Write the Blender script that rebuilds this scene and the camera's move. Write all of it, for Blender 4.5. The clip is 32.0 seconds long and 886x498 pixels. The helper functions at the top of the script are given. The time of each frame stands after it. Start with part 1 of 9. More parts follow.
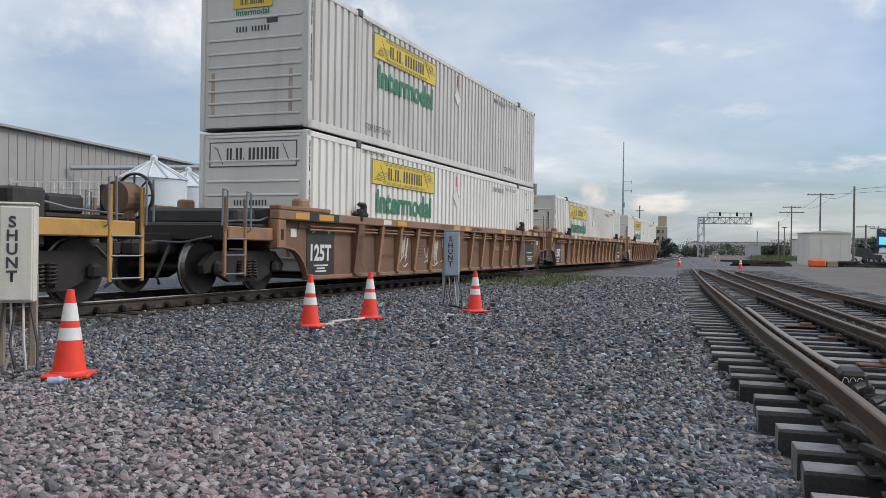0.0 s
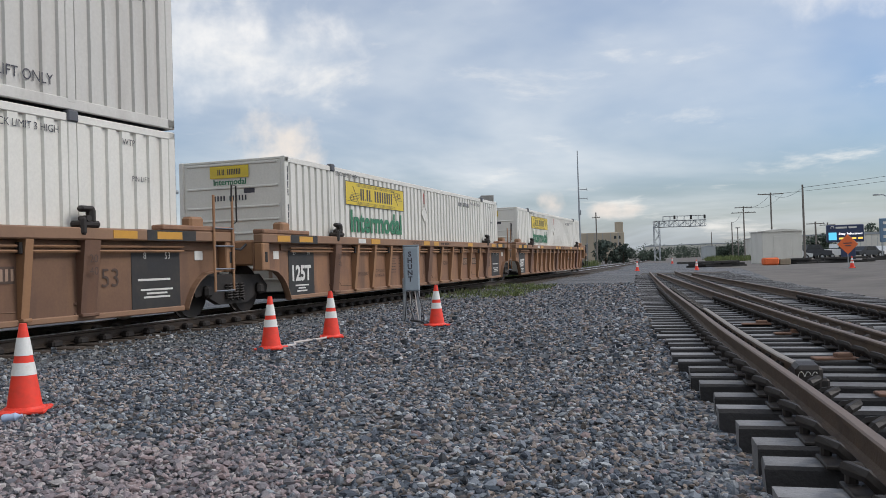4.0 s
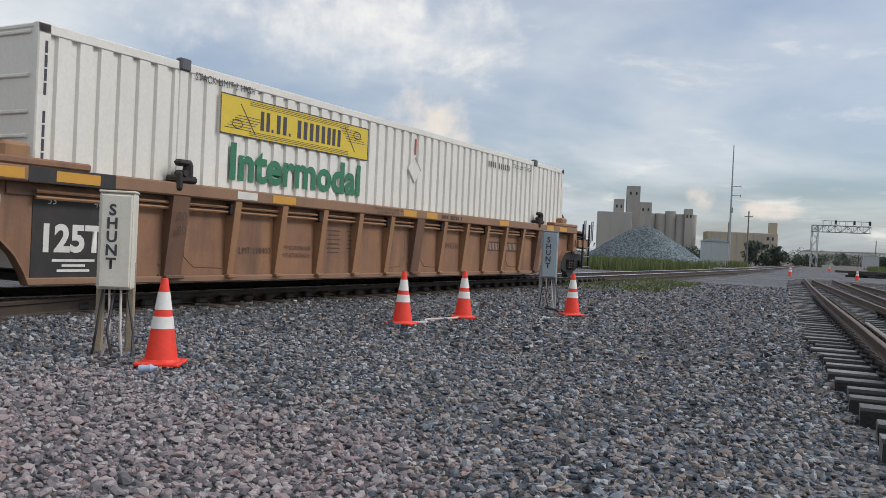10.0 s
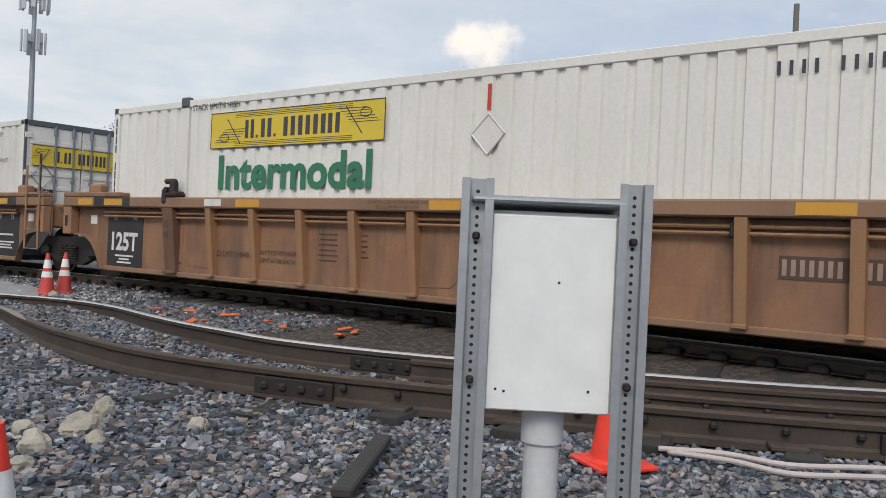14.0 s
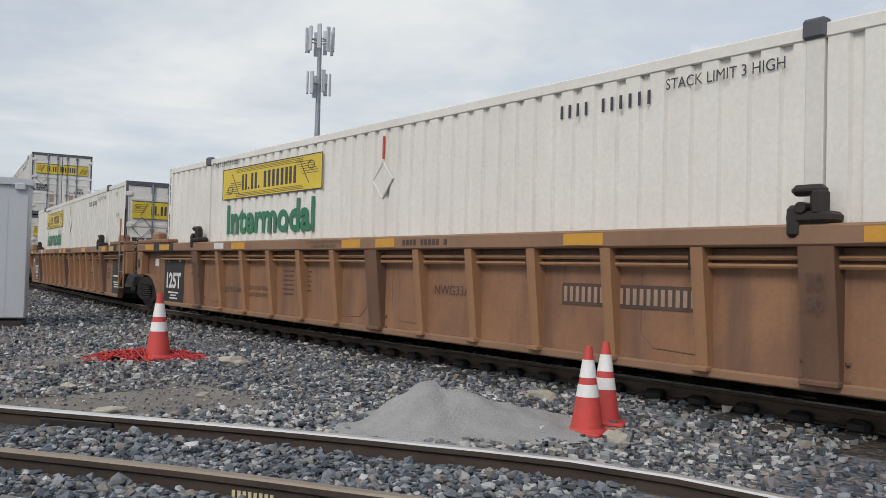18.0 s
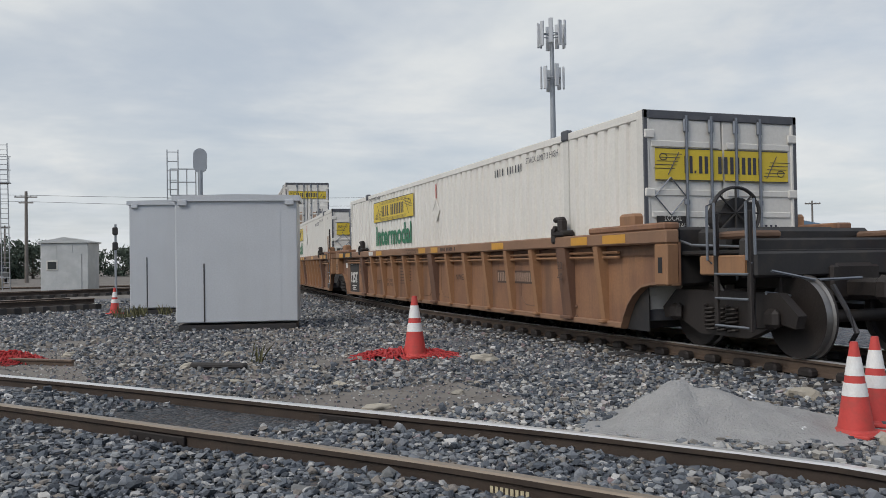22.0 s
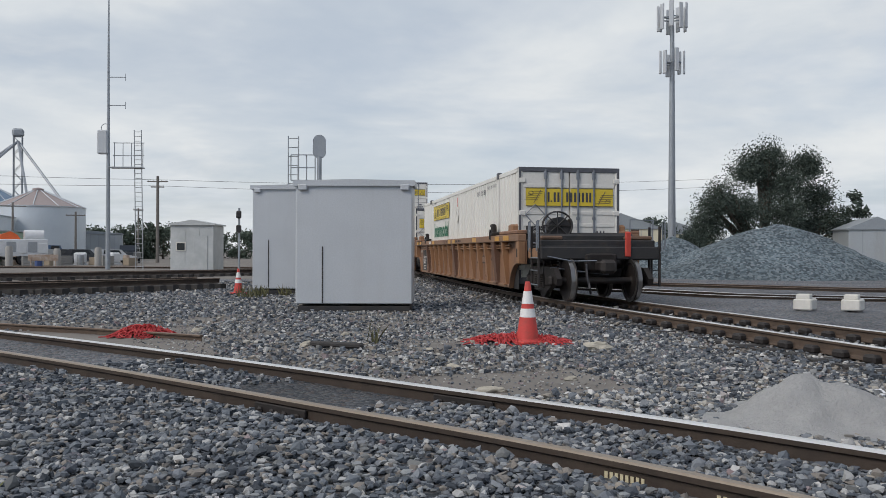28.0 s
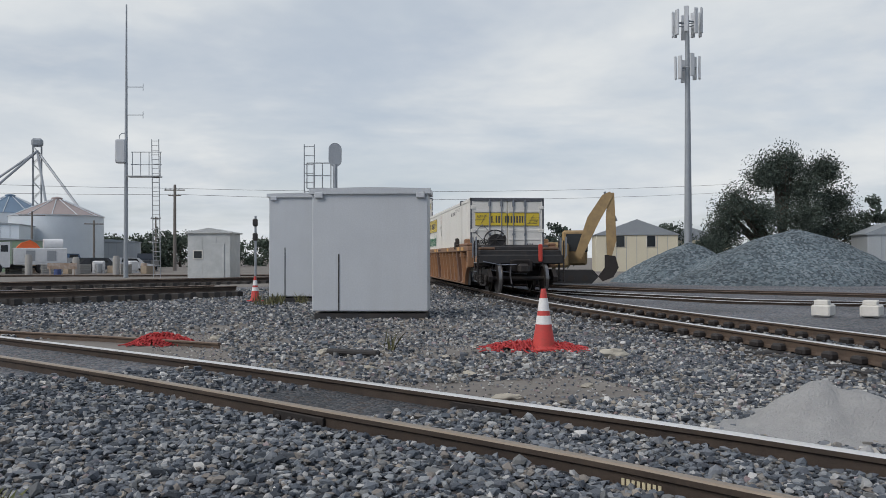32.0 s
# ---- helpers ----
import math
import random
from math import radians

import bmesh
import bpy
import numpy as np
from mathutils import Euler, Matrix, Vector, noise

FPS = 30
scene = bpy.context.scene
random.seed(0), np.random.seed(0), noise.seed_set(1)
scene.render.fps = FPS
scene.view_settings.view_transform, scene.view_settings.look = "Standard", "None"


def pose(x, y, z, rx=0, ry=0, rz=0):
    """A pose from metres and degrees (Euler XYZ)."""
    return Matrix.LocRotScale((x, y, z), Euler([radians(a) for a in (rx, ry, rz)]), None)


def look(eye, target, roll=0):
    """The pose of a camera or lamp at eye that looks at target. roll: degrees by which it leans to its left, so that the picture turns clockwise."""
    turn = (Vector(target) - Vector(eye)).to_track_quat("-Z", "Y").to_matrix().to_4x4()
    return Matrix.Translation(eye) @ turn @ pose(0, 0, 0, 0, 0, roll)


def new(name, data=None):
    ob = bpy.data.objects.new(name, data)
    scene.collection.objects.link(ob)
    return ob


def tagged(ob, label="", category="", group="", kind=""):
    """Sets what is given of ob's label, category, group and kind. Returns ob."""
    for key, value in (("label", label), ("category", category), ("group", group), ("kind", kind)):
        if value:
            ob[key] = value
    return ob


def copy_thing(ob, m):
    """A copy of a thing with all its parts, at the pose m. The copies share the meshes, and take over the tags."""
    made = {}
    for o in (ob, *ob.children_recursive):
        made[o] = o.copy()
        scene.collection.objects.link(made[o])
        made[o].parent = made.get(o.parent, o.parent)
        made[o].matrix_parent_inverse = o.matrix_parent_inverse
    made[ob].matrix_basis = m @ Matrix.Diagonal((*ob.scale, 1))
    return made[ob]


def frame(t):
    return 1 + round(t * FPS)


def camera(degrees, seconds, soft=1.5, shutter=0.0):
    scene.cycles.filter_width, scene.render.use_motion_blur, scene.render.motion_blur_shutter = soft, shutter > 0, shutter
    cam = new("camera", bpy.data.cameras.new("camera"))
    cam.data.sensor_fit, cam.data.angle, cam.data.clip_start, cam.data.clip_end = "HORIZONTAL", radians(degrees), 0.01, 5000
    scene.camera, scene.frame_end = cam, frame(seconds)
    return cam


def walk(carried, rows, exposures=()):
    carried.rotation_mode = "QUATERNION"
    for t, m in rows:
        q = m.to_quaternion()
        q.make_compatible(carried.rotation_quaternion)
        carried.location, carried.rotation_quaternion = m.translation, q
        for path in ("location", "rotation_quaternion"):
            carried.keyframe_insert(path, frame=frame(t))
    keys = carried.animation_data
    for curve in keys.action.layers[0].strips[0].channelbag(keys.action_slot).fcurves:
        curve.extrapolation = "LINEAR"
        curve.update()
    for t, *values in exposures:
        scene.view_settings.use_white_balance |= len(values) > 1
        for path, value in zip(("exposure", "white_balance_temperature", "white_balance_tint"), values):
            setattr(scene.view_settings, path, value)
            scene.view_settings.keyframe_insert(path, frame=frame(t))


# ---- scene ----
cam = camera(55.17, 32.0, soft=0.75)

# seconds, place, heading (0 looks north, turning left), tilt, lean
PATH = [
    (0.0, 0.01, -0.02, 1.12, 18.82, -0.09, 0.89), (0.5, 0.01, -0.05, 1.11, 17.22, 0.41, 0.31),
    (1.0, 0.02, -0.02, 1.12, 16.01, 0.68, 0.14), (1.5, 0.02, -0.06, 1.13, 14.92, 0.73, -0.11),
    (2.0, 0.03, -0.04, 1.12, 14.34, 0.86, -0.52), (2.5, 0.03, -0.04, 1.12, 14.19, 0.88, -0.98),
    (3.0, 0.04, 0.00, 1.11, 14.60, 0.96, -1.57), (3.5, 0.03, -0.01, 1.12, 15.33, 0.94, -1.88),
    (4.0, 0.03, -0.03, 1.12, 16.10, 0.87, -1.77), (4.5, 0.03, 0.00, 1.12, 16.76, 0.82, -1.46),
    (6.5, 0.11, 0.08, 1.11, 17.88, 0.57, 0.10), (7.0, 0.11, 0.10, 1.11, 18.08, 0.66, 0.32),
    (7.5, 0.11, 0.11, 1.11, 17.88, 0.58, 0.26), (8.0, 0.12, 0.11, 1.10, 17.36, 0.25, 0.07),
    (8.5, 0.15, 0.12, 1.09, 17.05, -0.18, -0.15), (9.0, 0.15, 0.12, 1.09, 17.69, -0.49, 0.06),
    (9.5, 0.07, 0.15, 1.09, 19.66, -0.60, 0.96), (10.0, -0.05, 0.25, 1.12, 25.50, -0.34, 2.65),
    (10.5, -0.07, 0.35, 1.10, 36.19, -0.52, 3.49), (11.0, -0.11, 0.55, 1.13, 45.09, -1.04, 1.38),
    (11.5, -0.19, 0.58, 1.13, 46.25, -1.86, 1.63), (12.0, -0.23, 0.62, 1.13, 55.85, -1.00, 2.04),
    (12.5, -0.35, 0.77, 1.11, 75.29, 1.14, 2.09), (13.0, -0.43, 0.76, 1.15, 91.86, 0.55, 3.13),
    (13.5, -0.46, 0.56, 1.155, 105.01, 0.25, 3.6), (14.0, -0.47, 0.60, 1.20, 120.69, -0.35, 2.6),
    (14.5, -0.56, 0.52, 1.17, 135.02, -0.62, 3.5), (15.0, -0.58, 0.50, 1.18, 144.62, -0.26, 1.95),
    (15.5, -1.05, -1.00, 1.18, 142.6, 0.6, 1.3), (16.5, -2.95, -6.00, 1.26, 134.6, 2.1, 1.8),
    (17.5, -3.78, -8.34, 1.31, 133.15, 2.22, 2.11), (18.0, -3.82, -8.43, 1.31, 136.57, 1.57, 1.56),
    (18.5, -3.84, -8.47, 1.31, 139.42, 1.14, 1.23), (19.0, -3.84, -8.41, 1.30, 142.14, 0.94, 0.75),
    (19.5, -3.84, -8.39, 1.31, 144.33, 0.65, 0.35), (20.0, -3.83, -8.37, 1.33, 146.26, 0.41, 0.09),
    (20.5, -3.80, -8.37, 1.35, 147.97, 0.42, -0.01), (21.0, -3.77, -8.34, 1.37, 149.60, 0.58, -0.24),
    (21.5, -3.74, -8.30, 1.38, 151.28, 0.78, -0.55), (22.0, -3.73, -8.30, 1.39, 152.80, 0.95, -0.87),
    (22.5, -3.72, -8.28, 1.39, 153.89, 0.76, -1.17), (23.0, -3.72, -8.29, 1.38, 154.59, 0.34, -1.54),
    (23.5, -3.72, -8.30, 1.38, 154.95, -0.27, -1.73), (24.0, -3.72, -8.28, 1.37, 155.38, -0.66, -1.60),
    (24.5, -3.74, -8.34, 1.36, 155.94, -0.77, -1.28), (25.0, -3.72, -8.32, 1.37, 156.71, -0.67, -0.78),
    (25.5, -3.71, -8.31, 1.37, 157.53, -0.36, -0.28), (27.5, -3.69, -8.30, 1.37, 160.26, 0.45, 0.22),
    (28.0, -3.68, -8.28, 1.36, 160.33, 0.14, 0.15), (28.5, -3.67, -8.27, 1.36, 160.39, -0.22, 0.09),
    (29.0, -3.67, -8.28, 1.37, 160.69, -0.47, 0.02), (29.5, -3.65, -8.27, 1.36, 161.16, -0.43, 0.10),
    (30.0, -3.63, -8.24, 1.37, 161.68, -0.22, 0.08), (30.5, -3.63, -8.23, 1.37, 162.05, 0.06, -0.05),
    (31.0, -3.62, -8.23, 1.37, 162.04, 0.29, -0.10), (31.5, -3.63, -8.22, 1.37, 161.77, 0.46, -0.15),
    (32.0, -3.66, -8.24, 1.37, 161.37, 0.60, -0.09),
]
walk(cam, [(t, pose(x, y, z, 90 + tilt, 0, head) @ pose(0, 0, 0, 0, 0, lean)) for t, x, y, z, head, tilt, lean in PATH],
     exposures=[(0.0, 0.58, 6700, 10), (2.0, 0.61, 6700, 10), (4.0, 0.5, 6700, 10), (7.0, 0.44, 6720, 10), (8.4, 0.41, 6720, 10), (9.4, 0.45, 6750, 10), (11.0, 0.47, 7050, 10), (12.6, 0.5, 7350, 10), (13.6, 0.5, 7050, 10), (15.0, 0.45, 6500, 10), (17.5, 0.45, 6950, 10), (19.5, 0.43, 6920, 10), (20.4, 0.4, 6910, 10), (21.5, 0.31, 6900, 10), (23.5, 0.4, 6870, 10), (25.5, 0.43, 6850, 10), (28.0, 0.36, 6800, 10), (32.0, 0.32, 6800, 10)])

# ---- light ----
SUN_AZ, SUN_EL = 68.0, 42.0     # degrees from north towards east, and above the horizon


def build_world():
    w = bpy.data.worlds.new("sky")
    scene.world = w
    w.use_nodes = True
    nt = w.node_tree
    nt.nodes.clear()
    out = nt.nodes.new("ShaderNodeOutputWorld")
    bg = nt.nodes.new("ShaderNodeBackground")
    sky = nt.nodes.new("ShaderNodeTexSky")
    sky.sky_type, sky.sun_disc = "NISHITA", False
    sky.sun_elevation, sky.sun_rotation = radians(SUN_EL), radians(SUN_AZ)
    sky.air_density, sky.dust_density, sky.ozone_density = 1.0, 2.0, 2.0
    tc = nt.nodes.new("ShaderNodeTexCoord")
    sep = nt.nodes.new("ShaderNodeSeparateXYZ")
    nt.links.new(tc.outputs["Generated"], sep.inputs[0])
    # flat cloud deck: the direction is laid out on a plane overhead
    add = nt.nodes.new("ShaderNodeMath"); add.operation = "ADD"; add.inputs[1].default_value = 0.16
    ab = nt.nodes.new("ShaderNodeMath"); ab.operation = "ABSOLUTE"
    nt.links.new(sep.outputs["Z"], ab.inputs[0]); nt.links.new(ab.outputs[0], add.inputs[0])
    div = []
    for ax in "XY":
        d = nt.nodes.new("ShaderNodeMath"); d.operation = "DIVIDE"
        nt.links.new(sep.outputs[ax], d.inputs[0]); nt.links.new(add.outputs[0], d.inputs[1]); div.append(d)
    comb = nt.nodes.new("ShaderNodeCombineXYZ")
    nt.links.new(div[0].outputs[0], comb.inputs[0]); nt.links.new(div[1].outputs[0], comb.inputs[1])

    def noise_tex(scale, detail, rough, lo, hi, dist=0.0):
        n = nt.nodes.new("ShaderNodeTexNoise")
        n.inputs["Scale"].default_value, n.inputs["Detail"].default_value = scale, detail
        n.inputs["Roughness"].default_value, n.inputs["Distortion"].default_value = rough, dist
        nt.links.new(comb.outputs[0], n.inputs["Vector"])
        r = nt.nodes.new("ShaderNodeMapRange")
        r.inputs["From Min"].default_value, r.inputs["From Max"].default_value = lo, hi
        r.interpolation_type = "SMOOTHSTEP"
        nt.links.new(n.outputs["Fac"], r.inputs["Value"])
        return r

    veil = noise_tex(0.55, 5, 0.55, 0.36, 0.66, 0.4)
    puff = noise_tex(1.5, 8, 0.6, 0.54, 0.72, 0.3)
    shade = noise_tex(1.0, 6, 0.6, 0.3, 0.75, 0.2)
    scale_sky = nt.nodes.new("ShaderNodeMix"); scale_sky.data_type = "RGBA"; scale_sky.blend_type = "MULTIPLY"
    scale_sky.inputs["Factor"].default_value = 1.0
    scale_sky.inputs[7].default_value = (0.50, 0.57, 0.67, 1)
    nt.links.new(sky.outputs[0], scale_sky.inputs[6])
    cloud = nt.nodes.new("ShaderNodeMix"); cloud.data_type = "RGBA"
    cloud.inputs[6].default_value, cloud.inputs[7].default_value = CLOUD_DARK, CLOUD_LIGHT
    nt.links.new(shade.outputs[0], cloud.inputs["Factor"])
    m1 = nt.nodes.new("ShaderNodeMix"); m1.data_type = "RGBA"
    vf = nt.nodes.new("ShaderNodeMath"); vf.operation = "MULTIPLY_ADD"
    vf.inputs[1].default_value, vf.inputs[2].default_value = 0.60, 0.32
    nt.links.new(veil.outputs[0], vf.inputs[0])
    # the deck thins out towards the north-east
    east, north, thin, left = (nt.nodes.new("ShaderNodeMapRange"), nt.nodes.new("ShaderNodeMapRange"), nt.nodes.new("ShaderNodeMath"), nt.nodes.new("ShaderNodeMath"))
    for r, ax, lo, hi in ((east, "X", -0.35, 0.25), (north, "Y", -0.1, 0.5)):
        r.inputs["From Min"].default_value, r.inputs["From Max"].default_value = lo, hi
        r.interpolation_type = "SMOOTHSTEP"
        nt.links.new(sep.outputs[ax], r.inputs["Value"])
    east.inputs["To Max"].default_value = 0.42
    thin.operation, left.operation, left.use_clamp = "MULTIPLY", "SUBTRACT", True
    nt.links.new(east.outputs[0], thin.inputs[0]); nt.links.new(north.outputs[0], thin.inputs[1])
    nt.links.new(vf.outputs[0], left.inputs[0]); nt.links.new(thin.outputs[0], left.inputs[1])
    # and closes up towards the south
    south, sum_ = nt.nodes.new("ShaderNodeMapRange"), nt.nodes.new("ShaderNodeMath")
    south.inputs["From Min"].default_value, south.inputs["From Max"].default_value, south.inputs["To Max"].default_value = 0.0, -0.5, 0.42
    nt.links.new(sep.outputs["Y"], south.inputs["Value"])
    sum_.operation, sum_.use_clamp = "ADD", True
    nt.links.new(left.outputs[0], sum_.inputs[0]); nt.links.new(south.outputs[0], sum_.inputs[1])
    nt.links.new(sum_.outputs[0], m1.inputs["Factor"])
    nt.links.new(scale_sky.outputs[2], m1.inputs[6]); nt.links.new(cloud.outputs[2], m1.inputs[7])
    m2 = nt.nodes.new("ShaderNodeMix"); m2.data_type = "RGBA"
    m2.inputs[7].default_value = CLOUD_WHITE
    pf = nt.nodes.new("ShaderNodeMath"); pf.operation = "MULTIPLY"; pf.inputs[1].default_value = 0.55
    calm, pc = nt.nodes.new("ShaderNodeMapRange"), nt.nodes.new("ShaderNodeMath")
    calm.inputs["From Min"].default_value, calm.inputs["From Max"].default_value = 0.0, -0.5
    calm.inputs["To Min"].default_value, calm.inputs["To Max"].default_value = 1.0, 0.25
    nt.links.new(sep.outputs["Y"], calm.inputs["Value"])
    pc.operation = "MULTIPLY"
    nt.links.new(puff.outputs[0], pc.inputs[0]); nt.links.new(calm.outputs[0], pc.inputs[1])
    nt.links.new(pc.outputs[0], pf.inputs[0])
    nt.links.new(pf.outputs[0], m2.inputs["Factor"])
    nt.links.new(m1.outputs[2], m2.inputs[6])
    # heaped clouds low over the horizon: heading, height, half width, half height, softness, colour
    billow = nt.nodes.new("ShaderNodeTexNoise")
    billow.inputs["Scale"].default_value, billow.inputs["Detail"].default_value, billow.inputs["Roughness"].default_value = 22.0, 7.0, 0.55
    nt.links.new(tc.outputs["Generated"], billow.inputs["Vector"])
    last = m2.outputs[2]

    def math_node(op, a, b):
        n = nt.nodes.new("ShaderNodeMath"); n.operation = op
        for sock, v in zip(n.inputs, (a, b)):
            if isinstance(v, (int, float)):
                sock.default_value = v
            else:
                nt.links.new(v, sock)
        return n.outputs[0]

    def dot_with(v):
        n = nt.nodes.new("ShaderNodeVectorMath"); n.operation = "DOT_PRODUCT"
        nt.links.new(tc.outputs["Generated"], n.inputs[0]); n.inputs[1].default_value = v
        return n.outputs["Value"]

    for head, up, wide, high, soft, top in HEAPED:
        h, e = radians(head), radians(up)
        d = Vector((-math.sin(h) * math.cos(e), math.cos(h) * math.cos(e), math.sin(e)))
        r = Vector((math.cos(h), math.sin(h), 0))
        u = r.cross(d)
        a, b = dot_with(r / math.sin(radians(wide))), dot_with(u / math.sin(radians(high)))
        rad = math_node("ADD", math_node("MULTIPLY", a, a), math_node("MULTIPLY", b, b))
        body = math_node("SUBTRACT", math_node("MULTIPLY", billow.outputs["Fac"], 3.2), math_node("ADD", rad, 0.75))
        edge = nt.nodes.new("ShaderNodeMapRange"); edge.interpolation_type = "SMOOTHSTEP"
        edge.inputs["From Min"].default_value, edge.inputs["From Max"].default_value = -0.1, soft
        nt.links.new(body, edge.inputs["Value"])
        ahead = math_node("GREATER_THAN", dot_with(d), 0.3)
        mx = nt.nodes.new("ShaderNodeMix"); mx.data_type = "RGBA"
        nt.links.new(math_node("MULTIPLY", math_node("MULTIPLY", edge.outputs[0], ahead), 0.85), mx.inputs["Factor"])
        nt.links.new(last, mx.inputs[6])
        mx.inputs[7].default_value = top
        last = mx.outputs[2]
    nt.links.new(last, bg.inputs["Color"])
    bg.inputs["Strength"].default_value = 0.13
    nt.links.new(bg.outputs[0], out.inputs[0])


CLOUD_DARK, CLOUD_LIGHT, CLOUD_WHITE = (3.4, 3.85, 4.4, 1), (4.6, 4.88, 5.15, 1), (5.9, 5.75, 5.5, 1)
HEAPED = ((118.5, 13.4, 3.0, 2.2, 0.9, (5.9, 5.6, 5.3, 1)), (26.5, 7.6, 3.6, 3.0, 1.3, (5.0, 4.6, 4.25, 1)),
          (8.8, 3.8, 1.2, 1.2, 1.1, (4.7, 4.3, 4.05, 1)), (4.6, 3.0, 2.2, 0.7, 1.1, (4.7, 4.35, 4.1, 1)), (33.0, 14.5, 14.0, 4.2, 1.9, (5.7, 5.65, 5.6, 1)), (-9.0, 17.0, 4.5, 3.5, 2.2, (5.8, 5.7, 5.6, 1)))
build_world()
sun = new("sun", bpy.data.lights.new("sun", "SUN"))
sun.data.energy, sun.data.angle, sun.data.color = 1.15, radians(22), (1.0, 0.95, 0.88)
sun.matrix_world = look((300 * math.sin(radians(SUN_AZ)), 300 * math.cos(radians(SUN_AZ)), 300 * math.tan(radians(SUN_EL))), (0, 0, 0))

# ---- materials ----


def material(name, base, rough=0.7, metal=0.0, alt=None, scale=3.0, mix=0.5, fine=40.0, bump=0.15, dirt=None, dirt_amount=0.0,
             per=None, streak=False, emit=0.0, spread=0.0):
    """A surface: base colour, a second colour in large patches, fine grain, and dirt in uneven spots or running-down streaks.
    per: "object" or "island", by which the lightness spreads from piece to piece."""
    m = bpy.data.materials.new(name)
    m.use_nodes = True
    nt = m.node_tree
    b = nt.nodes["Principled BSDF"]
    b.inputs["Roughness"].default_value, b.inputs["Metallic"].default_value = rough, metal
    geo = nt.nodes.new("ShaderNodeTexCoord")
    vec = geo.outputs["Object"]
    if streak:
        mp = nt.nodes.new("ShaderNodeMapping")
        mp.inputs["Scale"].default_value = (1, 1, 0.12)
        nt.links.new(vec, mp.inputs[0]); svec = mp.outputs[0]
    else:
        svec = vec

    def ntex(v, sc, det, lo, hi):
        n = nt.nodes.new("ShaderNodeTexNoise")
        n.inputs["Scale"].default_value, n.inputs["Detail"].default_value, n.inputs["Roughness"].default_value = sc, det, 0.6
        nt.links.new(v, n.inputs["Vector"])
        r = nt.nodes.new("ShaderNodeMapRange")
        r.inputs["From Min"].default_value, r.inputs["From Max"].default_value = lo, hi
        nt.links.new(n.outputs["Fac"], r.inputs["Value"])
        return r.outputs[0]

    def mixc(f, a, c, amount=1.0):
        x = nt.nodes.new("ShaderNodeMix"); x.data_type = "RGBA"
        for sock, v in ((x.inputs[6], a), (x.inputs[7], c)):
            if isinstance(v, tuple):
                sock.default_value = (*v[:3], 1)
            else:
                nt.links.new(v, sock)
        if amount != 1.0:
            mm = nt.nodes.new("ShaderNodeMath"); mm.operation = "MULTIPLY"; mm.inputs[1].default_value = amount
            nt.links.new(f, mm.inputs[0]); f = mm.outputs[0]
        nt.links.new(f, x.inputs["Factor"])
        return x.outputs[2]

    alt = alt or tuple(c * 0.8 for c in base)
    col = mixc(ntex(vec, scale, 4, 0.35, 0.65), base, alt, mix)
    col = mixc(ntex(vec, fine, 3, 0.3, 0.7), col, tuple(c * 0.72 for c in base), 0.35)
    if dirt:
        col = mixc(ntex(svec, scale * 1.7, 6, 0.48, 0.75), col, dirt, dirt_amount)
    if per:
        if per == "object":
            r = nt.nodes.new("ShaderNodeObjectInfo").outputs["Random"]
        else:
            r = nt.nodes.new("ShaderNodeNewGeometry").outputs["Random Per Island"]
        mr = nt.nodes.new("ShaderNodeMapRange")
        mr.inputs["To Min"].default_value, mr.inputs["To Max"].default_value = 1 - spread, 1 + spread
        nt.links.new(r, mr.inputs["Value"])
        hv = nt.nodes.new("ShaderNodeHueSaturation")
        nt.links.new(mr.outputs[0], hv.inputs["Value"]); nt.links.new(col, hv.inputs["Color"])
        col = hv.outputs[0]
    nt.links.new(col, b.inputs["Base Color"])
    if bump:
        n = nt.nodes.new("ShaderNodeTexNoise")
        n.inputs["Scale"].default_value, n.inputs["Detail"].default_value = fine, 4
        nt.links.new(vec, n.inputs["Vector"])
        bp = nt.nodes.new("ShaderNodeBump"); bp.inputs["Strength"].default_value = bump; bp.inputs["Distance"].default_value = 0.02
        nt.links.new(n.outputs["Fac"], bp.inputs["Height"]); nt.links.new(bp.outputs[0], b.inputs["Normal"])
    if emit:
        b.inputs["Emission Color"].default_value = (*base, 1)
        b.inputs["Emission Strength"].default_value = emit
    return m


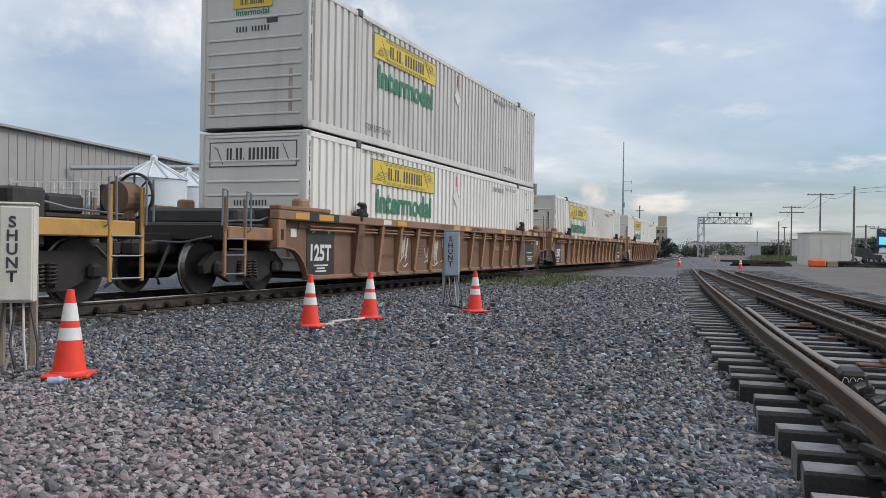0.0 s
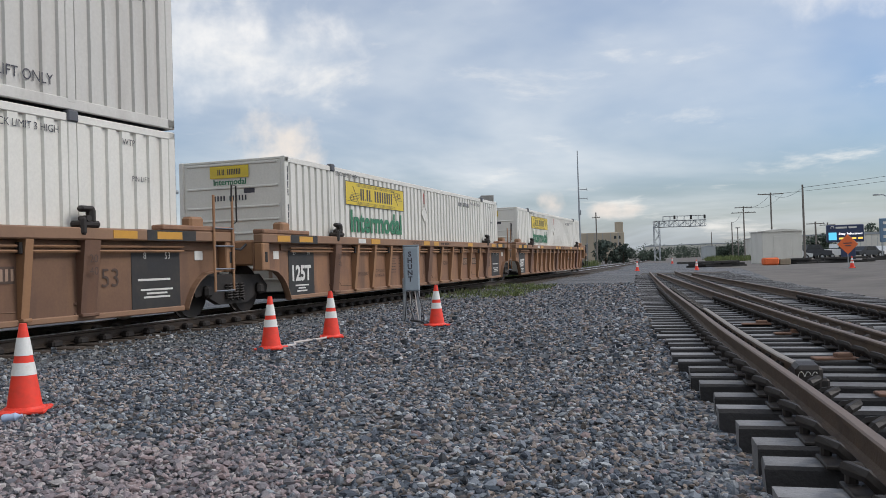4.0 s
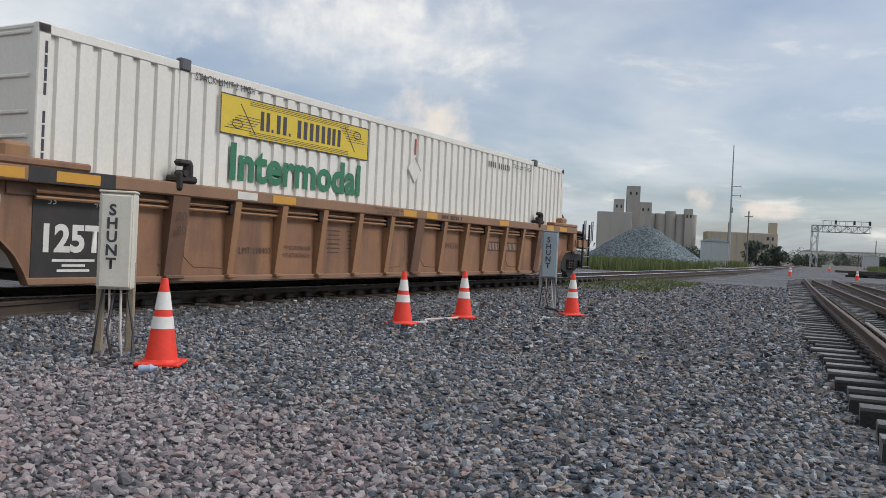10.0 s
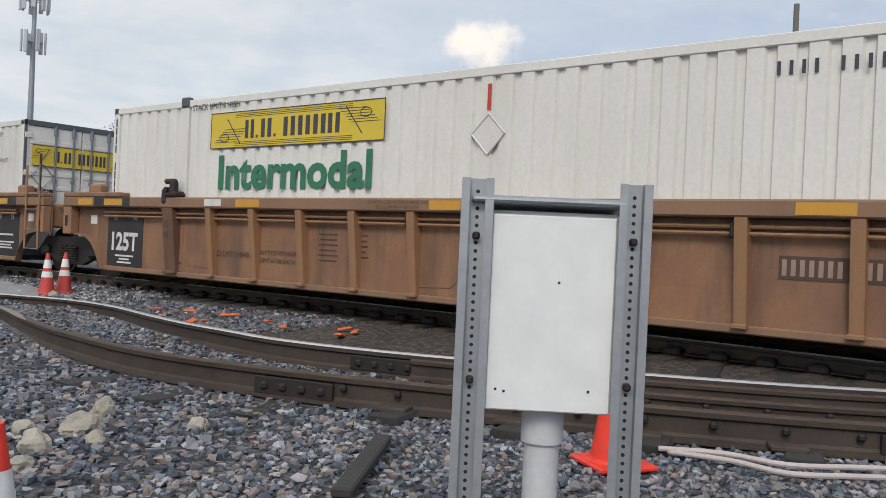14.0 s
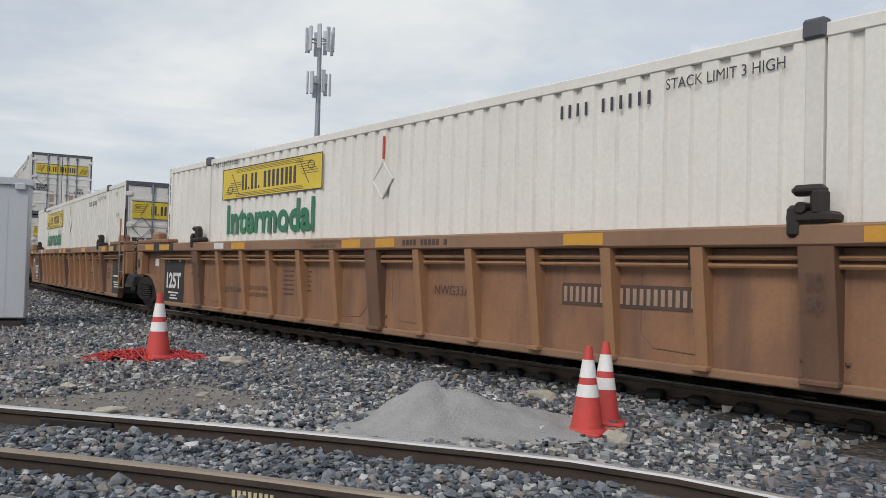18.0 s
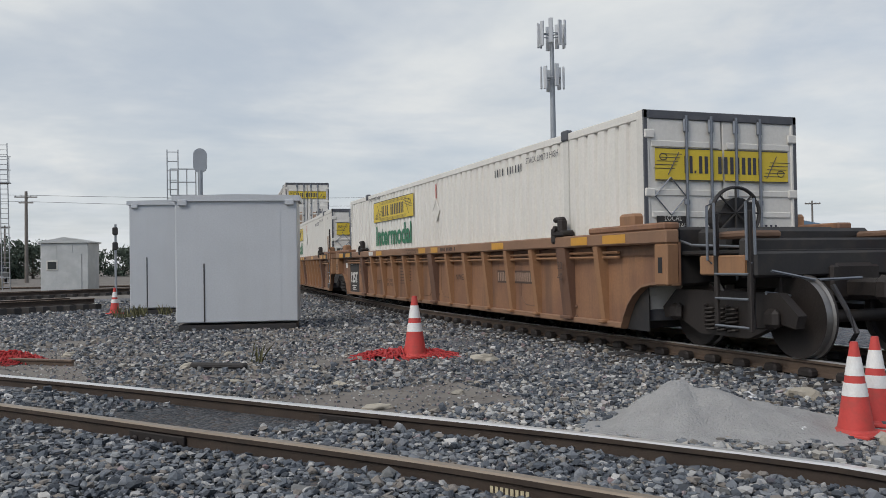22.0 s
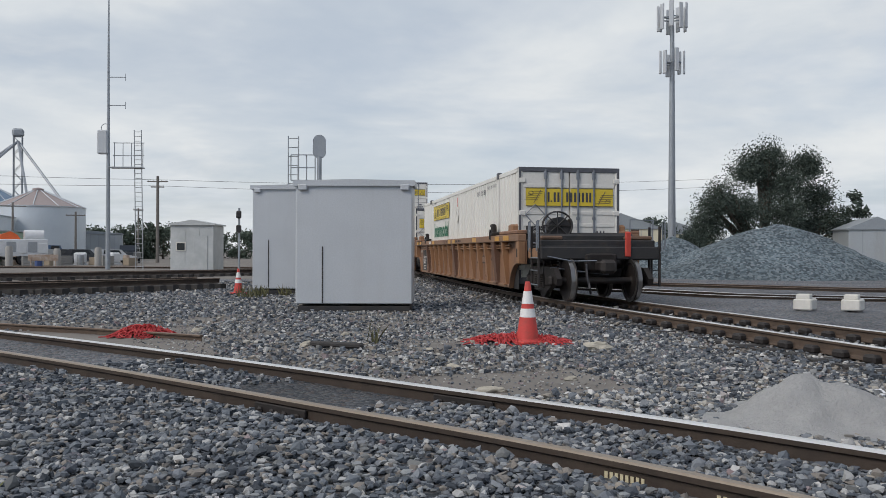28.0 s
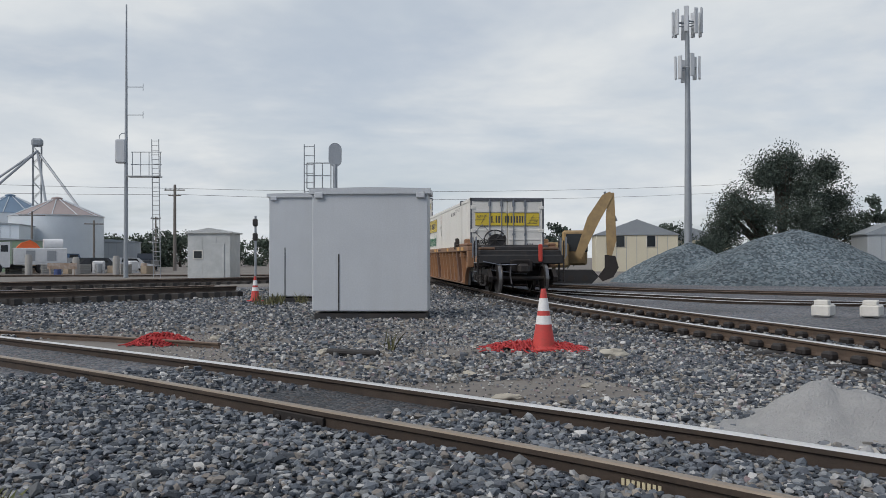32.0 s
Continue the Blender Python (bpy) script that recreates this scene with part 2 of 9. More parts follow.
def gravel_material(name, colours, scale):
    """Crushed stone seen from afar: cells in several greys with dark joints between them, and pinkish patches."""
    m = bpy.data.materials.new(name)
    m.use_nodes = True
    nt = m.node_tree
    b = nt.nodes["Principled BSDF"]
    b.inputs["Roughness"].default_value = 0.95
    tc = nt.nodes.new("ShaderNodeTexCoord")
    v = nt.nodes.new("ShaderNodeTexVoronoi"); v.inputs["Scale"].default_value = scale
    v.inputs["Randomness"].default_value = 1.0
    nt.links.new(tc.outputs["Object"], v.inputs["Vector"])
    sp = nt.nodes.new("ShaderNodeSeparateColor")
    nt.links.new(v.outputs["Color"], sp.inputs[0])
    ramp = nt.nodes.new("ShaderNodeValToRGB")
    ramp.color_ramp.interpolation = "CONSTANT"
    while len(ramp.color_ramp.elements) < len(colours):
        ramp.color_ramp.elements.new(0.5)
    for i, c in enumerate(colours):
        ramp.color_ramp.elements[i].position, ramp.color_ramp.elements[i].color = i / len(colours), (*c, 1)
    nt.links.new(sp.outputs[0], ramp.inputs[0])
    n = nt.nodes.new("ShaderNodeTexNoise"); n.inputs["Scale"].default_value, n.inputs["Detail"].default_value = 0.35, 5
    nt.links.new(tc.outputs["Object"], n.inputs["Vector"])
    r = nt.nodes.new("ShaderNodeMapRange"); r.inputs["From Min"].default_value, r.inputs["From Max"].default_value = 0.35, 0.7
    r.inputs["To Min"].default_value, r.inputs["To Max"].default_value = 0.75, 1.25
    nt.links.new(n.outputs["Fac"], r.inputs["Value"])
    hv = nt.nodes.new("ShaderNodeHueSaturation")
    nt.links.new(r.outputs[0], hv.inputs["Value"]); nt.links.new(ramp.outputs[0], hv.inputs["Color"])
    nt.links.new(hv.outputs[0], b.inputs["Base Color"])
    bp = nt.nodes.new("ShaderNodeBump"); bp.inputs["Strength"].default_value, bp.inputs["Distance"].default_value = 1.0, 0.03
    bp.invert = True
    nt.links.new(v.outputs["Distance"], bp.inputs["Height"]); nt.links.new(bp.outputs[0], b.inputs["Normal"])
    return m


def stone_material(name, colours):
    """Loose crushed stones, each of one tone out of several, with fine grain."""
    m = material(name, (0.5, 0.5, 0.5), 0.85, alt=(0.42, 0.42, 0.42), scale=25, fine=120, bump=0.25)
    nt = m.node_tree
    b = nt.nodes["Principled BSDF"]
    link = b.inputs["Base Color"].links[0].from_socket
    geo = nt.nodes.new("ShaderNodeNewGeometry")
    ramp = nt.nodes.new("ShaderNodeValToRGB")
    ramp.color_ramp.interpolation = "CONSTANT"
    while len(ramp.color_ramp.elements) < len(colours):
        ramp.color_ramp.elements.new(0.5)
    for i, c in enumerate(colours):
        ramp.color_ramp.elements[i].position, ramp.color_ramp.elements[i].color = i / len(colours), (*[2 * v for v in c], 1)
    nt.links.new(geo.outputs["Random Per Island"], ramp.inputs[0])
    x = nt.nodes.new("ShaderNodeMix"); x.data_type, x.blend_type = "RGBA", "MULTIPLY"
    x.inputs["Factor"].default_value = 1.0
    nt.links.new(ramp.outputs[0], x.inputs[6]); nt.links.new(link, x.inputs[7])
    nt.links.new(x.outputs[2], b.inputs["Base Color"])
    return m


STONE_GREYS = [(0.084, 0.097, 0.112), (0.160, 0.167, 0.186), (0.059, 0.070, 0.084), (0.202, 0.207, 0.214), (0.118, 0.128, 0.144), (0.168, 0.145, 0.140)]
M = {
    "ballast": gravel_material("ballast", STONE_GREYS, 22.0),
    # dark greasy stone; its darkness also paints shade under cars and between panel timbers
    "greasy_shade_ballast": gravel_material("greasy_shade_ballast", [(0.055, 0.045, 0.038), (0.09, 0.072, 0.058), (0.04, 0.036, 0.033), (0.12, 0.10, 0.085)], 20.0),
    # the ballast greys darkened, so the gaps between loose stones look shadowed
    "shaded_bed": gravel_material("shaded_bed", [tuple(0.62 * c for c in g) for g in STONE_GREYS], 26.0),
    "dirt": material("dirt", (0.205, 0.185, 0.165), 0.95, alt=(0.125, 0.113, 0.103), scale=0.55, mix=0.85, fine=7, bump=0.9, dirt=(0.25, 0.235, 0.21), dirt_amount=0.6),
    "stone_dark": stone_material("stone_dark", [(0.063, 0.079, 0.103), (0.128, 0.148, 0.182), (0.200, 0.224, 0.260), (0.097, 0.117, 0.147), (0.297, 0.319, 0.347), (0.056, 0.067, 0.088),
                                                (0.237, 0.215, 0.200), (0.160, 0.184, 0.220), (0.102, 0.117, 0.147), (0.399, 0.418, 0.445), (0.178, 0.198, 0.230), (0.254, 0.228, 0.239), (0.264, 0.215, 0.186), (0.137, 0.116, 0.106), (0.350, 0.292, 0.265), (0.048, 0.053, 0.062)]),
    "stone_blue": stone_material("stone_blue", [(0.061, 0.072, 0.088), (0.133, 0.152, 0.174), (0.205, 0.223, 0.246), (0.087, 0.102, 0.123), (0.277, 0.292, 0.303), (0.051, 0.060, 0.072),
                                                (0.174, 0.180, 0.180), (0.154, 0.172, 0.195), (0.103, 0.114, 0.133), (0.410, 0.410, 0.405), (0.184, 0.197, 0.215), (0.226, 0.205, 0.184)]),
    "stone_pale": stone_material("stone_pale", [(0.432, 0.410, 0.369), (0.540, 0.531, 0.504), (0.324, 0.288, 0.243), (0.243, 0.230, 0.211), (0.378, 0.378, 0.369), (0.594, 0.585, 0.567)]),
    "stone_pink": stone_material("stone_pink", [(0.335, 0.273, 0.279), (0.253, 0.213, 0.230), (0.186, 0.173, 0.189), (0.387, 0.332, 0.339), (0.119, 0.118, 0.136), (0.290, 0.222, 0.223), (0.215, 0.202, 0.218), (0.416, 0.384, 0.384)]),
    "rust_rail": material("rust_rail", (0.105, 0.074, 0.056), 0.75, 0.2, alt=(0.17, 0.12, 0.085), scale=2.5, fine=50, bump=0.2, dirt=(0.05, 0.042, 0.038), dirt_amount=0.6),
    "rail_head": material("rail_head", (0.72, 0.72, 0.72), 0.3, 0.6, alt=(0.58, 0.56, 0.54), scale=2.0, fine=30, bump=0.03),
    "rust_stain": material("rust_stain", (0.36, 0.25, 0.18), 0.8, alt=(0.55, 0.48, 0.42), scale=3, mix=0.9, fine=30, bump=0.0),
    "rail_dark": material("rail_dark", (0.056, 0.040, 0.031), 0.7, 0.2, alt=(0.10, 0.074, 0.056), scale=2.5, fine=50, bump=0.2, dirt=(0.03, 0.026, 0.024), dirt_amount=0.6),
    "rust_stain_dark": material("rust_stain_dark", (0.19, 0.10, 0.065), 0.85, alt=(0.11, 0.07, 0.055), scale=9, fine=40, bump=0.2),
    "mark_paint": material("mark_paint", (0.62, 0.55, 0.36), 0.7, alt=(0.45, 0.38, 0.26), scale=8, fine=50, bump=0.0),
    "rail_tan_head": material("rail_tan_head", (0.31, 0.26, 0.21), 0.5, 0.5, alt=(0.25, 0.19, 0.14), scale=2.0, fine=30, bump=0.06),
    "rail_brown_head": material("rail_brown_head", (0.21, 0.15, 0.115), 0.55, 0.4, alt=(0.14, 0.10, 0.08), scale=2.0, fine=30, bump=0.08),
    "rail_rust_head": material("rail_rust_head", (0.075, 0.05, 0.036), 0.6, 0.3, alt=(0.05, 0.035, 0.027), scale=2.5, fine=40, bump=0.15, dirt=(0.26, 0.17, 0.09), dirt_amount=0.3),
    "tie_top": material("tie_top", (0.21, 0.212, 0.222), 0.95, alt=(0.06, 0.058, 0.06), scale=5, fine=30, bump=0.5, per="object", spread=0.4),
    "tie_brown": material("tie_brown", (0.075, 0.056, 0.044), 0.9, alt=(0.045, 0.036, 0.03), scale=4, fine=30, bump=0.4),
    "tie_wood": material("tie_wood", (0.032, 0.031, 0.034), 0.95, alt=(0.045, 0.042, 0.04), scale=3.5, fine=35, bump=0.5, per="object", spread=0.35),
    "tie_black": material("tie_black", (0.035, 0.033, 0.033), 0.85, alt=(0.06, 0.055, 0.05), scale=4, fine=30, bump=0.4, per="object", spread=0.3),
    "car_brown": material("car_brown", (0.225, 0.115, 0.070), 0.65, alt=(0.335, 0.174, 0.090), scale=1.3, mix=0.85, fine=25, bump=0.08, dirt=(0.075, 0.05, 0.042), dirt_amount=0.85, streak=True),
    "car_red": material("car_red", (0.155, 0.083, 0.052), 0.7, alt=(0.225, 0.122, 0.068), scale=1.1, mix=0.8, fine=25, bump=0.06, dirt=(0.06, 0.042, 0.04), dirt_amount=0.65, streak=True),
    "brake_brown": material("brake_brown", (0.17, 0.10, 0.065), 0.75, alt=(0.12, 0.075, 0.05), scale=2, fine=30, bump=0.1),
    "car_brown_rib": material("car_brown_rib", (0.34, 0.180, 0.090), 0.65, alt=(0.225, 0.122, 0.072), scale=2.2, fine=30, bump=0.05, dirt=(0.10, 0.065, 0.05), dirt_amount=0.5, streak=True),
    "car_rib_dark": material("car_rib_dark", (0.15, 0.078, 0.05), 0.6, alt=(0.21, 0.115, 0.07), scale=2.5, fine=30, bump=0.06, dirt=(0.07, 0.046, 0.04), dirt_amount=0.5, streak=True),
    "car_chord": material("car_chord", (0.28, 0.16, 0.095), 0.65, alt=(0.20, 0.115, 0.075), scale=0.8, fine=30, bump=0.05, dirt=(0.13, 0.08, 0.06), dirt_amount=0.5, streak=True),
    "car_yellow": material("car_yellow", (0.55, 0.31, 0.075), 0.65, alt=(0.36, 0.20, 0.08), scale=1.5, fine=30, bump=0.05, dirt=(0.13, 0.08, 0.05), dirt_amount=0.5),
    "reflector": material("reflector", (0.62, 0.31, 0.04), 0.45, alt=(0.5, 0.26, 0.05), scale=5, fine=60, bump=0.02),
    "car_black": material("car_black", (0.022, 0.022, 0.024), 0.6, alt=(0.04, 0.035, 0.03), scale=2, fine=30, bump=0.05, dirt=(0.08, 0.06, 0.045), dirt_amount=0.35),
    "truck_iron": material("truck_iron", (0.024, 0.020, 0.019), 0.6, 0.2, alt=(0.042, 0.033, 0.028), scale=3, fine=35, bump=0.15),
    "wheel_steel": material("wheel_steel", (0.30, 0.29, 0.28), 0.35, 0.9, alt=(0.2, 0.18, 0.17), scale=3, fine=30, bump=0.04),
    "galv": material("galv", (0.40, 0.42, 0.44), 0.5, 0.55, alt=(0.31, 0.33, 0.35), scale=6, fine=50, bump=0.05, dirt=(0.2, 0.19, 0.18), dirt_amount=0.3),
    "steel_pole": material("steel_pole", (0.33, 0.36, 0.39), 0.55, 0.3, alt=(0.26, 0.28, 0.31), scale=2, fine=30, bump=0.03),
    "white_stencil": material("white_stencil", (0.72, 0.71, 0.68), 0.7, alt=(0.5, 0.48, 0.45), scale=4, fine=50, bump=0.0),
    "faint_stencil": material("faint_stencil", (0.075, 0.05, 0.042), 0.8, alt=(0.13, 0.08, 0.055), scale=5, fine=40, bump=0.0),
    "pale_stencil": material("pale_stencil", (0.36, 0.25, 0.19), 0.8, alt=(0.28, 0.18, 0.13), scale=5, fine=40, bump=0.0),
    "ink": material("ink", (0.045, 0.045, 0.06), 0.6, alt=(0.07, 0.07, 0.09), scale=6, fine=50, bump=0.0),
    "letter_green": material("letter_green", (0.025, 0.17, 0.085), 0.55, alt=(0.05, 0.21, 0.12), scale=3, fine=40, bump=0.0),
    "placard_yellow": material("placard_yellow", (0.71, 0.53, 0.045), 0.5, alt=(0.62, 0.45, 0.05), scale=2, fine=40, bump=0.0, dirt=(0.4, 0.3, 0.1), dirt_amount=0.2),
    "red_mark": material("red_mark", (0.55, 0.06, 0.04), 0.6, bump=0.0),
    "container_white": material("container_white", (0.73, 0.715, 0.67), 0.5, alt=(0.65, 0.635, 0.59), scale=0.8, fine=22, bump=0.03, dirt=(0.45, 0.41, 0.36), dirt_amount=0.22, streak=True, per="object", spread=0.05),
    "container_dull": material("container_dull", (0.62, 0.605, 0.575), 0.55, alt=(0.53, 0.51, 0.48), scale=0.9, fine=22, bump=0.03, dirt=(0.25, 0.21, 0.18), dirt_amount=0.4, streak=True, per="object", spread=0.05),
    "container_grey": material("container_grey", (0.33, 0.37, 0.42), 0.55, alt=(0.28, 0.31, 0.36), scale=0.8, fine=22, bump=0.03, dirt=(0.2, 0.2, 0.2), dirt_amount=0.3, streak=True),
    "container_blue": material("container_blue", (0.05, 0.085, 0.22), 0.55, alt=(0.07, 0.1, 0.2), scale=0.8, fine=22, bump=0.03),
    "door_frame": material("door_frame", (0.10, 0.105, 0.12), 0.55, 0.3, alt=(0.16, 0.16, 0.17), scale=3, fine=30, bump=0.03),
    "lock_rod": material("lock_rod", (0.22, 0.24, 0.27), 0.45, 0.6, bump=0.02),
    "cone_orange": material("cone_orange", (0.90, 0.055, 0.028), 0.5, alt=(0.82, 0.045, 0.024), scale=6, fine=20, bump=0.01, dirt=(0.42, 0.06, 0.035), dirt_amount=0.25),
    "cone_faded": material("cone_faded", (0.60, 0.065, 0.055), 0.65, alt=(0.50, 0.06, 0.05), scale=6, fine=40, bump=0.02, dirt=(0.25, 0.08, 0.06), dirt_amount=0.4),
    "cone_white": material("cone_white", (0.82, 0.82, 0.80), 0.4, alt=(0.7, 0.7, 0.69), scale=9, fine=60, bump=0.02, dirt=(0.45, 0.4, 0.36), dirt_amount=0.25),
    "box_cream": material("box_cream", (0.70, 0.68, 0.60), 0.5, alt=(0.64, 0.62, 0.55), scale=4, fine=40, bump=0.02, dirt=(0.4, 0.36, 0.3), dirt_amount=0.3, streak=True),
    "box_blue_grey": material("box_blue_grey", (0.33, 0.39, 0.44), 0.5, alt=(0.28, 0.33, 0.38), scale=4, fine=40, bump=0.02),
    "box_white": material("box_white", (0.80, 0.81, 0.79), 0.4, alt=(0.77, 0.78, 0.76), scale=1.5, mix=0.35, fine=9, bump=0.004, dirt=(0.62, 0.6, 0.56), dirt_amount=0.12, streak=True),
    "cabinet_grey": material("cabinet_grey", (0.53, 0.555, 0.58), 0.45, 0.1, alt=(0.47, 0.495, 0.52), scale=1.2, fine=30, bump=0.015, dirt=(0.36, 0.35, 0.34), dirt_amount=0.2, streak=True),
    "pvc_grey": material("pvc_grey", (0.60, 0.61, 0.62), 0.45, bump=0.02),
    "cable_pale": material("cable_pale", (0.55, 0.50, 0.48), 0.6, alt=(0.45, 0.38, 0.36), scale=5, bump=0.03),
    "cable_dark": material("cable_dark", (0.04, 0.04, 0.045), 0.6, bump=0.03),
    "post_wood": material("post_wood", (0.33, 0.27, 0.20), 0.9, alt=(0.25, 0.20, 0.15), scale=4, fine=40, bump=0.3),
    "pole_wood": material("pole_wood", (0.17, 0.155, 0.14), 0.9, alt=(0.23, 0.21, 0.19), scale=2, fine=20, bump=0.2),
    "limestone": material("limestone", (0.42, 0.385, 0.32), 0.9, alt=(0.30, 0.27, 0.22), scale=7, fine=40, bump=0.4, per="object", spread=0.2),
    "sand": material("sand", (0.35, 0.35, 0.345), 0.95, alt=(0.25, 0.25, 0.25), scale=4, fine=45, bump=0.9),
    "heap_stone": gravel_material("heap_stone", [(0.092, 0.12, 0.138), (0.13, 0.163, 0.183), (0.065, 0.09, 0.106), (0.17, 0.20, 0.217), (0.045, 0.06, 0.07)], 9.0),
    "net_red": material("net_red", (0.52, 0.045, 0.045), 0.7, alt=(0.36, 0.035, 0.04), scale=7, fine=50, bump=0.2),
    "grass": material("grass", (0.10, 0.135, 0.045), 0.9, alt=(0.17, 0.17, 0.07), scale=2, fine=15, bump=0.2, per="island", spread=0.35),
    "grass_pale": material("grass_pale", (0.25, 0.25, 0.11), 0.9, alt=(0.17, 0.19, 0.08), scale=2, fine=15, bump=0.2, per="island", spread=0.3),
    "grass_dry": material("grass_dry", (0.17, 0.16, 0.08), 0.9, alt=(0.10, 0.11, 0.05), scale=2, fine=15, bump=0.2, per="island", spread=0.35),
    # green lightened and made bluer, with distance haze mixed into the colour
    "leaf": material("leaf", (0.062, 0.084, 0.068), 0.8, alt=(0.045, 0.064, 0.052), scale=0.7, fine=12, bump=0.1, per="island", spread=0.45),
    # paler still for far trees: the haze is in the colour, not the air
    "leaf_hazed": material("leaf_hazed", (0.075, 0.10, 0.075), 0.9, alt=(0.055, 0.08, 0.06), scale=0.3, fine=6, bump=0.1, per="island", spread=0.35),
    "bark": material("bark", (0.09, 0.075, 0.06), 0.95, bump=0.4),
    "metal_wall": material("metal_wall", (0.42, 0.45, 0.47), 0.55, 0.25, alt=(0.36, 0.385, 0.40), scale=0.5, fine=12, bump=0.03, dirt=(0.3, 0.27, 0.24), dirt_amount=0.3, streak=True),
    "hall_wall": material("hall_wall", (0.36, 0.355, 0.345), 0.7, 0.1, alt=(0.30, 0.295, 0.285), scale=0.35, mix=0.8, fine=8, bump=0.02, dirt=(0.33, 0.25, 0.19), dirt_amount=0.35, streak=True),
    # grey paled, with lighter patches, to paint haze over the far hut
    "hut_grey_hazed": material("hut_grey_hazed", (0.50, 0.52, 0.52), 0.6, 0.1, alt=(0.40, 0.42, 0.42), scale=0.9, mix=0.8, fine=12, bump=0.03, dirt=(0.62, 0.63, 0.62), dirt_amount=0.5),
    "metal_roof": material("metal_roof", (0.33, 0.36, 0.38), 0.5, 0.3, alt=(0.28, 0.30, 0.33), scale=0.5, fine=12, bump=0.03),
    # silver brightened towards pale blue, so that the colour includes distance haze
    "bin_steel_hazed": material("bin_steel_hazed", (0.66, 0.71, 0.75), 0.5, 0.08, alt=(0.55, 0.60, 0.64), scale=0.6, fine=10, bump=0.03),
    "bin_roof": material("bin_roof", (0.36, 0.30, 0.29), 0.6, 0.2, bump=0.03),
    "blue_roof": material("blue_roof", (0.13, 0.21, 0.31), 0.5, 0.2, alt=(0.16, 0.25, 0.35), scale=0.7, bump=0.03),
    "concrete": material("concrete", (0.36, 0.35, 0.33), 0.9, alt=(0.29, 0.28, 0.265), scale=0.25, fine=6, bump=0.1, dirt=(0.18, 0.17, 0.16), dirt_amount=0.4, streak=True),
    "concrete_tan": material("concrete_tan", (0.42, 0.36, 0.28), 0.9, alt=(0.36, 0.31, 0.25), scale=0.25, fine=6, bump=0.1),
    "cream_wall": material("cream_wall", (0.66, 0.61, 0.47), 0.8, alt=(0.58, 0.53, 0.41), scale=0.6, fine=10, bump=0.05),
    "white_wall": material("white_wall", (0.68, 0.66, 0.61), 0.75, alt=(0.58, 0.56, 0.52), scale=0.8, fine=12, bump=0.04, dirt=(0.4, 0.38, 0.34), dirt_amount=0.3, streak=True),
    "dark_gap": material("dark_gap", (0.02, 0.02, 0.022), 0.8, bump=0.0),
    "window_dark": material("window_dark", (0.03, 0.035, 0.04), 0.15, bump=0.0),
    "excavator_yellow": material("excavator_yellow", (0.38, 0.26, 0.12), 0.55, alt=(0.20, 0.14, 0.08), scale=2, bump=0.04, dirt=(0.12, 0.09, 0.06), dirt_amount=0.4),
    "sign_orange": material("sign_orange", (0.80, 0.16, 0.04), 0.5, bump=0.0),
    "sign_navy": material("sign_navy", (0.03, 0.045, 0.11), 0.5, bump=0.0),
    "screen_blue": material("screen_blue", (0.08, 0.42, 0.62), 0.4, bump=0.0, emit=0.9),
    "screen_white": material("screen_white", (0.8, 0.78, 0.85), 0.4, bump=0.0, emit=0.8),
    "yard_dirt": material("yard_dirt", (0.155, 0.138, 0.125), 0.95, alt=(0.085, 0.077, 0.072), scale=0.35, mix=0.9, fine=5, bump=1.0, dirt=(0.21, 0.185, 0.16), dirt_amount=0.5),
    "screen_amber": material("screen_amber", (0.75, 0.48, 0.10), 0.4, bump=0.0, emit=0.9),
    "paint_orange_mark": material("paint_orange_mark", (0.80, 0.16, 0.05), 0.8, bump=0.1),
    "litter_blue": material("litter_blue", (0.42, 0.52, 0.72), 0.3, bump=0.05),
    "litter_white": material("litter_white", (0.75, 0.76, 0.78), 0.4, bump=0.1),
    "vehicle_dark": material("vehicle_dark", (0.05, 0.055, 0.065), 0.3, 0.3, bump=0.0),
    "vehicle_white": material("vehicle_white", (0.7, 0.71, 0.72), 0.3, bump=0.0),
    "vehicle_blue": material("vehicle_blue", (0.06, 0.11, 0.2), 0.3, 0.2, bump=0.0),
    "machine_green": material("machine_green", (0.24, 0.33, 0.22), 0.5, bump=0.0),
    "tyre": material("tyre", (0.025, 0.025, 0.027), 0.8, bump=0.1),
}

# ---- mesh helpers ----


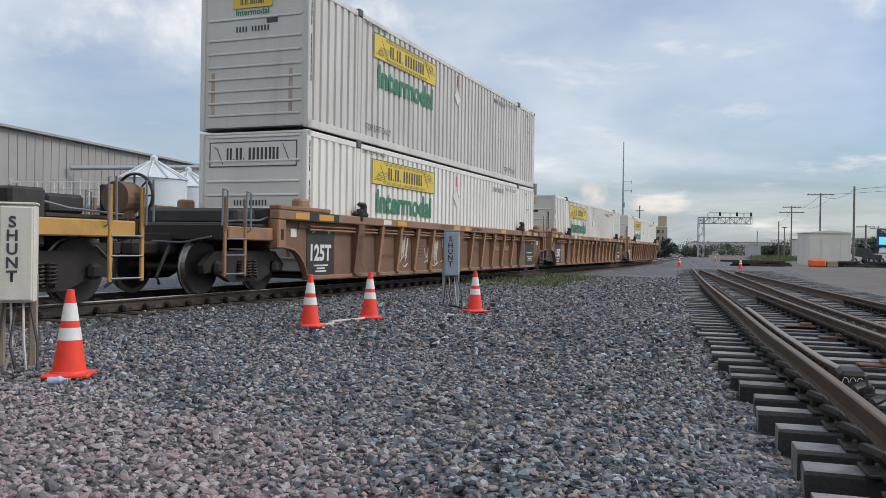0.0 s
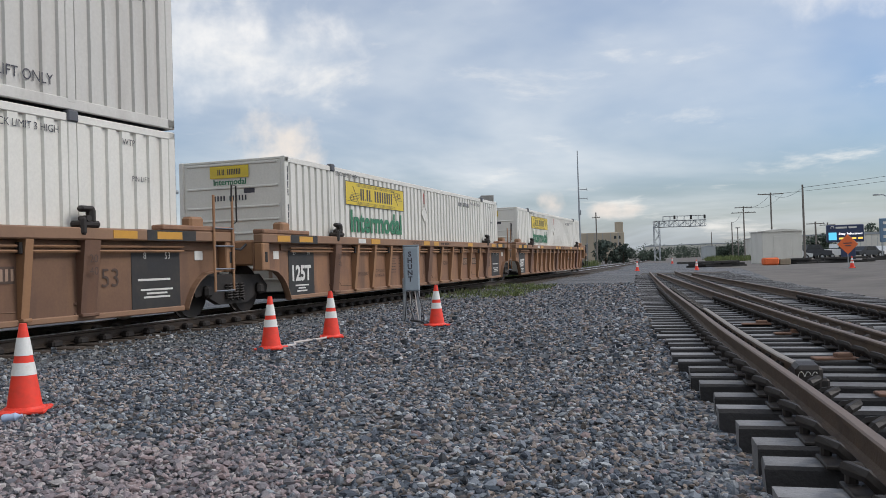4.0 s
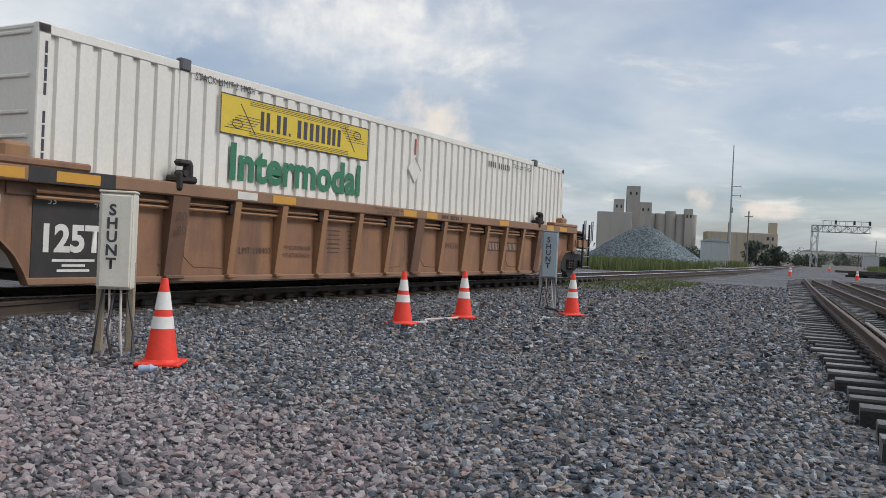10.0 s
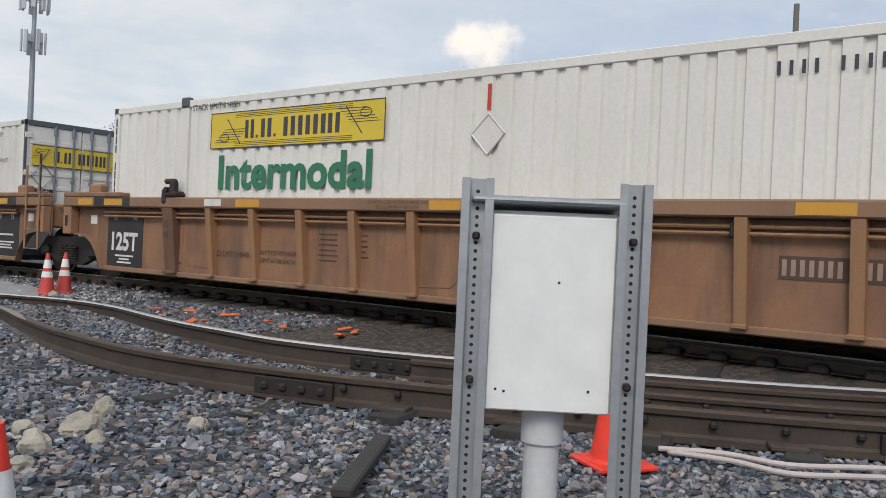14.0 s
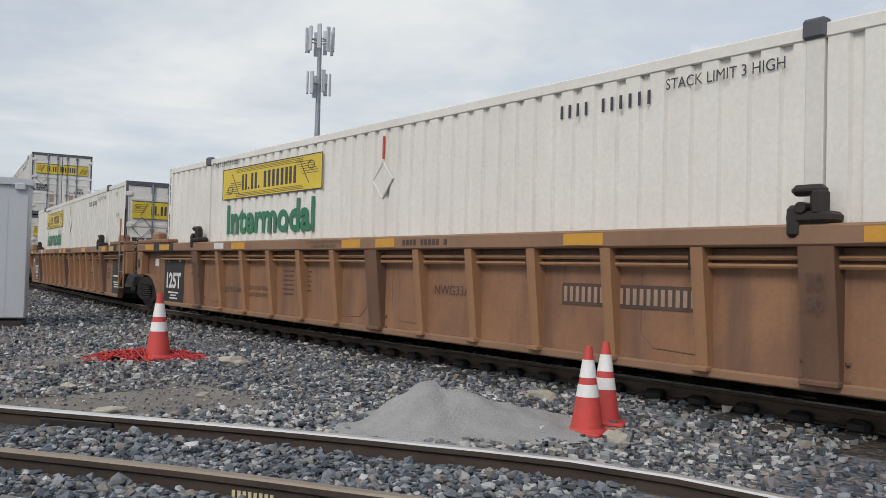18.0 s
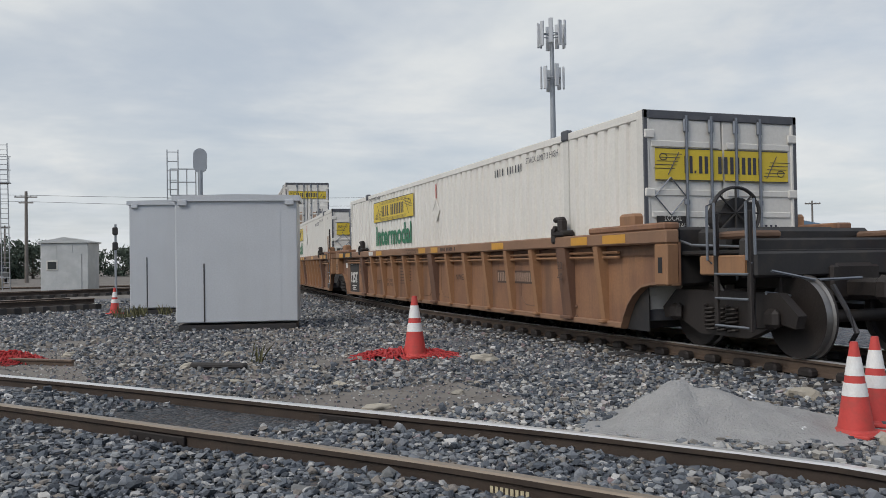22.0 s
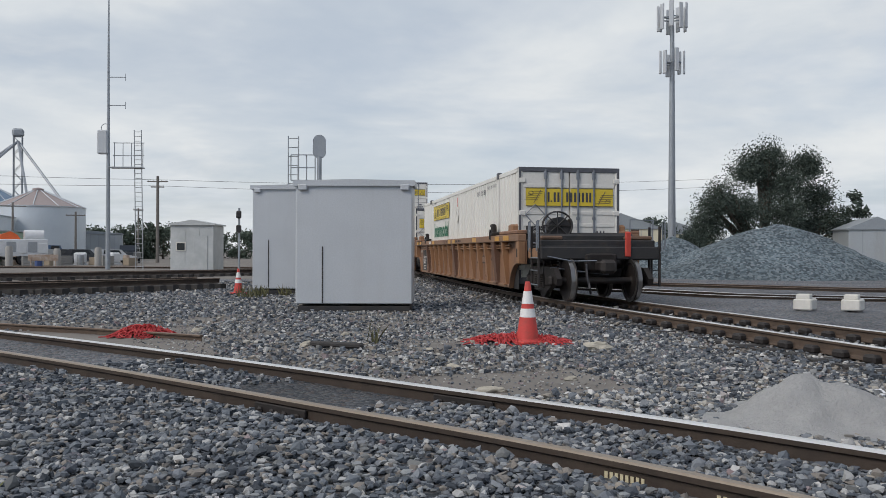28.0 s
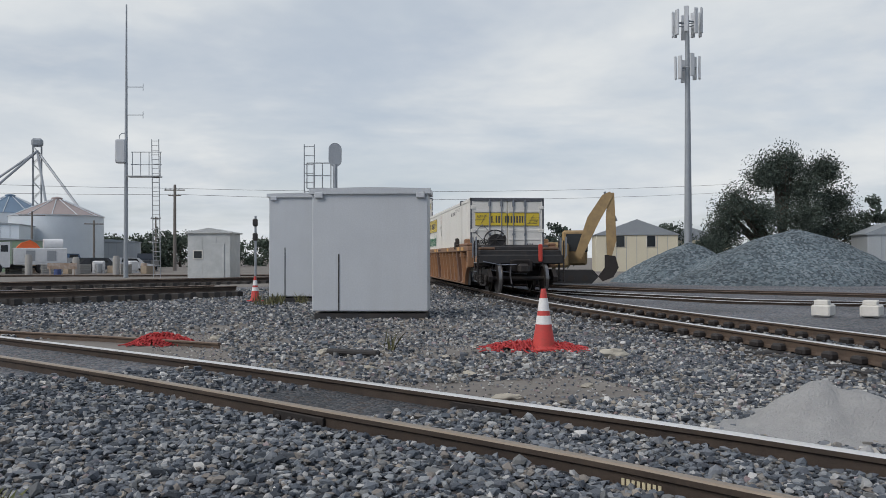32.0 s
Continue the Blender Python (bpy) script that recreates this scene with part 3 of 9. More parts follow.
class Mesh:
    """Collects vertices and faces of one part."""

    def __init__(self):
        self.v, self.f = [], []

    def add(self, verts, faces):
        n = len(self.v)
        self.v += [tuple(p) for p in verts]
        self.f += [tuple(i + n for i in q) for q in faces]
        return self

    def box(self, c, s, bevel=0.0, m=None):
        """A box about c with sizes s; bevel cuts its edges."""
        hx, hy, hz = s[0] / 2, s[1] / 2, s[2] / 2
        b = min(bevel, hx * 0.9, hy * 0.9, hz * 0.9)
        if b <= 0:
            vs = [(x, y, z) for x in (-hx, hx) for y in (-hy, hy) for z in (-hz, hz)]
            fs = [(0, 1, 3, 2), (4, 6, 7, 5), (0, 4, 5, 1), (2, 3, 7, 6), (0, 2, 6, 4), (1, 5, 7, 3)]
        else:
            vs, fs, ids = [], [], {}
            for sx in (-1, 1):
                for sy in (-1, 1):
                    for sz in (-1, 1):
                        for ax in range(3):
                            p = [sx * (hx - b), sy * (hy - b), sz * (hz - b)]
                            p[ax] = (sx * hx, sy * hy, sz * hz)[ax]
                            ids[sx, sy, sz, ax] = len(vs)
                            vs.append(tuple(p))
            for ax in range(3):
                o = [a for a in range(3) if a != ax]
                for s_ in (-1, 1):
                    ring = []
                    for u, w in ((-1, -1), (1, -1), (1, 1), (-1, 1)):
                        k = [0, 0, 0]
                        k[ax], k[o[0]], k[o[1]] = s_, u, w
                        ring.append(ids[k[0], k[1], k[2], ax])
                    fs.append(tuple(ring))
                # edges along ax
                for u in (-1, 1):
                    for w in (-1, 1):
                        q = []
                        for s_ in (-1, 1):
                            k = [0, 0, 0]
                            k[ax], k[o[0]], k[o[1]] = s_, u, w
                            q.append((ids[k[0], k[1], k[2], o[0]], ids[k[0], k[1], k[2], o[1]]))
                        fs.append((q[0][0], q[0][1], q[1][1], q[1][0]))
            for sx in (-1, 1):
                for sy in (-1, 1):
                    for sz in (-1, 1):
                        fs.append(tuple(ids[sx, sy, sz, a] for a in range(3)))
        m = m or Matrix()
        vs = [tuple(m @ Vector(p) + Vector(c)) for p in vs]
        return self.add(vs, fs)

    def tube(self, pts, r, n=8, caps=True, r1=None):
        """A round bar along points; r1: the radius at its end."""
        pts = [Vector(p) for p in pts]
        rings = []
        for i, p in enumerate(pts):
            t = (pts[min(i + 1, len(pts) - 1)] - pts[max(i - 1, 0)]).normalized()
            a = Vector((0, 0, 1)) if abs(t.z) < 0.9 else Vector((1, 0, 0))
            u = t.cross(a).normalized()
            w = t.cross(u)
            k = i / max(len(pts) - 1, 1)
            rr = r if r1 is None else r + (r1 - r) * k
            rings.append([p + rr * (math.cos(2 * math.pi * j / n) * u + math.sin(2 * math.pi * j / n) * w) for j in range(n)])
        vs = [q for ring in rings for q in ring]
        fs = [(i * n + j, i * n + (j + 1) % n, (i + 1) * n + (j + 1) % n, (i + 1) * n + j) for i in range(len(pts) - 1) for j in range(n)]
        if caps:
            fs += [tuple(range(n))[::-1], tuple((len(pts) - 1) * n + j for j in range(n))]
        return self.add(vs, fs)

    def lathe(self, profile, n=24, c=(0, 0, 0), caps=True):
        """Turns (radius, height) pairs about the upright axis through c."""
        vs = [(c[0] + r * math.cos(2 * math.pi * j / n), c[1] + r * math.sin(2 * math.pi * j / n), c[2] + z) for r, z in profile for j in range(n)]
        fs = [(i * n + j, i * n + (j + 1) % n, (i + 1) * n + (j + 1) % n, (i + 1) * n + j) for i in range(len(profile) - 1) for j in range(n)]
        if caps:
            fs += [tuple(range(n))[::-1], tuple((len(profile) - 1) * n + j for j in range(n))]
        return self.add(vs, fs)

    def prism(self, outline, axis, a, b):
        """An outline of 2D points, drawn out along an axis (0, 1, 2) from a to b."""
        def put(p, h):
            q = [0, 0, 0]
            o = [k for k in range(3) if k != axis]
            q[axis], q[o[0]], q[o[1]] = h, p[0], p[1]
            return tuple(q)
        n = len(outline)
        vs = [put(p, a) for p in outline] + [put(p, b) for p in outline]
        fs = [(i, (i + 1) % n, n + (i + 1) % n, n + i) for i in range(n)] + [tuple(range(n))[::-1], tuple(range(n, 2 * n))]
        return self.add(vs, fs)

    def mesh(self, name, mat, smooth=False):
        me = bpy.data.meshes.new(name)
        me.from_pydata(self.v, [], self.f)
        bm = bmesh.new()
        bm.from_mesh(me)
        bmesh.ops.recalc_face_normals(bm, faces=bm.faces)
        bm.to_mesh(me)
        bm.free()
        me.materials.append(mat)
        if smooth:
            me.polygons.foreach_set("use_smooth", [True] * len(me.polygons))
            me.set_sharp_from_angle(angle=radians(35))
        return me


def part(name, me, parent, label="", m=None):
    """Links a mesh as one part under a thing or a part."""
    ob = new(name, me)
    ob.parent = parent
    if m is not None:
        ob.matrix_local = m
    return tagged(ob, label) if label else ob


def thing(name, label, category, m=None, group="", kind=""):
    ob = new(name)
    if m is not None:
        ob.matrix_basis = m
    return tagged(ob, label, category, group, kind)


def solo(name, me, label, category, m=None, group="", kind=""):
    ob = new(name, me)
    if m is not None:
        ob.matrix_basis = m
    return tagged(ob, label, category, group, kind)


FONT_CACHE = {}


def text_mesh(body, size, mat, align="CENTER", squeeze=1.0, bold=0.0):
    """Letters as a flat mesh in the XZ plane (reads from -Y), centred on the origin."""
    key = (body, size, mat.name, align, squeeze, bold)
    if key in FONT_CACHE:
        return FONT_CACHE[key]
    cu = bpy.data.curves.new("lettering", "FONT")
    cu.body, cu.size, cu.align_x, cu.align_y = body, size, align, "CENTER"
    cu.offset, cu.resolution_u = bold, 3
    tmp = bpy.data.objects.new("lettering", cu)
    scene.collection.objects.link(tmp)
    me = bpy.data.meshes.new_from_object(tmp.evaluated_get(bpy.context.evaluated_depsgraph_get()))
    bpy.data.objects.remove(tmp)
    bpy.data.curves.remove(cu)
    me.transform(Matrix.Rotation(radians(90), 4, "X") @ Matrix.Diagonal((squeeze, 1, 1, 1)))
    me.materials.clear()
    me.materials.append(mat)
    FONT_CACHE[key] = me
    return me


def sized_text(body, w, h, mat, bold=0.0):
    """Letters as text_mesh gives them, brought to a width and height."""
    key = (body, w, h, mat.name, bold)
    if key not in FONT_CACHE:
        me = text_mesh(body, 0.8, mat, bold=bold).copy()
        co = np.array([v.co[:] for v in me.vertices])
        a, b = co.min(axis=0), co.max(axis=0)
        me.transform(Matrix.Diagonal((w / (b[0] - a[0]), 1, h / (b[2] - a[2]), 1)) @ Matrix.Translation((-(a[0] + b[0]) / 2, 0, -(a[2] + b[2]) / 2)))
        FONT_CACHE[key] = me
    return FONT_CACHE[key]


SIDE = Matrix.Rotation(radians(90), 4, "Z")       # turns lettering to read from +X
REAR = Matrix.Rotation(radians(180), 4, "Z")      # turns lettering to read from +Y


def smooth_curve(xs, ys):
    """A smooth function through knots (Catmull-Rom slopes, cubic pieces)."""
    xs, ys = np.array(xs, float), np.array(ys, float)
    sl = np.gradient(ys, xs)

    def f(x):
        i = int(np.clip(np.searchsorted(xs, x) - 1, 0, len(xs) - 2))
        h = xs[i + 1] - xs[i]
        u = (x - xs[i]) / h
        if u < 0 or u > 1:
            e = i if u < 0 else i + 1
            return float(ys[e] + sl[e] * (x - xs[e]))
        return float((2 * u**3 - 3 * u**2 + 1) * ys[i] + (u**3 - 2 * u**2 + u) * h * sl[i] + (3 * u**2 - 2 * u**3) * ys[i + 1] + (u**3 - u**2) * h * sl[i + 1])
    return f


# ---- plan of the tracks (north is +Y) ----
RAIL_Z = 0.26                      # top of the main track's rails
main_x = smooth_curve([-160, -130, -69, -48, -35, -27, -22.4, -18, -13, -8, -3, 2, 7, 12, 17, 24, 30, 40, 60, 100, 160, 320],
                      [-42.6, -36.0, -22.6, -17.7, -15.05, -13.6, -13.1, -12.7, -12.25, -11.75, -11.0, -10.1, -9.68, -9.46, -9.21, -8.87, -8.64, -8.29, -7.6, -7.2, -8.08, -11.07])
MAIN_Y = np.arange(-160, 321, 0.5)
MAIN_P = np.array([(main_x(y), y) for y in MAIN_Y])
MAIN_S = np.concatenate([[0], np.cumsum(np.linalg.norm(np.diff(MAIN_P, axis=0), axis=1))])
MAIN_S -= np.interp(0, MAIN_Y, MAIN_S)


def main_at(s):
    """The place on the main track at s metres along it, north of y = 0."""
    return np.array([np.interp(s, MAIN_S, MAIN_P[:, 0]), np.interp(s, MAIN_S, MAIN_P[:, 1])])


# the siding: its two rails run off the main track and swing away to the south-east
side_near = smooth_curve([-34, -24, -20, -17.9, -16, -14.9, -13.9, -12.3, -11, -9.7, -8.2, -6.6, -5, -3.5, -2, 0.3, 1.4, 3, 4.7, 6.5, 8.3],
                         [6.6, 0.7, -1.97, -3.32, -4.46, -5.1, -5.7, -6.55, -7.06, -6.85, -6.2, -5.55, -5.15, -5.2, -5.5, -6.2, -6.72, -7.3, -7.95, -8.45, -8.78])
PANEL_ENDS = smooth_curve([0.5, 4.8, 6.5, 9, 14, 22, 52], [0.45, 0.36, 0.2, -0.08, -0.55, -1.2, -3.0])
GAUGE = 1.435
MAIN_GAUGE = 1.51


def offset_line(pts, d):
    """Moves a line of (x, y) points sideways by d, to the right of its way."""
    p = np.array(pts)
    t = np.gradient(p, axis=0)
    t /= np.linalg.norm(t, axis=1)[:, None]
    return p + d * np.stack([t[:, 1], -t[:, 0]], axis=1)


RAIL_PROFILE = [(-0.07, 0.0), (-0.07, 0.012), (-0.02, 0.028), (-0.009, 0.045), (-0.009, 0.125), (-0.034, 0.138), (-0.036, 0.165), (-0.026, 0.175),
                (0.026, 0.175), (0.036, 0.165), (0.034, 0.138), (0.009, 0.125), (0.009, 0.045), (0.02, 0.028), (0.07, 0.012), (0.07, 0.0)]


def rail_mesh(pts, z_top, head="rail_head", kw=1.0, kh=1.0, web="rust_rail"):
    """A rail swept along (x, y) points, its running surface bright."""
    p = np.array(pts, float)
    t = np.gradient(p, axis=0)
    t /= np.linalg.norm(t, axis=1)[:, None]
    nrm = np.stack([t[:, 1], -t[:, 0]], axis=1)
    zs = z_top if np.ndim(z_top) else np.full(len(p), z_top)
    n = len(RAIL_PROFILE)
    vs = [(p[i, 0] + kw * u * nrm[i, 0], p[i, 1] + kw * u * nrm[i, 1], zs[i] - kh * (0.175 - w)) for i in range(len(p)) for u, w in RAIL_PROFILE]
    fs, mi = [], []
    for i in range(len(p) - 1):
        for j in range(n):
            k = (j + 1) % n
            fs.append((i * n + j, i * n + k, (i + 1) * n + k, (i + 1) * n + j))
            mi.append(1 if 6 <= j <= 8 else 0)
    fs += [tuple(range(n)), tuple((len(p) - 1) * n + j for j in range(n))[::-1]]
    mi += [0, 0]
    me = bpy.data.meshes.new("rail")
    me.from_pydata(vs, [], fs)
    me.materials.append(M[web]), me.materials.append(M[head])
    me.polygons.foreach_set("material_index", mi)
    me.update()
    return me


def tie_mesh(length, mat, w=0.23, h=0.18, seed=0):
    """A worn timber, its top edges split and rounded."""
    rnd = random.Random(seed)
    m = Mesh()
    n = 5
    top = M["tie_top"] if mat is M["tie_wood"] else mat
    ring = [(-w / 2, -h), (-w / 2, -0.02), (-w / 2 + 0.02, 0), (w / 2 - 0.02, 0), (w / 2, -0.02), (w / 2, -h)]
    for i in range(n):
        x = -length / 2 + length * i / (n - 1)
        for a, b in ring:
            m.v.append((x + rnd.uniform(-0.008, 0.008), a + rnd.uniform(-0.008, 0.008), b + rnd.uniform(-0.006, 0.004)))
    k = len(ring)
    for i in range(n - 1):
        for j in range(k - 1):
            m.f.append((i * k + j, i * k + j + 1, (i + 1) * k + j + 1, (i + 1) * k + j))
    m.f += [tuple(range(k)), tuple((n - 1) * k + j for j in range(k))[::-1]]
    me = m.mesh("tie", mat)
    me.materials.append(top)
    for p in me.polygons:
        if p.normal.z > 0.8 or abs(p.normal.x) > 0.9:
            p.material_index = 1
    return me


# ---- ground ----
def step(u):
    """A soft step from 0 to 1 about u = 0."""
    return 1 / (1 + math.exp(-max(-30.0, min(30.0, u))))


def ground_z(x, y):
    """Height of the ballast: low beside the panel track, slightly raised under the main rails."""
    k = step((x + 0.15) / 0.22)            # 0 on the footway, 1 at the panel track
    far = step((45 - y) / 4) * step((y + 1) / 0.8)
    z = -0.17 * k * far * (1 if x < 6 else max(0, 1 - (x - 6) / 4))
    d = x - main_x(y)
    z += 0.055 * math.exp(-min(60.0, (d / 2.1) ** 4))
    if -8.5 < y < 9:
        z += 0.03 * step((y + 8.5) / 0.8) * math.exp(-min(60.0, ((x - side_near(y) + 0.9) / 1.1) ** 4))
    z += 0.02 * noise.noise(Vector((x * 0.35, y * 0.35, 0))) + 0.012 * noise.noise(Vector((x * 1.3, y * 1.3, 5)))
    return z


def build_ground():
    # one sheet: fine near the camera's two standpoints, coarse out to the horizon
    def axis(lo, hi, c0, c1, fine):
        a = list(np.arange(c0, c1 + 1e-6, fine))
        step, p = fine, c1
        while p < hi:
            step *= 1.35; p += step; a.append(min(p, hi))
        step, p = fine, c0
        while p > lo:
            step *= 1.35; p -= step; a.insert(0, max(p, lo))
        return a
    xs, ys = axis(-2600, 2600, -18, 6, 0.4), axis(-2600, 2600, -34, 26, 0.4)
    vs = [(x, y, ground_z(x, y)) for x in xs for y in ys]
    ny = len(ys)
    fs = [(i * ny + j, (i + 1) * ny + j, (i + 1) * ny + j + 1, i * ny + j + 1) for i in range(len(xs) - 1) for j in range(ny - 1)]
    me = bpy.data.meshes.new("ground")
    me.from_pydata(vs, [], fs)
    mi = []
    for q in fs:
        x = sum(vs[k][0] for k in q) / 4; y = sum(vs[k][1] for k in q) / 4
        w = noise.noise(Vector((x * 0.25, y * 0.25, 9)))
        dirt = (y > 20 + 8 * w and x > 3.5 + 2 * w) or y > 120 or y < -52 or x > 40 or x < -60
        dirt = dirt or (x > 4.2 + w and y > 12)
        # dark main line bed, and painted shadow in the gaps of the switch panel
        greasy_shade = (-7 < y < 10 and main_x(y) - 0.6 < x < side_near(y) - 0.05) or (-70 < y < 90 and abs(x - main_x(y)) < 1.75) or (0.5 < y < 52 and PANEL_ENDS(y) + 0.15 < x < PANEL_ENDS(y) + 5.3)
        dirt = dirt or (-27 < y < -15.5 and -14 < x < side_near(y) - 1.9 and x > main_x(y) + 1.9 and w > -0.15)
        xw, yw = x + 1.5 * w, y + 2.0 * noise.noise(Vector((x * 0.3, y * 0.3, 4)))
        # under dense loose stones the ground colour carries the shade of their gaps
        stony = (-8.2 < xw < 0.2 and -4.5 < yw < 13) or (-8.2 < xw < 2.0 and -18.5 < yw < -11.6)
        mi.append(4 if dirt and y > 8 else 1 if dirt else 2 if greasy_shade else 3 if stony else 0)
    me.materials.append(M["ballast"]), me.materials.append(M["dirt"]), me.materials.append(M["greasy_shade_ballast"]), me.materials.append(M["shaded_bed"]), me.materials.append(M["yard_dirt"])
    me.polygons.foreach_set("material_index", mi)
    me.polygons.foreach_set("use_smooth", [True] * len(me.polygons))
    me.update()
    solo("ground", me, "grey crushed-stone ballast and packed dirt rail yard ground", "ground", kind="structure")


build_ground()


def stone_shapes(k, seed, near):
    """Crushed stones: jittered icosahedra (near the path) or cubes (further off), cut back by a few planes."""
    rnd = np.random.RandomState(seed)
    if near:
        bm = bmesh.new()
        bmesh.ops.create_icosphere(bm, subdivisions=1, radius=1)
        base = np.array([v.co[:] for v in bm.verts])
        faces = np.array([[v.index for v in f.verts] for f in bm.faces])
        bm.free()
    else:
        base = np.array([(x, y, z) for x in (-1, 1) for y in (-1, 1) for z in (-1, 1)]) * 0.66
        quads = [(0, 1, 3, 2), (4, 6, 7, 5), (0, 4, 5, 1), (2, 3, 7, 6), (0, 2, 6, 4), (1, 5, 7, 3)]
        faces = np.array([t for a, b, c, d in quads for t in ((a, b, c), (a, c, d))])
    out = []
    for _ in range(k):
        p = base * (1 + rnd.uniform(-0.28, 0.28, (len(base), 1)))
        for _ in range(6 if near else 3):
            n = rnd.normal(size=3); n /= np.linalg.norm(n)
            p = p - np.clip(p @ n - rnd.uniform(0.35, 0.66), 0, None)[:, None] * n
        p *= np.array([1.0, rnd.uniform(0.65, 0.92), rnd.uniform(0.5, 0.8)])
        out.append(p)
    return out, faces


def scatter_stones(name, spots, sizes, mat, label, seed, near=True):
    """Loose crushed stones as one mesh, each a turned and scaled copy of a few shapes."""
    rnd = np.random.RandomState(seed)
    shapes, faces = stone_shapes(10, seed, near)
    nv, nf = len(shapes[0]), len(faces)
    n = len(spots)
    V = np.zeros((n, nv, 3), np.float32)
    yaw, tl = rnd.uniform(0, 2 * np.pi, n), rnd.uniform(-0.5, 0.5, (n, 2))
    pick = rnd.randint(0, len(shapes), n)
    for k, sh in enumerate(shapes):
        i = np.where(pick == k)[0]
        p = sh[None] * sizes[i, None, None]
        c, s = np.cos(tl[i, 0])[:, None], np.sin(tl[i, 0])[:, None]
        y2, z2 = p[..., 1] * c - p[..., 2] * s, p[..., 1] * s + p[..., 2] * c
        c, s = np.cos(yaw[i])[:, None], np.sin(yaw[i])[:, None]
        V[i] = np.stack([p[..., 0] * c - y2 * s, p[..., 0] * s + y2 * c, z2], axis=-1) + spots[i][:, None, :]
    Fc = (faces[None] + (np.arange(n) * nv)[:, None, None]).reshape(-1, 3)
    me = bpy.data.meshes.new(name)
    me.vertices.add(n * nv)
    me.vertices.foreach_set("co", V.reshape(-1))
    me.loops.add(len(Fc) * 3)
    me.loops.foreach_set("vertex_index", Fc.reshape(-1).astype(np.int32))
    me.polygons.add(len(Fc))
    me.polygons.foreach_set("loop_start", np.arange(0, len(Fc) * 3, 3, dtype=np.int32))
    me.polygons.foreach_set("use_smooth", np.zeros(len(Fc), dtype=bool))
    me.update(calc_edges=True)
    me.materials.append(mat)
    solo(name, me, label, "gravel", kind="stuff")


# ---- tracks ----
def main_track():
    tr = thing("railroad_track", "main line track with brown rails on buried timber ties", "railroad track", kind="structure")
    ys = np.concatenate([np.arange(-160, -50, 4.0), np.arange(-50, 40, 0.8), np.arange(40, 320, 5.0)])
    line = [(main_x(y), y) for y in ys]
    for d in (-MAIN_GAUGE / 2, MAIN_GAUGE / 2):
        ln = offset_line(line, d)
        a, b = ys < -8, ys >= -9
        part("rail", rail_mesh(ln[a], RAIL_Z), tr, "brown rail with a bright running edge")
        part("rail", rail_mesh(ln[b], RAIL_Z, web="rail_dark"), tr, "dark greasy rail with a bright running edge")
    shapes = [tie_mesh(2.6, M["tie_brown"], seed=k) for k in range(3)]
    dark = [tie_mesh(2.7, M["tie_black"], seed=k + 5) for k in range(3)]
    clip = Mesh().box((0.12, 0, 0), (0.14, 0.2, 0.11), 0.03).box((-0.12, 0, 0), (0.14, 0.2, 0.11), 0.03).mesh("rail_clip", M["truck_iron"])
    s, k = -58.0, 0
    while s < 58:
        p, q = main_at(s), main_at(s + 0.1)
        a = math.atan2(q[1] - p[1], q[0] - p[0]) - math.pi / 2
        part("tie", (dark if p[1] < -9 else shapes)[k % 3], tr, m=Matrix.Translation((p[0], p[1], RAIL_Z - 0.178)) @ Matrix.Rotation(a, 4, "Z"))
        if -50 < s < 30:
            for d in (-MAIN_GAUGE / 2, MAIN_GAUGE / 2):
                part("rail_clip", clip, tr, m=Matrix.Translation((p[0], p[1], RAIL_Z - 0.135)) @ Matrix.Rotation(a, 4, "Z") @ Matrix.Translation((d, 0, 0)))
        s += 0.52; k += 1


def joint_bar(parent, p, a, z_top):
    """A bolted plate on a rail's web."""
    for sgn in (-1, 1):
        m = Mesh().box((0, 0, 0), (0.66, 0.03, 0.13), 0.008)
        for k in range(4):
            m.box((-0.24 + 0.16 * k, sgn * 0.025, 0), (0.06, 0.035, 0.06), 0.015)
        part("joint_bar", m.mesh("joint_bar", M["truck_iron"]), parent, "bolted steel joint bar",
             Matrix.Translation((p[0], p[1], z_top - 0.125)) @ Matrix.Rotation(a, 4, "Z") @ Matrix.Translation((0, sgn * 0.03, 0)))


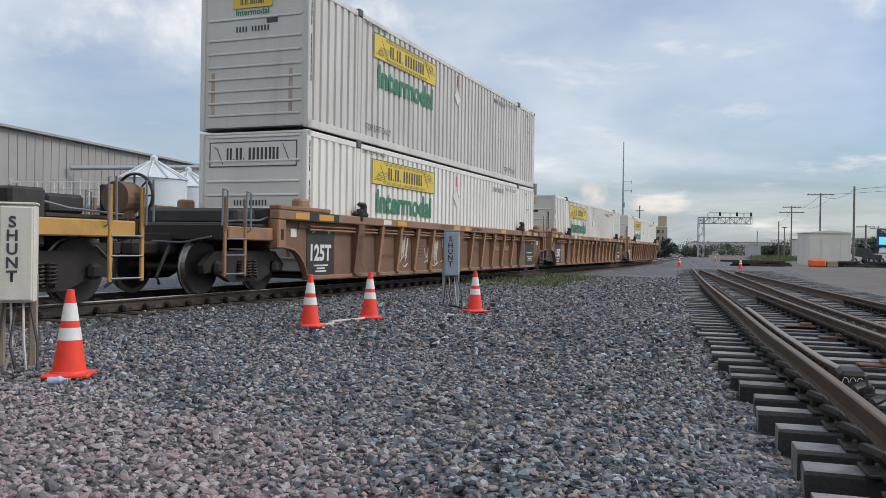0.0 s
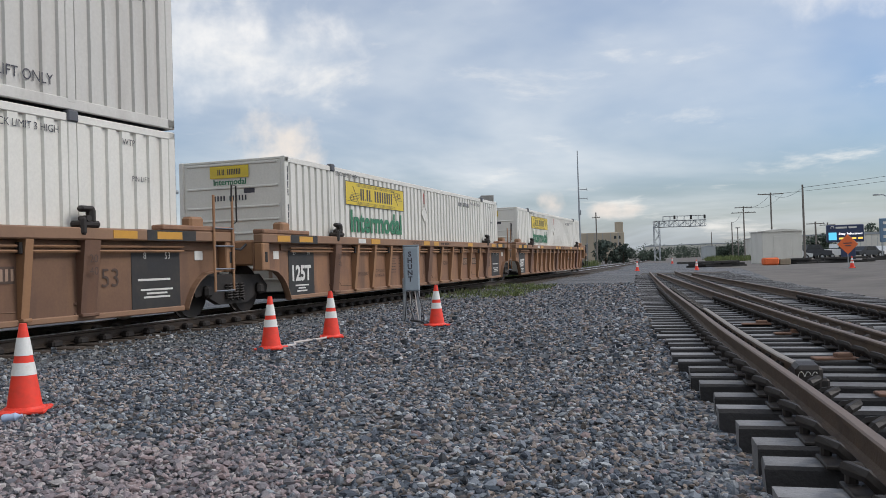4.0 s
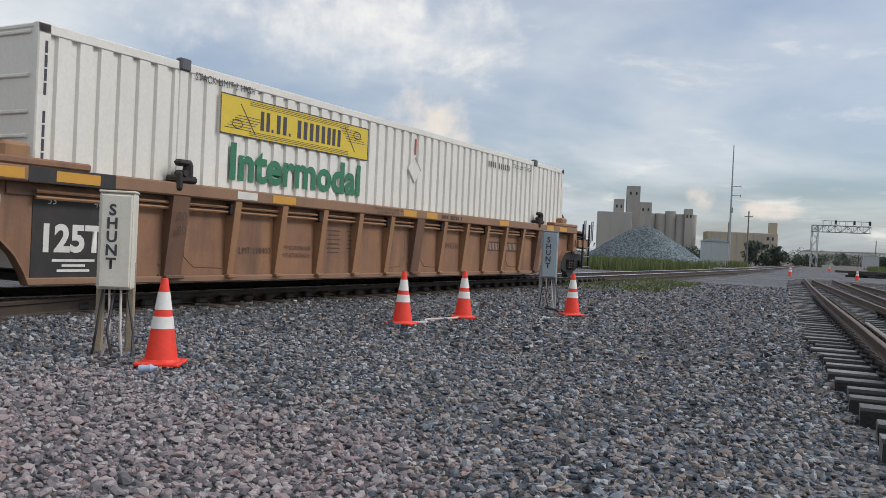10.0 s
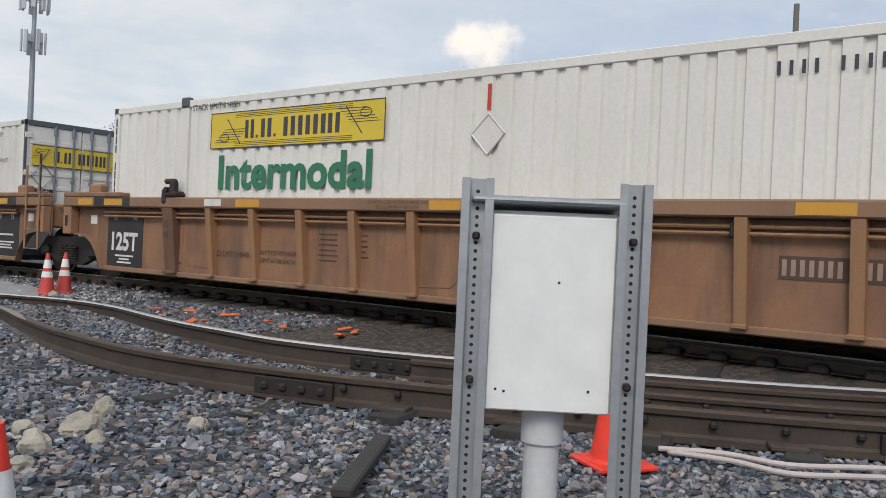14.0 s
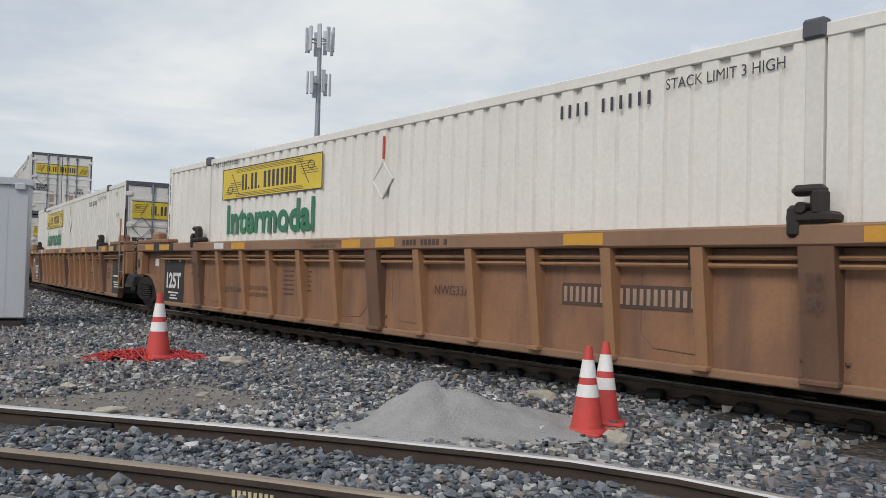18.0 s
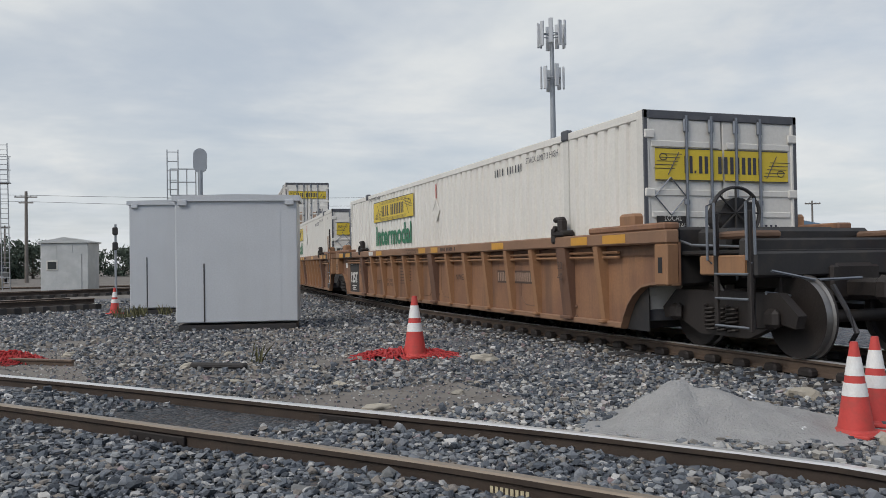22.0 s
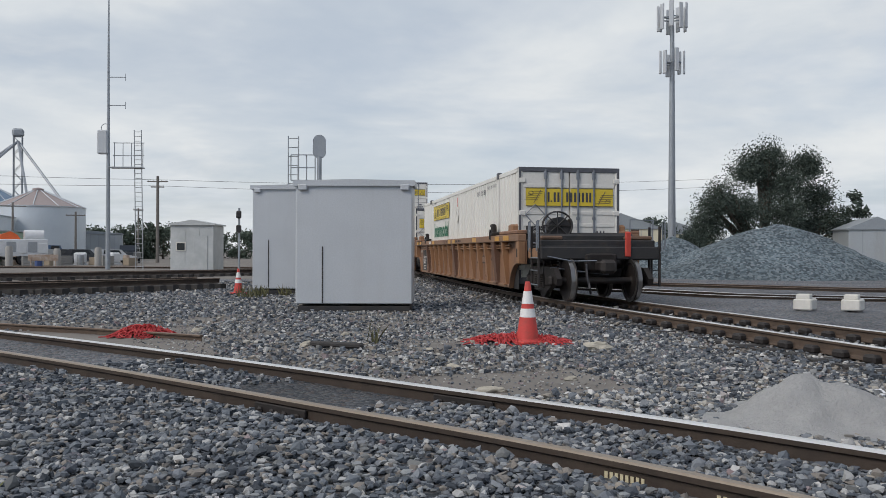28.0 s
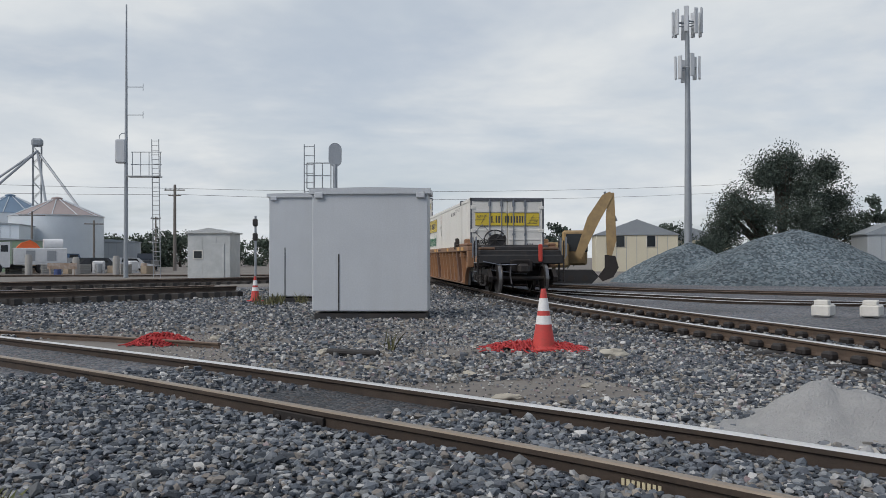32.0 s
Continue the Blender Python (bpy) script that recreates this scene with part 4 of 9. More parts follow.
def siding_track():
    tr = thing("siding_track", "siding track with brown rails, bolted joints and half-buried ties", "railroad track", kind="structure")
    z = 0.13
    ys = np.arange(-33, 8.3, 0.4)
    near = np.array([(side_near(y), y) for y in ys])
    wide = np.interp(ys, [-14, -6], [1.29, GAUGE])
    far = near + (offset_line(near, -1) - near) * wide[:, None]
    cut = [i for i in range(len(far)) if far[i][0] > main_x(far[i][1]) + 0.70]
    zr = np.interp(ys, [-30, -11, -6, 8], [z, z, 0.235, 0.255])
    south, north = [i for i in range(len(ys)) if ys[i] < -7.8], [i for i in range(len(ys)) if ys[i] > -8.3]
    part("rail", rail_mesh(near[south], zr[south], "rail_tan_head", 1.15, 1.25, "rail_dark"), tr, "near rail, rusty tan on top")
    part("rail", rail_mesh(near[north], zr[north], "rail_rust_head", 1.1, 1.2, "rail_dark"), tr, "dark rusty near rail")
    # pale maker's marks on the web, as bars
    bar = Mesh().box((0, 0, 0), (0.004, 0.022, 0.085)).mesh("mark_bar", M["mark_paint"])
    for y, n in ((-12.75, 8), (-12.1, 2), (-11.7, 2)):
        for q in range(n):
            yy = y + 0.032 * q
            t = np.array([side_near(yy + 0.1) - side_near(yy - 0.1), 0.2])
            a = math.atan2(t[1], t[0]) - math.pi / 2
            part("mark_bar", bar, tr, m=Matrix.Translation((side_near(yy), yy, z - 0.13)) @ Matrix.Rotation(a, 4, "Z") @ Matrix.Translation((0.016, 0, 0)))
    part("rail", rail_mesh(far[cut], zr[cut], "rail_head", 1.15, 1.25, "rail_dark"), tr, "far rail, worn bright on top")
    # second rail pair of the frog, lying close behind
    seg = [i for i in range(len(near)) if -2.6 < ys[i] < 2.4]
    part("guard_rail", rail_mesh(offset_line(near[seg], -0.62), zr[seg] - 0.02, "rail_rust_head", web="rail_dark"), tr, "rusty guard rail with bolts")
    seg2 = [i for i in range(len(near)) if -3.2 < ys[i] < 2.6]
    part("guard_rail", rail_mesh(offset_line(near[seg2], -0.16), zr[seg2] - 0.03, "rail_rust_head", web="rail_dark"), tr, "rusty rail of the frog")
    part("guard_rail", rail_mesh(offset_line(near[seg2], -GAUGE + 0.15), zr[seg2] - 0.03, "rail_rust_head", web="rail_dark"), tr, "rusty guard rail with bolts")
    bolt = Mesh().box((0, 0, 0), (0.05, 0.05, 0.05), 0.015).mesh("bolt", M["truck_iron"])
    for off in (0.035, -0.59, -0.125):
        for p in offset_line(near[seg2], off)[::1]:
            part("bolt", bolt, tr, m=Matrix.Translation((p[0], p[1], 0.155)))
    spike = Mesh().box((0.1, 0, 0), (0.05, 0.06, 0.05), 0.015).mesh("spike", M["truck_iron"])
    plate = Mesh().box((0, 0, 0), (0.34, 0.22, 0.03), 0.006).mesh("tie_plate", M["tie_brown"])
    shapes = [tie_mesh(2.75, M["tie_black"], seed=10 + k) for k in range(3)]
    broad = [tie_mesh(4.7, M["tie_black"], seed=14 + k) for k in range(2)]
    acc = 0.0
    for i in range(1, len(near)):
        acc += float(np.linalg.norm(near[i] - near[i - 1]))
        if acc < 0.55:
            continue
        acc = 0.0
        t = near[min(i + 1, len(near) - 1)] - near[i - 1]
        a = math.atan2(t[1], t[0]) - math.pi / 2
        c = (near[i] + far[i]) / 2
        low = 0.178 + (0.0 if -1.5 < ys[i] < 6 else 0.03 if ys[i] > -8 else 0.09)
        if -3.0 < ys[i] < 6.5:
            part("tie", broad[i % 2], tr, m=Matrix.Translation((near[i][0] - 2.0, c[1], zr[i] - 0.178)) @ Matrix.Rotation(a * 0.5, 4, "Z"))
            part("tie_plate", plate, tr, m=Matrix.Translation((near[i][0], near[i][1], zr[i] - 0.17)) @ Matrix.Rotation(a, 4, "Z"))
        else:
            part("tie", shapes[i % 3], tr, m=Matrix.Translation((c[0], c[1], zr[i] - low)) @ Matrix.Rotation(a, 4, "Z"))
            if ys[i] < -8:
                for ln in (far,):
                    part("spike", spike, tr, m=Matrix.Translation((ln[i][0], ln[i][1], zr[i] - 0.19)) @ Matrix.Rotation(a, 4, "Z"))
    for y, line in ((-3.4, near), (-3.75, far), (-15.5, near), (-15.3, far), (0.4, near)):
        i = int(np.argmin(np.abs(line[:, 1] - y)))
        t = line[i + 1] - line[i - 1]
        joint_bar(tr, line[i], math.atan2(t[1], t[0]), zr[i])


def panel_track():
    """A switch panel laid on top of the ballast: timbers stand clear, four rails close up towards the north."""
    tr = thing("switch_panel", "prebuilt switch panel track on dark raised timbers", "railroad track", kind="structure")
    zt = 0.20
    ends = PANEL_ENDS
    r1 = smooth_curve([0.5, 5, 5.9, 8, 10.3, 14.8, 22, 52], [1.02, 0.86, 0.8, 0.64, 0.45, 0.14, -0.38, -2.25])
    r2 = smooth_curve([0.5, 9.6, 10.9, 14.3, 21.3, 47], [2.42, 1.77, 1.63, 1.3, 0.63, -1.64])
    r3 = smooth_curve([0.5, 11.3, 15.8, 27.5, 59], [2.75, 1.95, 1.55, 0.77, -1.38])
    r4 = smooth_curve([0.5, 15.2, 20.4, 29, 44.6], [4.2, 2.95, 2.45, 1.6, 0.1])
    for f, y1, head in ((r1, 51, "rail_brown_head"), (r2, 47, "rail_brown_head"), (r3, 50, "rail_brown_head"), (r4, 44, "rail_brown_head")):
        part("rail", rail_mesh([(f(y), y) for y in np.arange(0.6, y1, 0.9)], zt, head), tr)
    part("guard_rail", rail_mesh([(r1(y) + 0.165 + 0.05 * max(0, 8.2 - y), y) for y in np.arange(7.3, 15.6, 0.4)], zt - 0.01, "rail_tan_head"), tr, "short guard rail with a cut end")
    # cast end block of the guard rail, chalked with pale strokes
    gx, gy = r1(7.5) + 0.22, 7.22
    block = part("guard_block", Mesh().box((gx, gy, zt - 0.07), (0.20, 0.34, 0.20), 0.03).box((gx + 0.1, gy + 0.1, zt - 0.12), (0.1, 0.5, 0.1), 0.02).mesh("guard_block", M["truck_iron"]), tr, "dark cast end block of the guard rail")
    for q in range(3):
        loop = [(gx - 0.06 + 0.05 * q + 0.022 * math.cos(a), gy - 0.174, zt - 0.06 + 0.045 * math.sin(a)) for a in np.linspace(0.4 * q, 5.6 + 0.4 * q, 12)]
        part("chalk_stroke", Mesh().tube(loop, 0.003, 4).mesh("chalk_stroke", M["white_stencil"]), block, "pale chalk stroke")
    part("rail_block", Mesh().box((r4(12.2) - 0.14, 12.2, zt - 0.08), (0.16, 0.9, 0.14), 0.03).mesh("rail_block", M["truck_iron"]), tr, "dark bolted block beside the rail")
    plate = Mesh().box((0, 0, 0), (0.42, 0.17, 0.025), 0.006).box((0.08, 0, 0.03), (0.16, 0.12, 0.05), 0.012).mesh("tie_plate", M["rust_stain_dark"])
    for x, y, a in ((1.55, 6.95, 4), (1.40, 9.2, 8), (1.30, 12.0, 3), (1.95, 8.05, 12), (2.55, 10.3, 5), (0.98, 13.6, 2), (1.75, 5.85, 7), (3.3, 9.7, 4), (2.05, 13.1, 6)):
        part("tie_plate", plate, tr, "loose rusty plate on the timbers", Matrix.Translation((x, y, zt - 0.162)) @ Matrix.Rotation(radians(a), 4, "Z"))
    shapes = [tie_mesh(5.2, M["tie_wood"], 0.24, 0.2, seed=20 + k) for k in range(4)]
    clip = Mesh()
    for sx in (-1, 1):
        clip.tube([(sx * 0.08, -0.06, 0.02), (sx * 0.13, -0.06, 0.07), (sx * 0.19, 0, 0.085), (sx * 0.13, 0.06, 0.07), (sx * 0.08, 0.06, 0.02)], 0.024, 6)
    for sx in (-1, 1):
        clip.box((sx * 0.15, 0.085, 0.035), (0.045, 0.045, 0.06), 0.01)
    clip.box((0, 0, 0.008), (0.38, 0.22, 0.016), 0.004)
    clip_me = clip.mesh("rail_clip", M["truck_iron"])
    clip_me.transform(Matrix.Diagonal((1.2, 1.25, 1.4, 1)))
    y, k = 0.8, 0
    while y < 51:
        e = ends(y)
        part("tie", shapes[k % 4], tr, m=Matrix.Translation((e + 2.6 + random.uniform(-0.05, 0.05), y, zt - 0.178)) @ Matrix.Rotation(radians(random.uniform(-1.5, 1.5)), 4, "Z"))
        if y < 26:
            for f in (r1, r2, r3, r4):
                if y > 9 and f is not r1 and y > 20:
                    continue
                part("rail_clip", clip_me, tr, m=Matrix.Translation((f(y), y, zt - 0.178)) @ Matrix.Rotation(radians(4), 4, "Z"))
        y += 0.56; k += 1


main_track()
siding_track()
panel_track()

# ---- the train ----
# A car's own axes: +Y towards the rear of the train, +X towards the footway, Z from the top of the rail.
CH = 1.515         # top of the well car's side
PITCH = 20.57      # from car to car
CONT_L, CONT_W, CONT_H = 17.08, 2.59, 2.88
STRETCH = 1.071    # the sides below are set out for a 19.2 m pitch
CONT_Z = 0.30      # the floor of a container in its well


BAR_PALE = Mesh().box((0, 0, 0), (0.004, 0.045, 0.16)).mesh("number_bar", M["pale_stencil"])
BAR_FAINT = Mesh().box((0, 0, 0), (0.004, 0.055, 0.075)).mesh("number_bar", M["faint_stencil"])
BAR_INK = Mesh().box((0, 0, 0), (0.003, 0.035, 0.14)).mesh("number_bar", M["ink"])
BAR_INK_END = Mesh().box((0, 0, 0), (0.036, 0.004, 0.11)).mesh("number_bar", M["ink"])


L_END = 9.22        # end of a car's side
ARCH = [(8.06, 0.18), (8.13, 0.34), (8.24, 0.52), (8.38, 0.66), (8.55, 0.76), (8.76, 0.80)]
ARCH_TOP = 0.80


def well_side(car, sx, tone, accent, graffiti, tail):
    chord, ribm = M["car_yellow" if tone == "yellow" else "car_chord"], M["car_brown_rib"]
    cut = 0.5 if tail else 0.0          # the last car's side is shorter at its rear
    rear = L_END - cut
    outline = [(-y, z) for y, z in reversed(ARCH)] + [(y - cut, z) for y, z in ARCH] + [(rear, ARCH_TOP), (rear, CH - 0.16), (-L_END, CH - 0.16), (-L_END, ARCH_TOP)]
    side = part("side_wall", Mesh().prism(outline, 0, sx * 1.29, sx * 1.32).mesh("side_wall", M["car_red" if tone == "red" else "car_brown"]), car, "weathered brown steel side of the well")
    part("top_chord", Mesh().box((sx * 1.41, -cut / 2, CH - 0.09), (0.21, 2 * L_END - cut, 0.18), 0.02).mesh("top_chord", chord), side, "faded tan top chord")
    part("bottom_sill", Mesh().box((sx * 1.325, -cut / 2, 0.215), (0.08, 16.1 - cut, 0.09), 0.015).mesh("bottom_sill", M["car_chord"]), side)
    for k in range(-6, 7):
        y = (1.07 * k + (0.04 if k == 6 else -0.04 if k == -6 else 0)) / STRETCH
        part("rib", RIB_WIDE if k in (-6, 0, 6) else RIB_MESH, side, m=Matrix.Translation((sx * 1.32, y, 0)) @ (Matrix() if sx > 0 else REAR))
        if k % 2:
            part("pipe_bracket", Mesh().box((sx * 1.41, y - 0.09, CH - 0.30), (0.10, 0.05, 0.16), 0.012).mesh("pipe_bracket", M["truck_iron"]), side)
    if tail:
        part("arch_liner", Mesh().box((sx * 1.304, 7.78, 0.50), (0.012, 0.56, 0.66)).mesh("arch_liner", M["car_black"]), side, "dark plate behind the wheel arch")
        part("rib", RIB_MESH, side, m=Matrix.Translation((sx * 1.32, 7.05, 0)) @ (Matrix() if sx > 0 else REAR))
    for z in (CH - 0.27, CH - 0.34):
        part("pipe", Mesh().tube([(sx * 1.40, -8.0, z), (sx * 1.40, 8.0 - cut, z)], 0.022, 6).mesh("pipe", ribm), side)
    # thin darker-brown strip on the wall, painting in the shadow below the chord
    part("recess", Mesh().box((sx * 1.335, 0, CH - 0.255), (0.03, 16.6, 0.13)).mesh("recess", M["car_red"]), side, "darker strip painted as the chord's shade")
    for y, w in ((-9.05, 0.5), (-8.1, 0.6), (-4.34, 0.56), (-0.49, 0.5), (0.39, 0.46), (4.0, 0.54), (7.1, 0.5), (8.1, 0.6)) if accent else ((-0.49, 0.5), (0.39, 0.46)):
        part("reflector", Mesh().box((sx * 1.517, y / STRETCH, CH - 0.09), (0.008, w / STRETCH, 0.12), 0.0).mesh("reflector", M["reflector"]), side, "yellow reflective strip")
    for y in (-7.62,) if tail else (-7.62, 7.62):
        part("chord_band", Mesh().box((sx * 1.516, y, CH - 0.09), (0.006, 1.1, 0.17), 0.0).mesh("chord_band", M["car_black"]), side, "black painted band on the chord")
    for y in (-5.98, 5.98):
        lock = Mesh().box((sx * 1.42, y, CH + 0.05), (0.24, 0.36, 0.10), 0.03)
        lock.box((sx * 1.46, y + 0.06, CH + 0.17), (0.15, 0.12, 0.24), 0.04)
        lock.box((sx * 1.46, y - 0.02, CH + 0.27), (0.13, 0.26, 0.09), 0.035)
        lock.box((sx * 1.5, y - 0.12, CH + 0.02), (0.10, 0.10, 0.26), 0.03)
        lock.tube([(sx * 1.38, y - 0.05, CH + 0.13), (sx * 1.55, y - 0.05, CH + 0.13)], 0.045, 10)
        part("container_lock", lock.mesh("container_lock", M["truck_iron"]), side, "rusty pivoting container stop")
    for e in (-1, 1):
        back = cut if e > 0 else 0.0
        # box-shaped end of the chord, its guide block, the flange of the arch and the end post
        part("end_rail", Mesh().box((sx * 1.40, e * 8.3 - back, CH + 0.045), (0.24, 1.8, 0.09), 0.02).mesh("end_rail", M["car_brown"]), side)
        part("guide_block", Mesh().box((sx * 1.36, e * 8.28 - back, CH + 0.14), (0.22, 0.34, 0.22), 0.04).mesh("guide_block", ribm), side)
        pts = [(sx * 1.36, e * (y - back), z) for y, z in ARCH] + [(sx * 1.36, e * (L_END - back), ARCH_TOP)]
        fl = Mesh()
        for p, q in zip(pts[:-1], pts[1:]):
            fl.add([(p[0] - 0.07, p[1], p[2]), (p[0] + 0.07, p[1], p[2]), (q[0] + 0.07, q[1], q[2]), (q[0] - 0.07, q[1], q[2]),
                    (p[0] - 0.07, p[1], p[2] + 0.03), (p[0] + 0.07, p[1], p[2] + 0.03), (q[0] + 0.07, q[1], q[2] + 0.03), (q[0] - 0.07, q[1], q[2] + 0.03)],
                   [(0, 1, 2, 3), (4, 7, 6, 5), (0, 4, 5, 1), (1, 5, 6, 2), (2, 6, 7, 3), (3, 7, 4, 0)])
        part("arch_flange", fl.mesh("arch_flange", M["car_chord"]), side)
        post = part("end_post", Mesh().box((sx * 1.41, e * (L_END - back - 0.13), (ARCH_TOP + CH - 0.18) / 2), (0.19, 0.26, CH - 0.18 - ARCH_TOP), 0.02)
                    .mesh("end_post", chord if tone == "yellow" else ribm), side, "boxed end post with a slot")
        part("slot", Mesh().box((sx * 1.508, e * (L_END - back - 0.13), 1.06), (0.006, 0.08, 0.2), 0.0).mesh("slot", M["dark_gap"]), post)
        if not (tail and e > 0):
            part("tag_plate", Mesh().box((sx * 1.324, e * 8.45 - back, 1.1), (0.008, 0.2, 0.16)).mesh("tag_plate", M["white_stencil"]), side, "small pale tag plate")
            part("stencil_panel", Mesh().box((sx * 1.324, e * 7.45, 0.755), (0.008, 1.06, 1.12)).mesh("stencil_panel", M["car_black"]), side, "black stencilled data panel")
    turn = SIDE if sx > 0 else SIDE @ REAR

    def stencil(body, size, y, z, mat="white_stencil", off=1.331, squeeze=1.0):
        part("stencil", text_mesh(body, size, M[mat], squeeze=squeeze), side, "stencilled lettering", Matrix.Translation((sx * off, y, z)) @ turn)
    part("stencil", sized_text("125T", 0.84, 0.34, M["white_stencil"], 0.03), side, "bold white stencilled figures", Matrix.Translation((sx * 1.331, -7.45, 0.72)) @ turn)
    stencil("48", 0.13, -7.15, 1.15)
    stencil("53", 0.13, -7.75, 1.15)
    if not tail:
        stencil("8", 0.15, 7.2, 1.1); stencil("53", 0.15, 7.7, 1.1); stencil("53", 0.40, 6.5, 0.76, "faint_stencil")
    for z, w in ((0.46, 0.55), (0.40, 0.3), (0.34, 0.42)):
        part("stencil_bar", Mesh().box((sx * 1.331, -7.45, z), (0.004, w, 0.03)).mesh("stencil_bar", M["white_stencil"]), side)
        if not tail:
            part("stencil_bar", Mesh().box((sx * 1.331, 7.45, z + 0.1), (0.004, w + 0.15, 0.03)).mesh("stencil_bar", M["white_stencil"]), side)
    if not tail:
        part("stencil_bar", Mesh().box((sx * 1.331, 7.4, 0.72), (0.004, 0.7, 0.035)).mesh("stencil_bar", M["white_stencil"]), side)
    stencil("20", 0.17, -6.03, 1.06, "faint_stencil", 1.512); stencil("40", 0.17, -6.03, 0.88, "faint_stencil", 1.512)
    stencil("20", 0.17, 6.03, 1.06, "faint_stencil", 1.512); stencil("40", 0.17, 6.03, 0.88, "faint_stencil", 1.512)
    stencil("LD LMT 118400", 0.14, -4.55, 0.62, "faint_stencil"); stencil("20 FT CONTAINER", 0.10, -3.55, 0.68, "faint_stencil"); stencil("LIMIT 67200 EACH", 0.10, -3.55, 0.56, "faint_stencil")
    stencil("NWG33A", 0.17, 1.53, 0.82, "faint_stencil")
    stencil("CONTROLLED INTERCHANGE CAR", 0.065, -1.2, CH - 0.06, "faint_stencil", 1.52); stencil("SEE EQUIPMENT REGISTER", 0.065, -1.2, CH - 0.125, "faint_stencil", 1.52)
    # faded lines of data on two bays
    for y, n in ((-2.55, 6), (-2.0, 5)):
        for k in range(n):
            part("faded_line", Mesh().box((sx * 1.326, y, 1.0 - 0.075 * k), (0.004, 0.36 - 0.05 * (k % 2), 0.018)).mesh("faded_line", M["faint_stencil"]), side)
    # the car's number, as bars on two dark plates
    for y, w in ((3.62, 0.62), (4.45, 0.9)):
        part("number_panel", Mesh().box((sx * 1.324, y, 0.86), (0.006, w, 0.23)).mesh("number_panel", M["faint_stencil"]), side)
    for k in range(20):
        if k not in (7, 8):
            part("number_bar", BAR_PALE, side, m=Matrix.Translation((sx * 1.331, 3.36 + 0.079 * k, 0.86)))
    for k in range(12):
        if k not in (4, 10):
            part("number_bar", BAR_FAINT, side, m=Matrix.Translation((sx * 1.519, 0.78 + 0.075 * k, CH - 0.09)))
    part("notice_plate", Mesh().box((sx * 1.52, -4.85, CH - 0.085), (0.006, 0.40, 0.11)).mesh("notice_plate", M["white_stencil"]), side, "small white notice plate")
    # pressed edges of the bay plates
    for y0, y1 in ((0.3, 0.95), (-0.3, -0.95), (-5.8, -5.1), (4.3, 4.9)):
        m = Mesh()
        for a, b in (((y0, 1.1), (y0, 0.52)), ((y0, 0.52), (y0 + 0.25 * (y1 - y0), 0.38)), ((y0 + 0.25 * (y1 - y0), 0.38), (y1, 0.36))):
            m.tube([(sx * 1.32, a[0], a[1]), (sx * 1.32, b[0], b[1])], 0.008, 4)
        part("pressed_edge", m.mesh("pressed_edge", M["car_red"]), side)
    if graffiti:
        # looping spray-paint strokes on the bays
        rnd = random.Random(41)
        for y0, w, n, mat in ((-3.62, 0.5, 3, "white_stencil"), (-1.83, 0.78, 4, "white_stencil"), (-0.80, 0.62, 4, "white_stencil")):
            for q in range(n):
                yc, ph = y0 + w * ((q + 0.5) / n - 0.5), rnd.uniform(0, 6)
                tall, z0 = rnd.uniform(0.26, 0.40), 0.80 + rnd.uniform(-0.07, 0.07) + 0.05 * (q % 2)
                pts = []
                for u in np.linspace(0, 1, 30):
                    a = ph + 2 * math.pi * (0.75 + 0.35 * q % 0.6) * u
                    pts.append((sx * 1.326, yc + 0.62 * w / n * math.cos(a) + 0.10 * (u - 0.5), z0 + tall * math.sin(1.7 * a + ph) * (0.55 + 0.45 * u)))
                part("graffiti", Mesh().tube(pts, 0.016, 4).mesh("graffiti", M[mat]), side, "sprayed graffiti stroke")
            tail_line = [(sx * 1.326, y0 - 0.6 * w + 1.2 * w * u, 0.46 + 0.06 * math.sin(7 * u) - 0.05 * u) for u in np.linspace(0, 1, 10)]
            part("graffiti", Mesh().tube(tail_line, 0.013, 4).mesh("graffiti", M[mat]), side, "sprayed graffiti stroke")


def brake_wheel(end, x, y, z, e, mat):
    c = Vector((x, y + 0.16 * e, z))
    wm = Mesh()
    wm.tube([c + Vector((0.36 * math.cos(a), 0, 0.36 * math.sin(a))) for a in np.linspace(0, 2 * math.pi, 29)], 0.024, 6, caps=False)
    for k in range(8):
        a = k * math.pi / 4
        wm.tube([c, c + Vector((0.36 * math.cos(a), 0, 0.36 * math.sin(a)))], 0.015, 5)
    part("brake_wheel", wm.mesh("brake_wheel", M["car_black"]), end, "spoked hand brake wheel")
    hs = Mesh()
    n = 20
    for h in (-0.13, 0.13):
        hs.v += [(c.x - 0.06 + 0.27 * math.cos(2 * math.pi * j / n), y + h, z - 0.05 + 0.27 * math.sin(2 * math.pi * j / n)) for j in range(n)]
    hs.f += [(j, (j + 1) % n, n + (j + 1) % n, n + j) for j in range(n)] + [tuple(range(n))[::-1], tuple(range(n, 2 * n))]
    hs.box((c.x - 0.06, y, z - 0.36), (0.36, 0.2, 0.5), 0.04)
    part("brake_housing", hs.mesh("brake_housing", M[mat]), end, "round hand brake housing")
    part("brake_post", Mesh().box((c.x - 0.36, y - 0.04 * e, z - 0.3), (0.07, 0.14, 0.95), 0.02).mesh("brake_post", M["truck_iron"]), end)
    part("brake_chain", Mesh().tube([(c.x, y + 0.12 * e, 1.62), (c.x + 0.04, y + 0.14 * e, 1.35), (c.x - 0.02, y + 0.14 * e, 0.95)], 0.018, 5).mesh("brake_chain", M["lock_rod"]), end)


